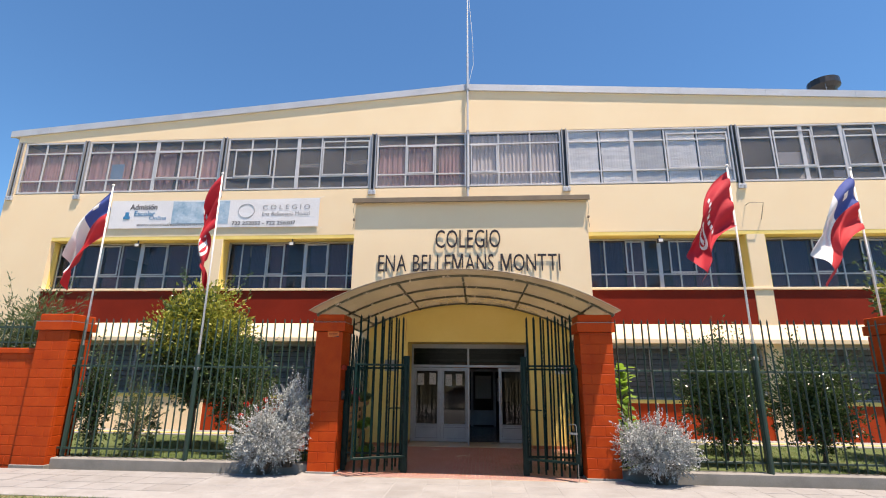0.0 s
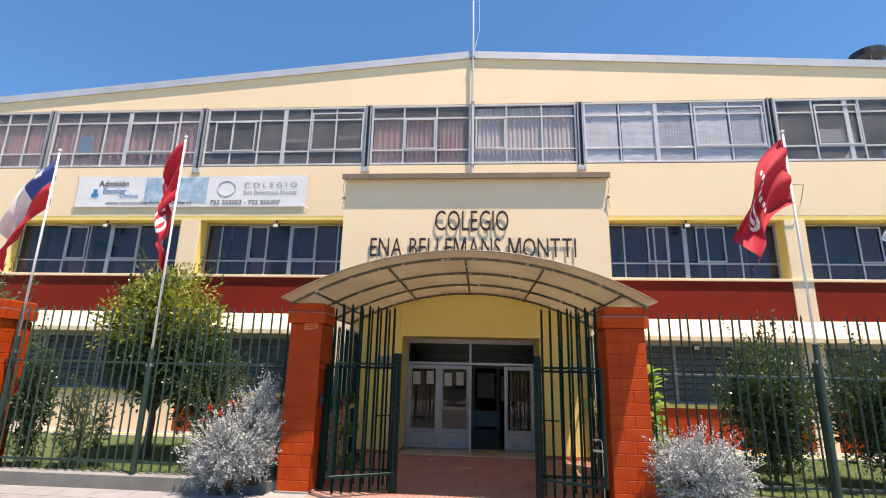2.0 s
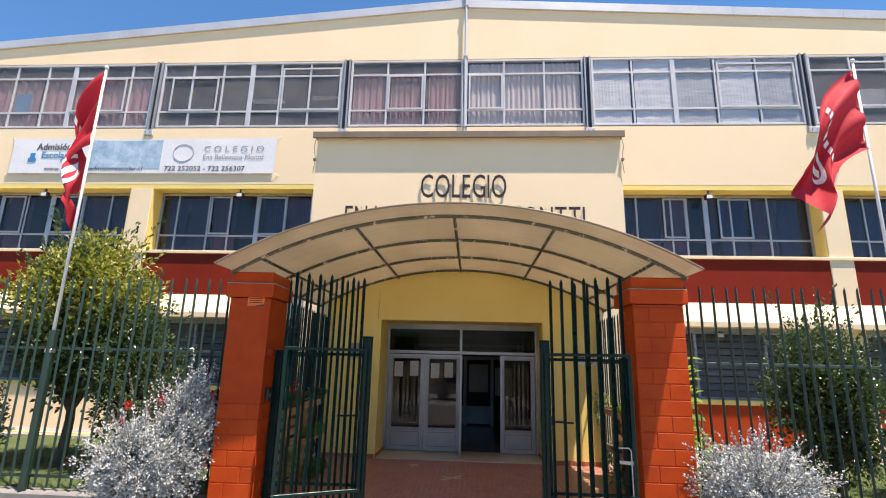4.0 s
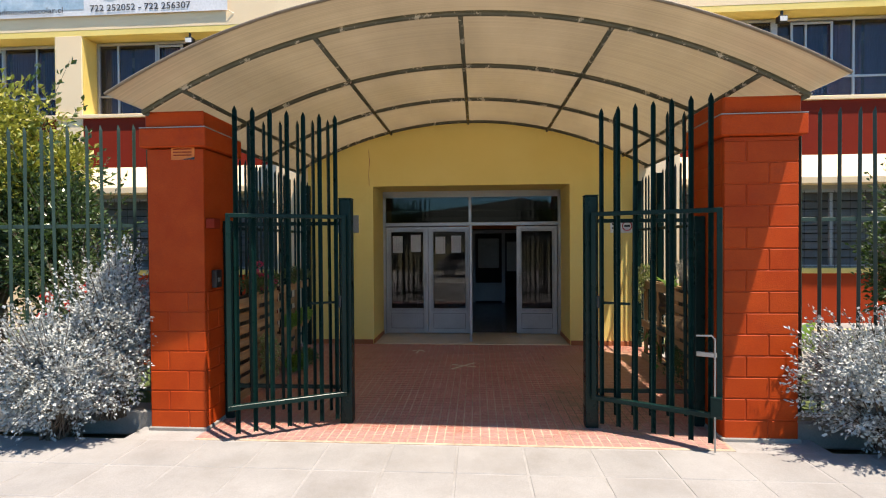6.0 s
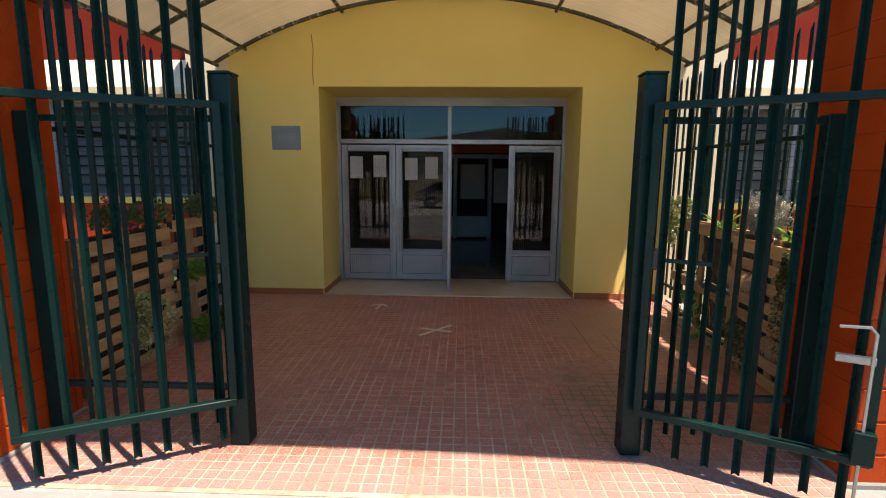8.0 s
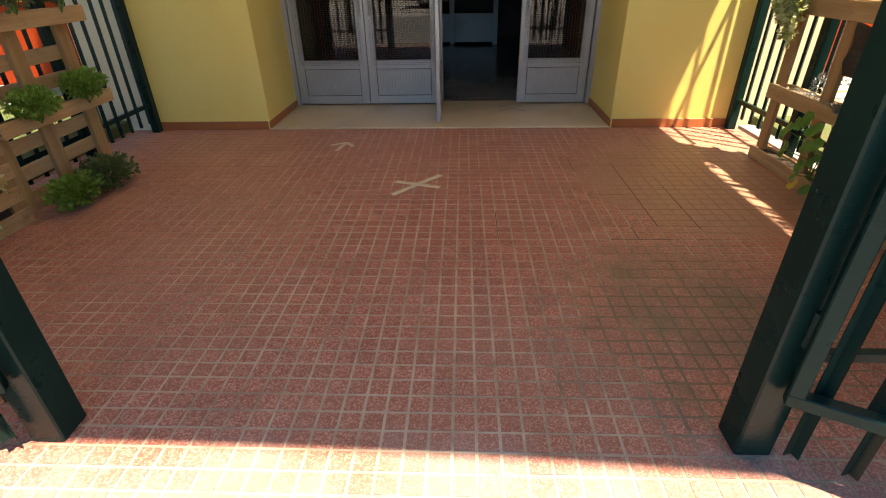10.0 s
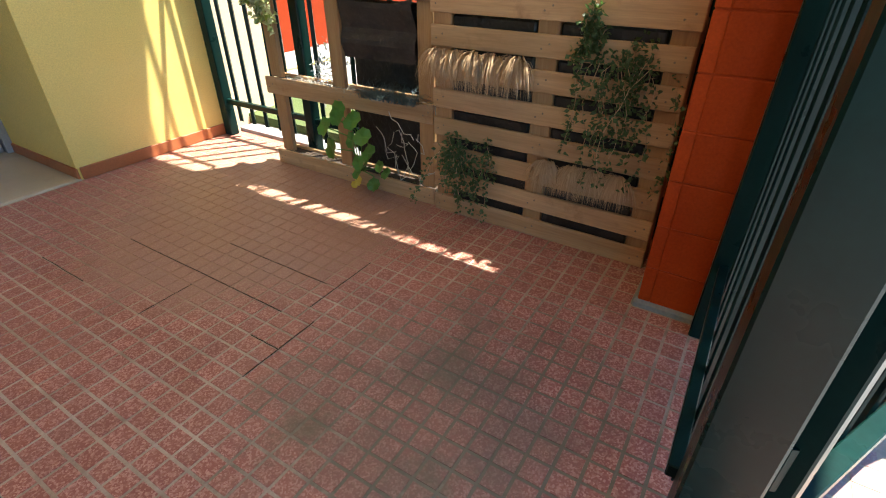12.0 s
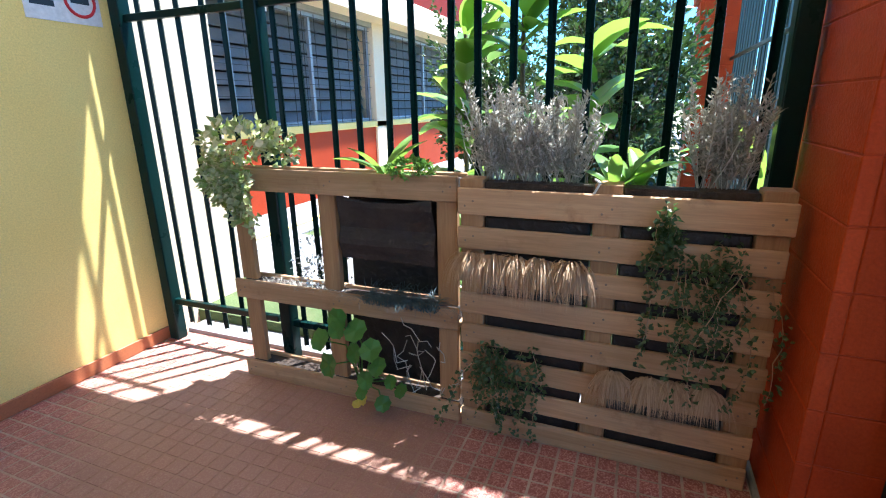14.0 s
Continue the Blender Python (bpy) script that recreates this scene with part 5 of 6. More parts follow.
def gate_leaf(hx, hy, fx, fy, z_top, side):
    length = math.hypot(fx - hx, fy - hy)
    rz = math.degrees(math.atan2(fy - hy, fx - hx))
    g = thing("gate_leaf", (hx, hy, 0), "open dark green gate leaf of pointed steel pales", "gate", "gate leaves", rz)
    s = 1 if side == "r" else -1
    yb = 0.036 * s
    part("hinge_stile", boxes((0, 0.045, -0.022, 0.022, 0.3, 2.12), bev=0.004), GREEN, g)
    part("outer_stile", boxes((length - 0.045, length, -0.022, 0.022, 0.3, 2.12), bev=0.004), GREEN, g)
    part("top_rail", boxes((0, length, -0.024, 0.024, 2.1, 2.14), bev=0.004), GREEN, g)
    part("bottom_rail", boxes((0, length, -0.024, 0.024, 0.3, 0.345), bev=0.004), GREEN, g)
    n = 7
    for i in range(n):
        x = 0.09 + i * (length - 0.18) / (n - 1)
        b = hang("bar", pale(0.06, z_top, 0.044), GREEN, g, loc=(x, yb, 0))
        if s > 0:
            b.rotation_euler = (0, 0, math.pi)
    part("latch_bar", boxes((0.05, 0.35, yb + 0.02 * s - 0.006, yb + 0.02 * s + 0.006, 1.24, 1.265), bev=0.003), GREEN, g)
    part("latch_box", boxes((0.0, 0.07, yb - 0.03, yb + 0.03, 1.2, 1.32), bev=0.006), BLACK, g)
    return g, length, yb


gate_leaf(-1.69, 10.5, -2.68, 9.99, 3.15, "l")
gl, ln, yb = gate_leaf(0.765, 10.5, 1.76, 9.99, 3.15, "r")
bm = bmesh.new()
tube(bm, [(ln - 0.2, -0.05, 1.02), (ln - 0.08, -0.05, 1.03), (ln - 0.055, -0.05, 1.0), (ln - 0.055, -0.05, 0.02)], 0.008, 8)
part("drop_bolt", bm, STEEL, gl, "bent steel drop bolt")
part("bolt_bracket", boxes((ln - 0.2, ln - 0.04, -0.045, -0.024, 0.84, 0.88), bev=0.003), STEEL, gl)
part("bolt_guide", boxes((ln - 0.09, ln - 0.0, -0.07, -0.024, 0.33, 0.5), bev=0.004), GREEN, gl)

# ---- flagpoles and flags ----


def flagpole(x, y, z_joint, z_top, label, green=True):
    p = thing("flagpole", (x, y, 0.1), label, "flagpole", "flagpoles")
    if green:
        bm = bmesh.new()
        tube(bm, [(0, 0, 0), (0, 0, z_joint)], 0.05, 10)
        part("base_tube", bm, GREEN_FADED, p)
    bm = bmesh.new()
    tube(bm, [(0.0, 0, z_joint - 0.3), (0, 0, z_top - 0.1)], 0.024, 10, 0.018)
    part("pole", bm, WHITE_PAINT, p, smooth=True)
    bm = bmesh.new()
    bmesh.ops.create_uvsphere(bm, u_segments=10, v_segments=6, radius=0.035, matrix=Matrix.Translation((0, 0, z_top - 0.08)))
    part("finial", bm, WHITE_PAINT, p, smooth=True)
    part("clamp", boxes((-0.05, 0.05, -0.04, 0.05, z_joint - 0.32, z_joint - 0.26), bev=0.005), STEEL, p)
    return p


flagpole(-9.1, 10.55, 2.4, 6.35, "slim white flagpole behind the corner pillar")
flagpole(-6.27, 10.42, 2.2, 6.55, "slim white flagpole set in a green fence post")
flagpole(5.4, 10.42, 2.5, 6.5, "slim white flagpole set in a green fence post")
flagpole(8.12, 10.6, 2.4, 6.45, "slim white flagpole behind the fence pillar")


def cloth_point(u, v, hoist, fly, sag, ph, out, side, depth):
    a = radians(sag)
    fall = a * min(1.0, 0.55 + 0.6 * u)
    x = side * fly * u * math.cos(fall) * (1 - 0.25 * v * u) + 0.05 * u * math.sin(9 * v + ph)
    y = depth * u ** 0.6 * math.sin(7 * v + 4.5 * u + ph) + 0.05 * math.sin(15 * v - 3 * u + ph) - out
    return x, y, -hoist * v - fly * u * math.sin(fall) + hoist * v * u * 0.35


def cloth(top, hoist, fly, sag, u0, u1, v0, v1, seed, n=20, out=0.0, side=-1, depth=0.17):
    """A piece of hanging flag: u along the fly, v down the hoist."""
    ph = random.Random(seed).uniform(0, 6)
    bm = bmesh.new()
    g = [[bm.verts.new(cloth_point(u0 + (u1 - u0) * i / n, v0 + (v1 - v0) * k / n, hoist, fly, sag, ph, out, side, depth)) for i in range(n + 1)] for k in range(n + 1)]
    for k in range(n):
        for i in range(n):
            bm.faces.new((g[k][i], g[k][i + 1], g[k + 1][i + 1], g[k + 1][i]))
    return bm


def cloth_ring(hoist, fly, sag, uc, vc, ru, rv, thick, seed, out, side=-1, depth=0.17, n=28):
    """A ring printed on the hanging flag."""
    ph = random.Random(seed).uniform(0, 6)
    bm = bmesh.new()
    g = [[bm.verts.new(cloth_point(uc + ru * f * math.cos(2 * math.pi * i / n), vc + rv * f * math.sin(2 * math.pi * i / n), hoist, fly, sag, ph, out, side, depth)) for i in range(n)] for f in (1.0, 1.0 - thick)]
    for i in range(n):
        j = (i + 1) % n
        bm.faces.new((g[0][i], g[0][j], g[1][j], g[1][i]))
    return bm


def national_flag(x, y, z, sag, seed, side=-1):
    f = thing("flag", (x, y, z), "drooping red, white and blue cloth flag with a white star", "flag", "flags")
    kw = dict(seed=seed, side=side)
    part("blue_canton", cloth(None, 1.25, 1.95, sag, 0.0, 0.34, 0.0, 0.5, **kw), FLAG_BLUE, f, "blue square", smooth=True)
    part("white_field", cloth(None, 1.25, 1.95, sag, 0.34, 1.0, 0.0, 0.5, **kw), FLAG_WHITE, f, "white stripe", smooth=True)
    part("red_field", cloth(None, 1.25, 1.95, sag, 0.0, 1.0, 0.5, 1.0, **kw), FLAG_RED, f, "red stripe", smooth=True)
    for o in (-0.012, 0.012):
        part("star", cloth(None, 1.25, 1.95, sag, 0.13, 0.21, 0.19, 0.31, out=o, n=4, **kw), FLAG_WHITE, f, "white star")
    return f


def school_flag(x, y, z, sag, seed, side=-1):
    f = thing("flag", (x, y, z), "drooping plain crimson cloth flag with a white ring emblem", "flag", "flags")
    kw = dict(seed=seed, side=side)
    part("field", cloth(None, 1.3, 2.0, sag, 0, 1, 0, 1, n=30, **kw), FLAG_CRIMSON, f, smooth=True)
    for o in (-0.014, 0.014):
        part("emblem", cloth_ring(1.3, 2.0, sag, 0.62, 0.5, 0.12, 0.2, 0.28, seed, o, side), FLAG_WHITE, f, "white ring emblem")
        part("emblem", cloth(None, 1.3, 2.0, sag, 0.6, 0.66, 0.36, 0.62, out=o, n=5, **kw), FLAG_WHITE, f, "white torch in the ring")
        for k in range(7):
            part("print_bar", cloth(None, 1.3, 2.0, sag, 0.36, 0.41, 0.14 + k * 0.1, 0.2 + k * 0.1, out=o, n=3, **kw), FLAG_WHITE, f, "white bar of lettering")
    return f


national_flag(-9.1, 10.55, 6.3, 62, 3)
school_flag(-6.27, 10.42, 6.5, 85, 5)
school_flag(5.4, 10.42, 6.4, 58, 8)
national_flag(8.12, 10.6, 6.3, 58, 11)
# ---- pallet planters ----


def board(parent, u0, u1, x0, x1, z0, z1, mat=None, name="slat"):
    return part(name, boxes((u0, u1, x0, x1, z0, z1), bev=0.004), mat or WOOD, parent)


bm = bmesh.new()
tube(bm, [(0, -0.0015, 0), (0, 0.002, 0)], 0.005, 6)
nail_mesh = bpy.data.meshes.new("nail")
bm.to_mesh(nail_mesh)
bm.free()


def nails(parent, u, z):
    for du in (-0.018, 0.018):
        hang("nail", nail_mesh, BROWN_TRIM, parent, loc=(u + du, 0, z + du * 0.6))


def dense_pallet(name, loc, rz, w=1.225, h=1.235):
    """Eight front slats on three uprights; black liners show in the gaps. Front is -y, u runs along x."""
    p = thing(name, loc, "upright pallet planter of pale pine slats with black liner pockets", "planter", "pallet planters", rz)
    r = random.Random(4)
    n = 8
    st = h / n
    for k in range(n):
        z0 = k * st
        sl = board(p, r.uniform(-0.004, 0.004), w + r.uniform(-0.004, 0.004), 0, 0.02, z0, z0 + (0.1 if k not in (n - 1,) else 0.115))
        for u in (0.05, w / 2, w - 0.05):
            nails(sl, u, z0 + 0.05)
    for u in (0.0, w / 2 - 0.055, w - 0.11):
        board(p, u + 0.003, u + 0.107, 0.021, 0.115, 0.004, h - 0.003, WOOD_END, "upright")
    for k in (0, 2, 4, 6):
        board(p, 0.0, w, 0.116, 0.135, k * st * 1.1, k * st * 1.1 + 0.1, WOOD, "back_slat")
    for k in range(1, n):
        for a, b in ((0.112, w / 2 - 0.06), (w / 2 + 0.056, w - 0.113)):
            z = k * st - 0.06
            part("liner", boxes((a, b, 0.024, 0.112, z - 0.02, z + 0.055), bev=0.01), LINER, p)
    bm = boxes((0.112, w / 2 - 0.06, 0.03, 0.11, h - 0.06, h - 0.015), (w / 2 + 0.056, w - 0.113, 0.03, 0.11, h - 0.06, h - 0.015))
    part("soil", bm, SOIL, p)
    return p


def shelf_pallet(name, loc, rz, w=1.235, h=1.235):
    """An open pallet with three deep boards as troughs."""
    p = thing(name, loc, "upright pallet planter with open bays and three trough boards", "planter", "pallet planters", rz)
    for z0, z1 in ((0.0, 0.1), (0.5, 0.61), (1.12, h)):
        sl = board(p, 0.0, w, 0, 0.022, z0, z1)
        board(p, 0.0, w, 0.023, 0.13, z0 + 0.002, z0 + 0.022, WOOD, "trough_base")
        board(p, 0.0, w, 0.131, 0.15, z0, z1, WOOD, "back_slat")
        part("soil", boxes((0.02, w - 0.02, 0.026, 0.128, z0 + 0.024, z1 - 0.02)), SOIL, p)
        for u in (0.05, w / 2, w - 0.05):
            nails(sl, u, (z0 + z1) / 2)
    for u in (0.04, w / 2 - 0.08, w - 0.11):
        for z0, z1 in ((0.101, 0.499), (0.611, 1.119)):
            board(p, u, u + 0.1, 0.024, 0.06, z0, z1, WOOD_END, "upright")
    return p


# right side: front faces -x, so u runs towards -y
RZ = -90
shelf = shelf_pallet("pallet_planter", (2.245, 13.57, 0), RZ, 1.35)
dense = dense_pallet("pallet_planter", (2.23, 12.2, 0), RZ)
dense.rotation_euler = (radians(1.5), 0, radians(RZ - 1.0))
bm = creased(0.72, 1.23, 0.8, 1.125, 0.01, 16, 12, 0.05)
part("pocket", bm, FELT, shelf, "sagging dark felt pocket")
part("liner", boxes((0.7, 1.24, 0.1, 0.125, 0.12, 0.5), bev=0.01), LINER, shelf)
part("liner", boxes((0.72, 1.24, 0.1, 0.125, 0.62, 1.1), bev=0.01), LINER, shelf)
# left side: front faces +x
LZ = 90
ldense = dense_pallet("pallet_planter", (-3.15, 11.1, 0), LZ)
lshelf = thing("pallet_planter", (-3.17, 12.36, 0), "upright pallet planter with back slats and two trough boards", "planter", "pallet planters", LZ)
for z in (0.02, 0.2, 0.38, 0.72, 0.9):
    board(lshelf, 0.0, 1.05, 0.11, 0.13, z, z + 0.1, WOOD, "back_slat")
for u in (0.0, 0.42, 0.9):
    board(lshelf, u, u + 0.12, 0.07, 0.109, 0.0, 1.15, WOOD_END, "upright")
for z0, z1 in ((0.55, 0.65), (1.15, 1.26)):
    board(lshelf, -0.03, 1.09, -0.06, -0.04, z0, z1)
    board(lshelf, -0.03, 1.09, -0.039, 0.13, z0, z0 + 0.02, WOOD, "trough_base")
    part("soil", boxes((0.0, 1.05, -0.038, 0.068, z0 + 0.022, z1 - 0.02)), SOIL, lshelf)
lin = thing("white_cord", (2.2, 11.62, 1.2), "white string tied over the pallet edge", "string")
bm = bmesh.new()
tube(bm, [(0.02, 0, 0.036), (0.01, 0.02, 0.05), (-0.0, 0.0, 0.04), (0.0, 0.03, -0.02), (0.0, 0.02, -0.06), (0, 0.06, -0.07), (0, 0.07, -0.03)], 0.005, 5)
part("cord", bm, WHITE_PAINT, lin)


def wall_point(u, z, out=0.0, base=(2.23, 13.44)):
    """A place on the right-hand planters: u metres along from the porch end, z up, out from the boards."""
    return Vector((base[0] - out, base[1] - u, z))


def tuft(u0, u1, z, count, seed, size=1.0, clumps=5):
    """Dry grass: clumps in a row whose blades arch out of the pocket and hang down over the slat."""
    L = Leaves(seed)
    r = L.r
    t = thing("dry_grass", tuple(wall_point((u0 + u1) / 2, z, 0)), "dry straw-coloured grass hanging from a pallet pocket", "grass", "dry grass tufts")
    for k in range(clumps):
        c = u0 + (u1 - u0) * (k + 0.5) / clumps + r.uniform(-0.02, 0.02)
        for _ in range(count):
            off = r.gauss(0, 0.03)
            p = wall_point(c + off * 0.5, z + r.uniform(-0.015, 0.012), 0.02 + 0.026 * z + r.uniform(0.0, 0.02))
            L.blade(p, (-0.55, -off * 11 + r.gauss(0, 0.2), r.uniform(-0.25, 0.45)), r.uniform(0.11, 0.24) * size, 0.0055, r.uniform(3.0, 6.0), 6)
    o = L.done("blades", L_STRAW, t)
    o.location = -Vector(t.location)
    return t


tuft(1.28, 1.76, 0.905, 240, 1)
tuft(1.88, 2.32, 0.445, 220, 3, 0.8, 4)


def creeper(name, u0, u1, z_top, z_bot, count, seed, mat, label, base=(2.23, 13.44), sgn=1, leaf=(0.026, 0.019)):
    L, S = Leaves(seed), bmesh.new()
    r = L.r
    t = thing(name, (base[0], base[1] - sgn * (u0 + u1) / 2, z_top), label, "plant", "pallet plants")
    org = Vector(t.location)
    for _ in range(count):
        u = r.uniform(u0, u1)
        p = Vector((base[0] + sgn * 0.0, base[1] - sgn * u, z_top + r.uniform(-0.12, 0.03)))
        pts = [p.copy()]
        d = Vector((-sgn * 1.0, r.uniform(-0.6, 0.6), r.uniform(0.0, 0.9)))
        ln = r.uniform(0.35, 1.0) * (z_top - z_bot)
        for k in range(9):
            p = p + d.normalized() * (ln / 8)
            d = d * 0.6 + Vector((-sgn * r.uniform(-0.25, 0.25), r.uniform(-0.8, 0.8), -0.9))
            if sgn * (base[0] - p.x) > 0.15:
                d.x = sgn * 0.2
            if sgn * (base[0] - p.x) < 0.02 + 0.045 * p.z and k > 0:
                p.x = base[0] - sgn * (0.025 + 0.045 * p.z)
            pts.append(p.copy())
            for _ in range(6):
                L.leaf(p + Vector((r.uniform(-0.012, 0.012), r.uniform(-0.022, 0.022), r.uniform(-0.03, 0.03))), (-sgn * r.uniform(0, 1), r.uniform(-1, 1), r.uniform(-0.8, 0.8)), leaf[0] * r.uniform(0.6, 1.3), leaf[1] * r.uniform(0.6, 1.3))
        tube(S, [q - org for q in pts], 0.0018, 4, cap=False)
    tagged(part("stemwork", S, L_STRAW, t), kind="stuff")
    o = L.done("foliage", mat, t)
    o.location = -org
    return t


creeper("creeping_plant", 2.08, 2.42, 1.0, 0.42, 19, 11, L_CREEP, "straggling dark green creeper hanging over the pallet slats")
creeper("creeping_plant", 2.03, 2.12, 1.15, 0.95, 8, 12, L_CREEP, "small sprig of creeper over a pallet slat")
creeper("creeping_plant", 1.33, 1.62, 0.46, 0.06, 17, 13, L_CREEP, "straggling dark green creeper hanging over the pallet slats")
varie = creeper("variegated_plant", -0.06, 0.14, 1.3, 0.95, 12, 14, L_VARIE, "yellow-green variegated plant with pale flowers spilling over the pallet", leaf=(0.045, 0.034))
L = Leaves(16)
L.cloud((-0.02, -0.04, 0.08), (0.12, 0.28, 0.1), 210, 0.05, 0.036)
L.cloud((-0.06, 0.02, -0.16), (0.06, 0.1, 0.14), 80, 0.05, 0.036)
L.cloud((-0.05, -0.3, 0.03), (0.06, 0.1, 0.05), 70, 0.045, 0.032)
L.done("upper_foliage", L_VARIE, varie)
L = Leaves(17)
for _ in range(22):
    L.disc(Vector((-0.1 + L.r.uniform(-0.04, 0.04), L.r.uniform(-0.32, 0.12), L.r.uniform(0.04, 0.18))), (-1, L.r.uniform(-0.5, 0.5), 0.6), 0.022, 6)
tagged(L.done("blossoms", L_CREAMY, varie, "small pale yellow blossoms"), kind="stuff")


def lavender(u, z, h, w, seed, count=70):
    L, S = Leaves(seed), bmesh.new()
    r = L.r
    t = thing("dry_lavender", (2.3, 13.44 - u, z), "dry silver-grey lavender bush growing from the pallet top", "plant", "dry lavender bushes")
    org = Vector(t.location)
    for _ in range(count):
        p = Vector((2.3 + r.uniform(-0.03, 0.03), 13.44 - u + r.uniform(-w, w) * 0.5, z))
        q = p + Vector((r.uniform(-0.1, 0.1), r.uniform(-w, w) * 0.6, h * r.uniform(0.5, 1.0)))
        tube(S, [p - org, (p + q) / 2 - org + Vector((r.uniform(-0.02, 0.02), r.uniform(-0.03, 0.03), 0)), q - org], 0.0022, 4, cap=False)
        for _ in range(60):
            k = r.uniform(0.2, 1.0)
            c = p.lerp(q, k)
            L.leaf(c, (r.uniform(-1, 1), r.uniform(-1, 1), r.uniform(0.2, 1.2)), r.uniform(0.015, 0.035), 0.009)
    tagged(part("stemwork", S, L_LAV, t), kind="stuff")
    o = L.done("foliage", L_LAV, t)
    o.location = -org
    return t


lavender(1.42, 1.2, 0.42, 0.22, 21)
lavender(1.62, 1.2, 0.38, 0.22, 22)
lavender(2.24, 1.2, 0.42, 0.16, 23, 60)


def broad_plant(loc, count, length, width, seed, label, spread=1.0, up=0.5, mat=None, group="broad-leaved plants", stalk=0.0):
    """Long leaves springing from one point or from a leaning stem."""
    r = random.Random(seed)
    t = thing("broad_leaved_plant", loc, label, "plant", group)
    vs, fs = [], []
    for k in range(count):
        a = r.uniform(0, 2 * math.pi)
        d = Vector((math.cos(a) * spread, math.sin(a) * spread, up + r.uniform(-0.2, 0.7))).normalized()
        s = d.cross(Vector((0, 0, 1))).normalized()
        p = Vector((r.uniform(-0.03, 0.03), r.uniform(-0.03, 0.03), stalk * r.random()))
        ln, w = length * r.uniform(0.6, 1.15), width * r.uniform(0.7, 1.1)
        i = len(vs)
        n = 6
        for j in range(n + 1):
            f = j / n
            ww = w * (math.sin(math.pi * (f * 0.92 + 0.06)) ** 0.75) / 2
            up_v = s.cross(d)
            vs += [p + s * ww + up_v * ww * 0.35, p.copy(), p - s * ww + up_v * ww * 0.35]
            p = p + d * (ln / n)
            d = (d + Vector((0, 0, -0.13))).normalized()
        for j in range(n):
            b = i + 3 * j
            fs += [(b, b + 1, b + 4, b + 3), (b + 1, b + 2, b + 5, b + 4)]
    if stalk:
        bm = bmesh.new()
        tube(bm, [(0, 0, 0), (0.03, 0.02, stalk)], 0.02, 6, 0.012)
        part("stem", bm, BARK, t)
    o = hang("leaves", raw("leaves", vs, fs), mat or L_BROAD, t, smooth=True)
    return t


broad_plant((2.3, 12.62, 1.2), 6, 0.3, 0.09, 31, "broad bright green leaves in the pallet trough", 0.9, 0.6)
broad_plant((2.3, 11.55, 1.2), 6, 0.26, 0.08, 32, "broad bright green leaves in the pallet trough", 0.8, 0.8)
broad_plant((2.3, 11.5, 1.2), 5, 0.2, 0.07, 33, "broad bright green leaves in the pallet trough", 0.8, 0.7)
# parsley-like herb, blue grass, twiggy bits in the open pallet
L = Leaves(41)
L.cloud((0, 0, 0.03), (0.06, 0.12, 0.05), 260, 0.025, 0.02)
L.done("foliage", L_HERB, thing("herb", (2.27, 12.45, 1.23), "small curly green herb in the pallet trough", "plant", "pallet herbs"))
L = Leaves(42)
for _ in range(480):
    a = L.r.uniform(0, 6.28)
    L.blade((L.r.uniform(-0.02, 0.05), L.r.uniform(-0.19, 0.19), 0), (math.cos(a) * 0.7, math.sin(a), 1.0), L.r.uniform(0.12, 0.25), 0.004, 1.9, 5)
L.done("blades", L_FESCUE, thing("blue_grass", (2.2, 12.5, 0.6), "tuft of blue-grey grass on the pallet's middle trough", "grass"))
L = Leaves(43)
for _ in range(160):
    a = L.r.uniform(0, 6.28)
    L.blade((L.r.uniform(-0.03, 0.03), L.r.uniform(-0.3, 0.3), 0), (math.cos(a), math.sin(a), 1.2), L.r.uniform(0.06, 0.14), 0.003, 1.6, 4)
L.done("blades", L_LAV, thing("dry_grass", (2.28, 13.1, 0.58), "dry grey-brown tuft on the pallet's middle trough", "grass", "trough tufts"))
L = Leaves(45)
L.cloud((0, 0, 0.08), (0.05, 0.08, 0.1), 120, 0.03, 0.014)
L.cloud((0.25, 0.1, 0.0), (0.1, 0.4, 0.25), 500, 0.03, 0.014)
L.done("foliage", L_SILVER, thing("silver_shrub", (2.3, 13.05, 0.6), "wispy silver-leaved shrub behind the pallet", "plant"))

ger = thing("geranium", (2.2, 12.78, 0.1), "leggy geranium with round green leaves and a yellowing leaf", "plant")
r = random.Random(51)
L, S = Leaves(51), bmesh.new()
for (u, z, rad) in ((0.62, 0.52, 0.06), (0.72, 0.47, 0.065), (0.56, 0.43, 0.06), (0.82, 0.4, 0.06), (0.6, 0.3, 0.07), (0.72, 0.36, 0.055), (0.84, 0.3, 0.055), (0.9, 0.22, 0.04), (0.97, 0.2, 0.04), (0.77, 0.17, 0.04), (0.66, 0.5, 0.05), (0.86, 0.1, 0.045), (0.8, 0.25, 0.05)):
    p = Vector((2.2 - r.uniform(0.04, 0.14), 13.44 - u, z)) - Vector(ger.location)
    L.disc(p, (-1, r.uniform(-0.5, 0.5), r.uniform(0.1, 0.9)), rad, 8)
    tube(S, [(0.05, r.uniform(-0.03, 0.03), 0.0), (0.02, p.y * 0.6, p.z * 0.7), p], 0.004, 5, cap=False)
tagged(part("stemwork", S, L_GER, ger), kind="stuff")
L.done("leaves", L_GER, ger)
L = Leaves(52)
L.disc(Vector((2.12, 13.44 - 0.74, 0.1)) - Vector(ger.location), (-1, 0.2, 0.3), 0.035, 7)
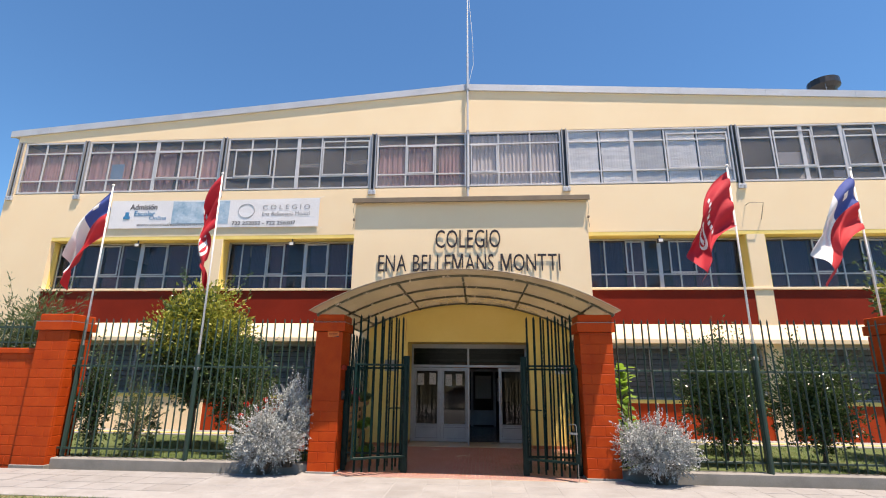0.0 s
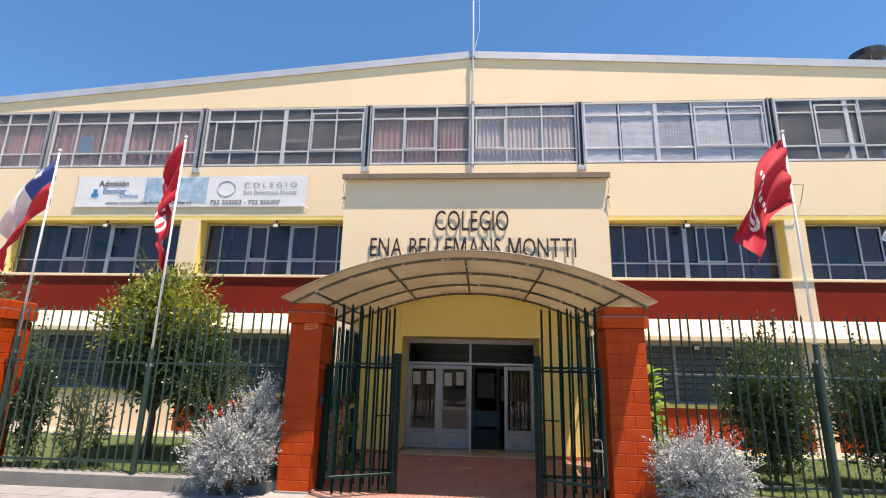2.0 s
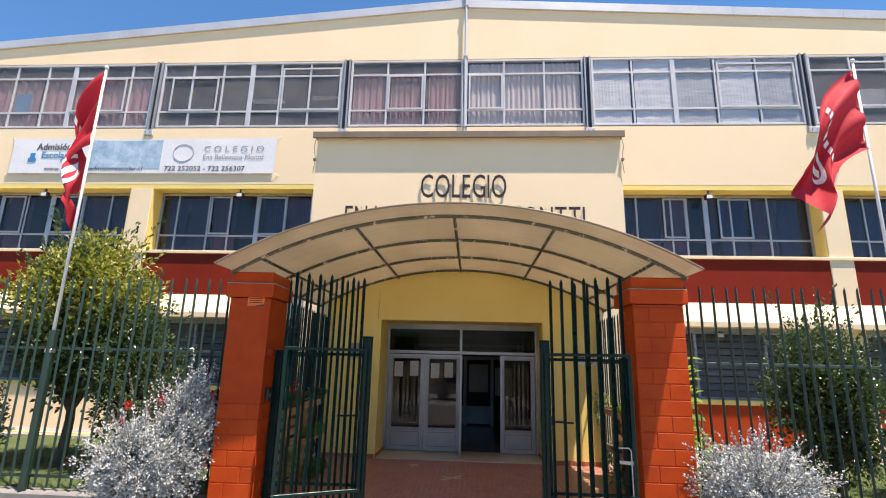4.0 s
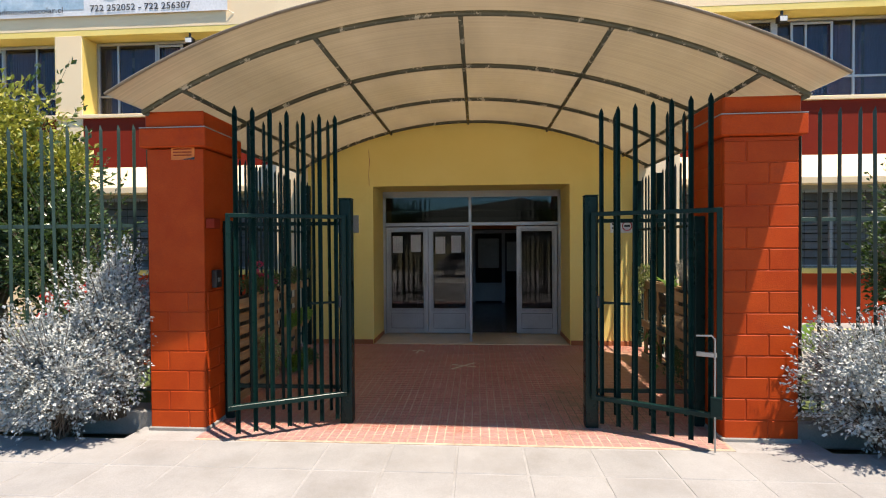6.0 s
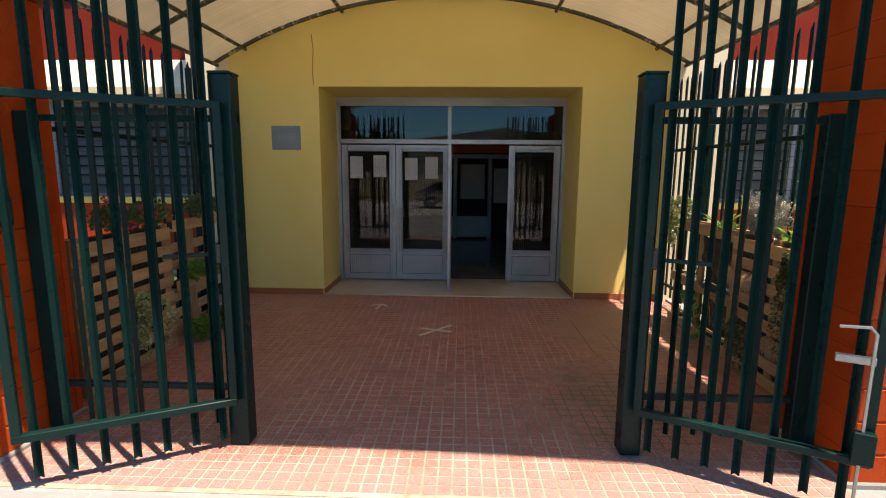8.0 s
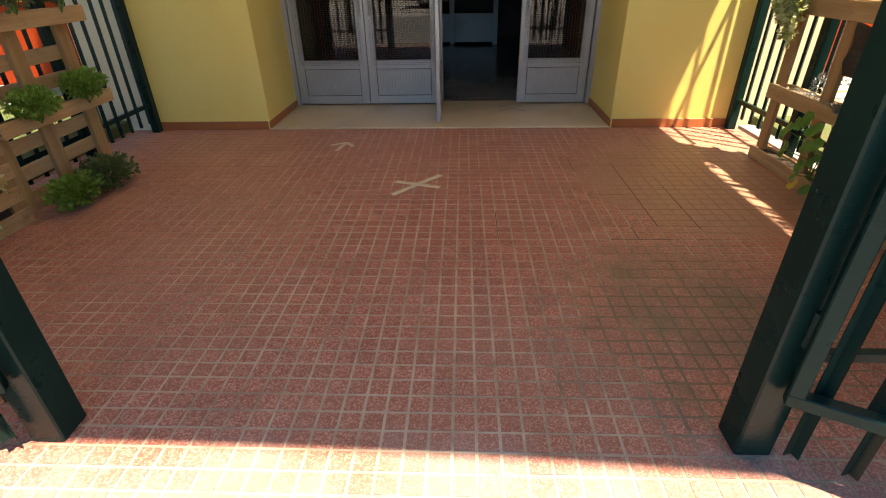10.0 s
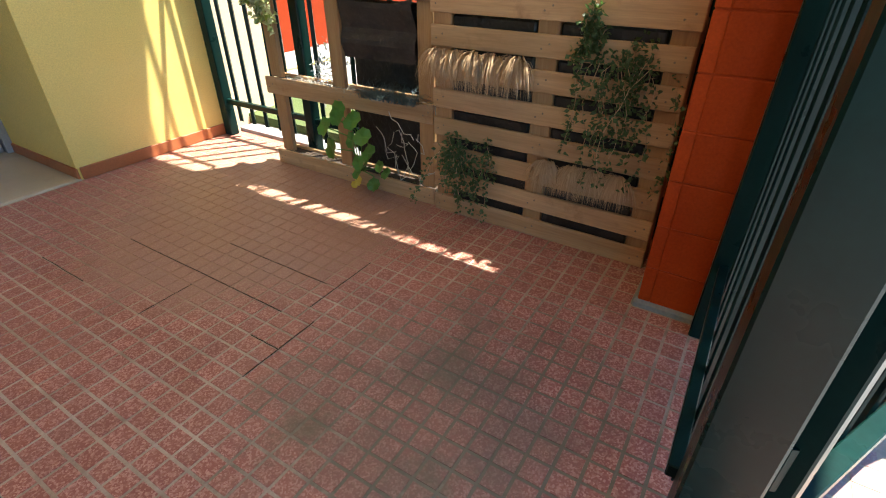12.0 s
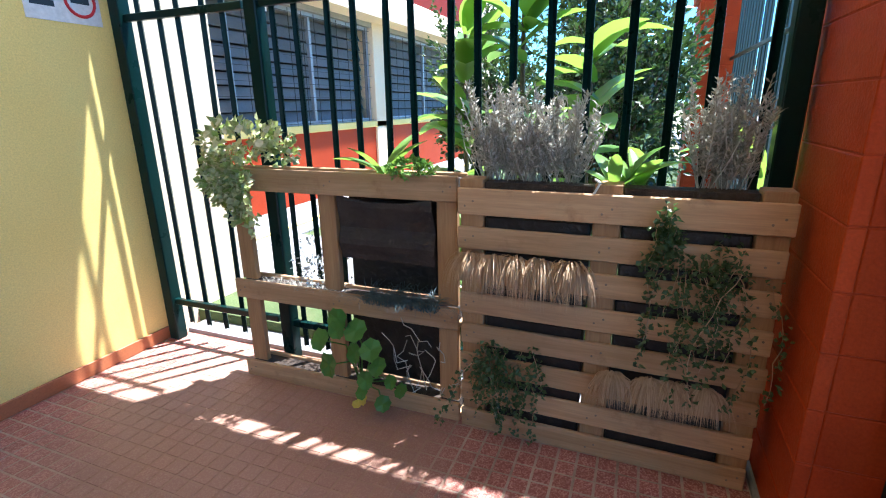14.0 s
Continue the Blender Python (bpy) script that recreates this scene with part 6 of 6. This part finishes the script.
L.disc(Vector((2.11, 13.44 - 0.71, 0.07)) - Vector(ger.location), (-1, -0.3, 0.1), 0.025, 7)
L.done("yellow_leaf", L_YELLOW, ger, "yellowing leaf")
tw = thing("dry_twigs", (2.24, 12.42, 0.1), "bare pale twigs hanging in the open bay", "twigs")
S = bmesh.new()
for k in range(12):
    a = [Vector((0.02, r.uniform(-0.12, 0.12), 0.4 * r.random()))]
    for j in range(5):
        a.append(a[-1] + Vector((r.uniform(-0.03, 0.02), r.uniform(-0.05, 0.05), r.uniform(-0.02, 0.08))))
    tube(S, a, 0.0025, 4, cap=False)
part("twigs", S, L_LAV, tw)

# left-hand planters' plants
creeper("creeping_plant", 0.5, 0.85, 0.62, 0.1, 22, 61, L_VARIE, "hanging leafy creeper on the pallet slats", (-3.15, 11.1), -1, (0.035, 0.026))
for (x, y, z, rx, n, mat, sd, lab) in ((-3.08, 12.62, 0.7, 0.12, 420, L_HERB, 71, "bushy bright green herb in the pallet trough"), (-3.08, 13.12, 0.72, 0.12, 420, L_HERB, 72, "bushy bright green herb in the pallet trough"),
                                       (-3.0, 12.55, 0.1, 0.14, 500, L_HERB, 73, "bushy bright green herb on the floor by the pallet"), (-2.98, 12.9, 0.1, 0.17, 500, L_CREEP, 74, "feathery green plant on the floor by the pallet"),
                                       (-3.1, 12.8, 1.36, 0.15, 300, L_OLE, 75, "grey-green succulent in the top trough"), (-3.12, 11.5, 1.34, 0.16, 300, L_CREEP, 76, "leafy geranium in the top trough"), (-3.12, 11.95, 1.34, 0.16, 300, L_CREEP, 77, "leafy geranium in the top trough"), (-3.1, 13.2, 1.34, 0.1, 200, L_OLE, 78, "grey-green succulent in the top trough")):
    t = thing("potted_plant", (x, y, z - 0.1), lab, "plant", "left planter plants")
    L = Leaves(sd)
    L.cloud((0, 0, 0.12), (rx * 0.95, rx * 1.6, rx * 0.75), int(n * 1.6), 0.042, 0.03, 0.5, 0.3)
    L.done("foliage", mat, t)
    S = bmesh.new()
    for k in range(7):
        tube(S, [(0, 0, -0.02), (L.r.uniform(-rx, rx) * 0.6, L.r.uniform(-rx, rx) * 0.6, 0.1)], 0.004, 5)
    part("stems", S, L_GER, t)
for (y, z) in ((11.35, 1.52), (11.5, 1.45), (11.58, 1.3), (11.75, 1.42), (11.9, 1.36), (11.45, 1.6)):
    t = thing("flower_head", (-3.02, y, z), "pink geranium flower head over the planter", "flower", "pink flowers")
    L = Leaves(int(y * 100))
    L.cloud((0, 0, 0), (0.035, 0.035, 0.03), 60, 0.024, 0.02)
    L.done("petals", L_PINK, t)
    S = bmesh.new()
    tube(S, [(-0.05, 0, -0.15), (0, 0, 0)], 0.003, 4)
    part("stem", S, L_GER, t)

# ---- garden shrubs and trees ----


def bush(name, loc, rad, mat, clumps, per, leaf, label, seed, trunk=None, group="", cat="shrub", extra=None, low=0.0, sprays=90):
    """A shrub or small tree: limbs to each clump, and leaves round the clumps."""
    t = thing(name, loc, label, cat, group)
    L, S = Leaves(seed), bmesh.new()
    E = Leaves(seed + 1)
    r = L.r
    cz = rad[2] + low
    if trunk:
        tube(S, [(0, 0, -0.05), (0.03, 0.02, trunk[1] * 0.5), (0.0, 0, trunk[1])], trunk[0], 8, trunk[0] * 0.6)
    for k in range(clumps):
        q = Vector((r.gauss(0, 1), r.gauss(0, 1), r.gauss(0, 1))).normalized() * (r.random() ** 0.4)
        c = Vector((q.x * rad[0] * 0.8, q.y * rad[1] * 0.8, cz + q.z * rad[2] * 0.82))
        s = r.uniform(0.16, 0.4) if trunk else r.uniform(0.12, 0.3)
        base = Vector((0, 0, trunk[1] * r.uniform(0.5, 1.0))) if trunk else Vector((r.uniform(-0.1, 0.1), r.uniform(-0.1, 0.1), 0))
        tube(S, [base, base.lerp(c, 0.55) + Vector((0, 0, 0.06)), c], 0.018 if trunk else 0.009, 5, 0.004, cap=False)
        tgt = E if (extra and c.z > cz - rad[2] * 0.05 and r.random() < 0.85) else L
        tgt.cloud(c, (rad[0] * s, rad[1] * s, rad[2] * s), per, leaf[0], leaf[1], 0.4, 0.35)
    for k in range(sprays):
        q = Vector((r.gauss(0, 1), r.gauss(0, 1), r.gauss(0, 0.8))).normalized()
        a = Vector((q.x * rad[0] * 0.6, q.y * rad[1] * 0.6, cz + q.z * rad[2] * 0.6))
        b = Vector((q.x * rad[0], q.y * rad[1], cz + q.z * rad[2])) * r.uniform(1.0, 1.22)
        b.z = max(b.z, 0.05) + r.uniform(-0.08, 0.14)
        tube(S, [a, b], 0.004, 4, 0.002, cap=False)
        for j in range(26):
            f = j / 25
            L.leaf(a.lerp(b, f) + Vector((r.uniform(-1, 1), r.uniform(-1, 1), r.uniform(-1, 1))) * leaf[0] * 0.5, q + Vector((r.uniform(-0.9, 0.9), r.uniform(-0.9, 0.9), r.uniform(-0.5, 0.9))), leaf[0] * r.uniform(0.6, 1.2), leaf[1] * r.uniform(0.6, 1.2))
    part("branchwork", S, BARK, t)
    L.done("crown", mat, t)
    if extra and E.v:
        E.done("young_growth", extra, t, "yellow-green young shoots")
    return t


SB = "mounded silver-grey leaved bush spilling over the pavement"
bush("silver_bush", (-4.42, 10.06, 0), (0.76, 0.5, 0.6), L_SILVER, 130, 170, (0.037, 0.026), SB, 81, sprays=230, group="silver bushes")
bush("silver_bush", (3.2, 10.05, 0), (0.76, 0.5, 0.58), L_SILVER, 120, 170, (0.037, 0.026), SB, 82, sprays=220, group="silver bushes")
bush("silver_bush", (-4.05, 10.32, 0.1), (0.44, 0.4, 0.85), L_SILVER, 90, 160, (0.037, 0.026), "upright silver-grey bush beside the gate pillar", 83, sprays=170, group="silver bushes")
bush("garden_tree", (-7.35, 12.3, 0.1), (1.4, 1.1, 1.6), L_TREE, 190, 120, (0.11, 0.062), "small round garden tree with yellow-green young shoots", 84, (0.09, 1.5), "garden trees", "tree", L_TREE_NEW, 1.0, 34)
bush("garden_shrub", (-6.0, 12.0, 0.1), (0.8, 0.7, 1.25), L_DARK, 40, 110, (0.08, 0.045), "dense dark green shrub behind the fence", 85, (0.05, 0.8), "garden shrubs", low=0.35)
bush("garden_shrub", (5.2, 11.75, 0.1), (0.85, 0.7, 1.3), L_DARK, 75, 120, (0.08, 0.045), "glossy dark green shrub with sunlit leaves", 86, (0.05, 0.7), "garden shrubs", low=0.1)
bush("garden_shrub", (7.3, 11.85, 0.1), (1.0, 0.8, 1.25), L_DARK, 75, 120, (0.08, 0.045), "glossy dark green shrub with sunlit leaves", 87, (0.05, 0.7), "garden shrubs", low=0.1)
bush("climbing_shrub", (-8.75, 10.85, 0.1), (0.35, 0.3, 1.15), L_DARK, 26, 80, (0.06, 0.04), "leafy climbing shrub against the fence", 88, (0.03, 0.8), "garden shrubs")
bush("rose_bush", (-7.9, 11.1, 0.1), (0.5, 0.4, 0.75), L_OLE, 20, 50, (0.05, 0.035), "sparse rose bush with dry leaves", 89, (0.02, 0.5), "rose bushes")
bush("rose_bush", (-5.2, 11.2, 0.1), (0.5, 0.4, 0.8), L_OLE, 22, 60, (0.05, 0.035), "leafy rose bush with red flowers", 90, (0.02, 0.5), "rose bushes")
bush("oleander", (-11.5, 11.6, 0.1), (1.5, 0.9, 1.8), L_OLE, 120, 90, (0.16, 0.03), "tall oleander with narrow grey-green leaves behind the wall", 91, (0.05, 0.8), "oleanders", low=0.2)
bush("oleander", (-14.2, 11.8, 0.1), (1.4, 0.9, 1.7), L_OLE, 110, 90, (0.16, 0.03), "tall oleander with narrow grey-green leaves behind the wall", 92, (0.05, 0.8), "oleanders", low=0.2)
bush("garden_tree", (10.5, 12.3, 0.1), (1.1, 1.0, 1.5), L_TREE, 55, 110, (0.12, 0.07), "broad-leaved garden tree beside the fence pillar", 93, (0.08, 1.8), "garden trees", "tree", L_TREE_NEW, 1.9)
bush("garden_shrub", (6.3, 13.3, 0.1), (0.7, 0.7, 1.1), L_TREE, 40, 110, (0.07, 0.045), "dense bright green shrub in the garden", 94, (0.05, 0.7), "garden shrubs", low=0.5)
for (x, y, z) in ((-5.3, 10.9, 1.25), (-5.05, 10.95, 1.15), (-5.45, 11.0, 1.0), (-5.2, 10.9, 0.85), (-4.9, 11.0, 1.35), (-5.0, 10.9, 0.95)):
    t = thing("rose", (x, y, z), "red rose bloom on a thin stem", "flower", "red roses")
    L = Leaves(int(-x * 100 + z * 10))
    L.cloud((0, 0, 0), (0.05, 0.05, 0.045), 70, 0.035, 0.03)
    L.done("petals", L_ROSE, t)
    S = bmesh.new()
    tube(S, [(0.02, 0.1, -0.3), (0, 0, 0)], 0.004, 4)
    part("stem", S, L_GER, t)
broad_plant((3.05, 11.75, 0.1), 40, 0.4, 0.18, 101, "tall plant with large glossy bright leaves beside the fence", 0.9, 0.35, stalk=1.75)
broad_plant((3.2, 12.15, 0.1), 44, 0.4, 0.18, 104, "tall plant with large glossy bright leaves beside the fence", 0.9, 0.35, stalk=2.05)
broad_plant((3.35, 12.55, 0.1), 40, 0.4, 0.18, 102, "tall plant with large glossy bright leaves beside the fence", 0.9, 0.35, stalk=1.9)
broad_plant((2.95, 10.95, 0.1), 18, 0.4, 0.13, 103, "broad-leaved plant behind the fence by the pillar", 0.9, 0.4, stalk=1.3)
trough = thing("red_planter", (-4.95, 12.6, 0.1), "low red painted planter box in the garden", "planter")
part("box", boxes((-1.1, 1.1, -0.2, 0.2, 0, 0.42), bev=0.01), BLOCK, trough)
part("soil", boxes((-1.05, 1.05, -0.15, 0.15, 0.42, 0.44)), SOIL, trough)

# grass
for nm, x0, x1, y0, y1, z, n, sd in (("lawn_grass", -9.1, -3.8, 10.7, 15.2, 0.1, 9000, 111), ("lawn_grass", 4.9, 9.5, 10.7, 15.2, 0.1, 9000, 112), ("verge_grass", -12, -5.7, 6.2, 7.9, -0.02, 9000, 113)):
    L = Leaves(sd)
    for _ in range(n):
        a = L.r.uniform(0, 6.28)
        L.blade((L.r.uniform(x0, x1), L.r.uniform(y0, y1), z), (math.cos(a) * 0.6, math.sin(a) * 0.6, 1), L.r.uniform(0.03, 0.08), 0.008, 0.8, 2)
    tagged(L.done(nm, L_GRASS), "short patchy green grass", "grass", kind="stuff")

# ---- street behind the walker, seen in the door glass ----
car = thing("parked_car", (-0.6, -3.2, -0.13), "silver parked hatchback car on the street", "car")
bm = bmesh.new()
prof = [(-2.0, 0.35), (2.0, 0.35), (2.05, 0.6), (1.95, 0.8), (1.1, 0.92), (0.55, 1.4), (-1.1, 1.45), (-1.7, 1.0), (-2.02, 0.85), (-2.05, 0.55)]
prism(bm, prof, -0.82, 0.82)
bmesh.ops.recalc_face_normals(bm, faces=bm.faces)
bmesh.ops.bevel(bm, geom=list(bm.edges), offset=0.05, segments=2, affect="EDGES")
part("body", bm, CAR_PAINT, car, smooth=False)
for s in (-1, 1):
    bm = bmesh.new()
    prism(bm, [(0.85, 0.95), (0.45, 1.32), (-0.25, 1.34), (-0.25, 0.95)], s * 0.825 - 0.004, s * 0.825 + 0.004)
    part("side_window", bm, CAR_GLASS, car)
    bm = bmesh.new()
    prism(bm, [(-0.35, 0.95), (-0.35, 1.34), (-1.0, 1.36), (-1.4, 1.0)], s * 0.825 - 0.004, s * 0.825 + 0.004)
    part("side_window", bm, CAR_GLASS, car)
    for x in (-1.3, 1.25):
        bm = bmesh.new()
        tube(bm, [(x, s * 0.68, 0.32), (x, s * 0.86, 0.32)], 0.32, 24)
        w = part("tyre", bm, RUBBER, car)
        bm = bmesh.new()
        tube(bm, [(x, s * 0.86, 0.32), (x, s * 0.875, 0.32)], 0.2, 16)
        part("rim", bm, STEEL, w)
for x, y in ((-12, -13), (-7, -14), (6, -13.5), (12, -14)):
    bush("street_tree", (x, y, -0.16), (1.9, 1.7, 1.7), L_TREE, 30, 60, (0.24, 0.14), "leafy street tree across the road", 120 + x, (0.16, 2.0), "street trees", "tree", low=1.6)
bm = bmesh.new()
pts = []
g = []
for i in range(41):
    x = -900 + 45 * i
    g.append((bm.verts.new((x, -420, -2)), bm.verts.new((x, -480, 34 + 26 * noise.noise((i * 0.21, 2.0, 0)) + 8 * noise.noise((i * 0.8, 5.0, 0)))), bm.verts.new((x, -560, -2))))
for a, b in zip(g, g[1:]):
    bm.faces.new((a[0], b[0], b[1], a[1]))
    bm.faces.new((a[1], b[1], b[2], a[2]))
struct("backdrop_hills", bm, HILL, "low dark hills beyond the street", "hills")

# ---- marks on the porch floor ----
xm = thing("floor_mark", (-0.565, 12.93, 0.001), "worn cross of pale tape stuck on the tiles", "floor mark")
for a, half, z in ((49, 0.26, 0.0), (-19, 0.185, 0.001)):
    bm = boxes((-half, half, -0.023, 0.023, z, z + 0.002))
    bmesh.ops.rotate(bm, verts=bm.verts, cent=(0, 0, 0), matrix=Matrix.Rotation(radians(a), 3, "Z"))
    part("tape_strip", bm, TAPE, xm)
ym = thing("floor_mark", (-1.36, 13.86, 0.001), "worn arrow of pale tape stuck on the tiles", "floor mark")
for a, l in ((80, 0.13), (35, 0.08), (125, 0.08)):
    bm = boxes((-l if a == 80 else -2 * l, l if a == 80 else 0.0, -0.018, 0.018, 0, 0.002 + a * 0.00001))
    bmesh.ops.rotate(bm, verts=bm.verts, cent=(0, 0, 0), matrix=Matrix.Rotation(radians(a), 3, "Z"))
    if a != 80:
        bmesh.ops.translate(bm, verts=bm.verts, vec=(0.02, 0.13, 0))
    part("tape_strip", bm, TAPE, ym)
lm = thing("floor_mark", (0.35, 15.2, 0.013), "dark tape cross on the pale threshold", "floor mark")
for a in (40, -40):
    bm = boxes((-0.2, 0.2, -0.01, 0.01, 0, 0.002 if a > 0 else 0.003))
    bmesh.ops.rotate(bm, verts=bm.verts, cent=(0, 0, 0), matrix=Matrix.Rotation(radians(a), 3, "Z"))
    part("tape_strip", bm, INK_GREY, lm)

# cracked joints in the tiles
for x0, y0, x1, y1 in ((0.69, 12.058, 1.06, 12.058), (1.12, 12.143, 1.54, 12.143), (0.861, 12.058, 0.861, 12.22), (1.032, 12.22, 1.032, 13.4), (1.288, 12.2, 1.288, 12.9), (0.691, 13.2, 0.691, 13.6), (0.008, 12.06, 0.008, 12.45), (0.691, 12.741, 0.95, 12.741)):
    horizontal = y0 == y1
    ck = thing("floor_crack", (x0, y0, 0.0006), "dark open joint between floor tiles", "crack", "floor cracks")
    bm = bmesh.new()
    n = 10
    ln = (x1 - x0) if horizontal else (y1 - y0)
    pts = [(ln * k / n, 0.003 * noise.noise((x0 * 3 + k * 0.7, y0, 0)) ) for k in range(n + 1)]
    for (a, b), (c, d) in zip(pts, pts[1:]):
        w = 0.0022
        q = ((a, b - w), (c, d - w), (c, d + w), (a, b + w))
        bm.faces.new([bm.verts.new((u, v, 0.0) if horizontal else (v, u, 0.0)) for u, v in (q if horizontal else q[::-1])])
    bmesh.ops.remove_doubles(bm, verts=bm.verts, dist=0.0002)
    part("gap", bm, SOIL, ck)

# ---- pieces of pavement and floor ----
slab_mesh = {}


def slab(w, d):
    if (w, d) not in slab_mesh:
        bm = boxes((0, w - 0.02, 0, d - 0.02, -0.03, 0), bev=0.004)
        slab_mesh[(w, d)] = bpy.data.meshes.new("slab")
        bm.to_mesh(slab_mesh[(w, d)])
        bm.free()
    return slab_mesh[(w, d)]


r = random.Random(7)
far = bmesh.new()
SW = 0.587
y = 10.05
while y > 3.7:
    for k in range(-26, 30):
        x = -0.535 + k * SW
        if not (-5.6 < x < 4.0) and y - 0.54 < 7.95:
            continue
        if -5.8 < x < 4.6 and y > 7.5:
            o = hang("slab", slab(SW, 0.53), CONCRETE, pavement, loc=(x, y - 0.53, -0.0015 - r.random() * 0.003))
            o.rotation_euler = (r.gauss(0, 0.001), r.gauss(0, 0.001), 0)
        else:
            box(far, x, x + SW - 0.02, y - 0.53, y - 0.02, -0.031, -0.002)
    y -= 0.53
tagged(finish("slabs_beyond", far, CONCRETE, pavement), "pale concrete slabs further along", kind="stuff")

TS = 0.0853
me_tile = bpy.data.meshes.new("tile")
bm = bmesh.new()
h, c = (TS - 0.008) / 2, 0.002
lo = [bm.verts.new((x, y, -0.012)) for x, y in ((-h, -h), (h, -h), (h, h), (-h, h))]
hi = [bm.verts.new((x, y, 0.0)) for x, y in ((-h + c, -h + c), (h - c, -h + c), (h - c, h - c), (-h + c, h - c))]
bm.faces.new(hi)
for i in range(4):
    j = (i + 1) % 4
    bm.faces.new((lo[i], lo[j], hi[j], hi[i]))
bm.to_mesh(me_tile)
bm.free()
vs, fs = [], []
count = 0
for iy in range(52):
    for ix in range(76):
        x, y = -0.333 - 39.5 * TS + ix * TS, 10.096 + TS / 2 + iy * TS
        if (x < -3.05 or x > 1.91) and y < 10.97:
            continue
        dz = -abs(r.gauss(0, 0.0004))
        if y > 14.45:
            continue
        if -0.1 < x < 1.45 and 10.9 < y < 12.4 and count < 300:
            o = hang("tile", me_tile, TILE, floor, loc=(x, y, dz))
            count += 1
        else:
            i = len(vs)
            vs += [(x + sx * h, y + sy * h, -0.012) for sx, sy in ((-1, -1), (1, -1), (1, 1), (-1, 1))]
            vs += [(x + sx * (h - c), y + sy * (h - c), dz) for sx, sy in ((-1, -1), (1, -1), (1, 1), (-1, 1))]
            fs += [(i + 4, i + 5, i + 6, i + 7)] + [(i + k, i + (k + 1) % 4, i + 4 + (k + 1) % 4, i + 4 + k) for k in range(4)]
tagged(hang("tiles_beyond", raw("tiles_beyond", vs, fs), TILE, floor), "small red terrazzo tiles over the rest of the porch", kind="stuff")
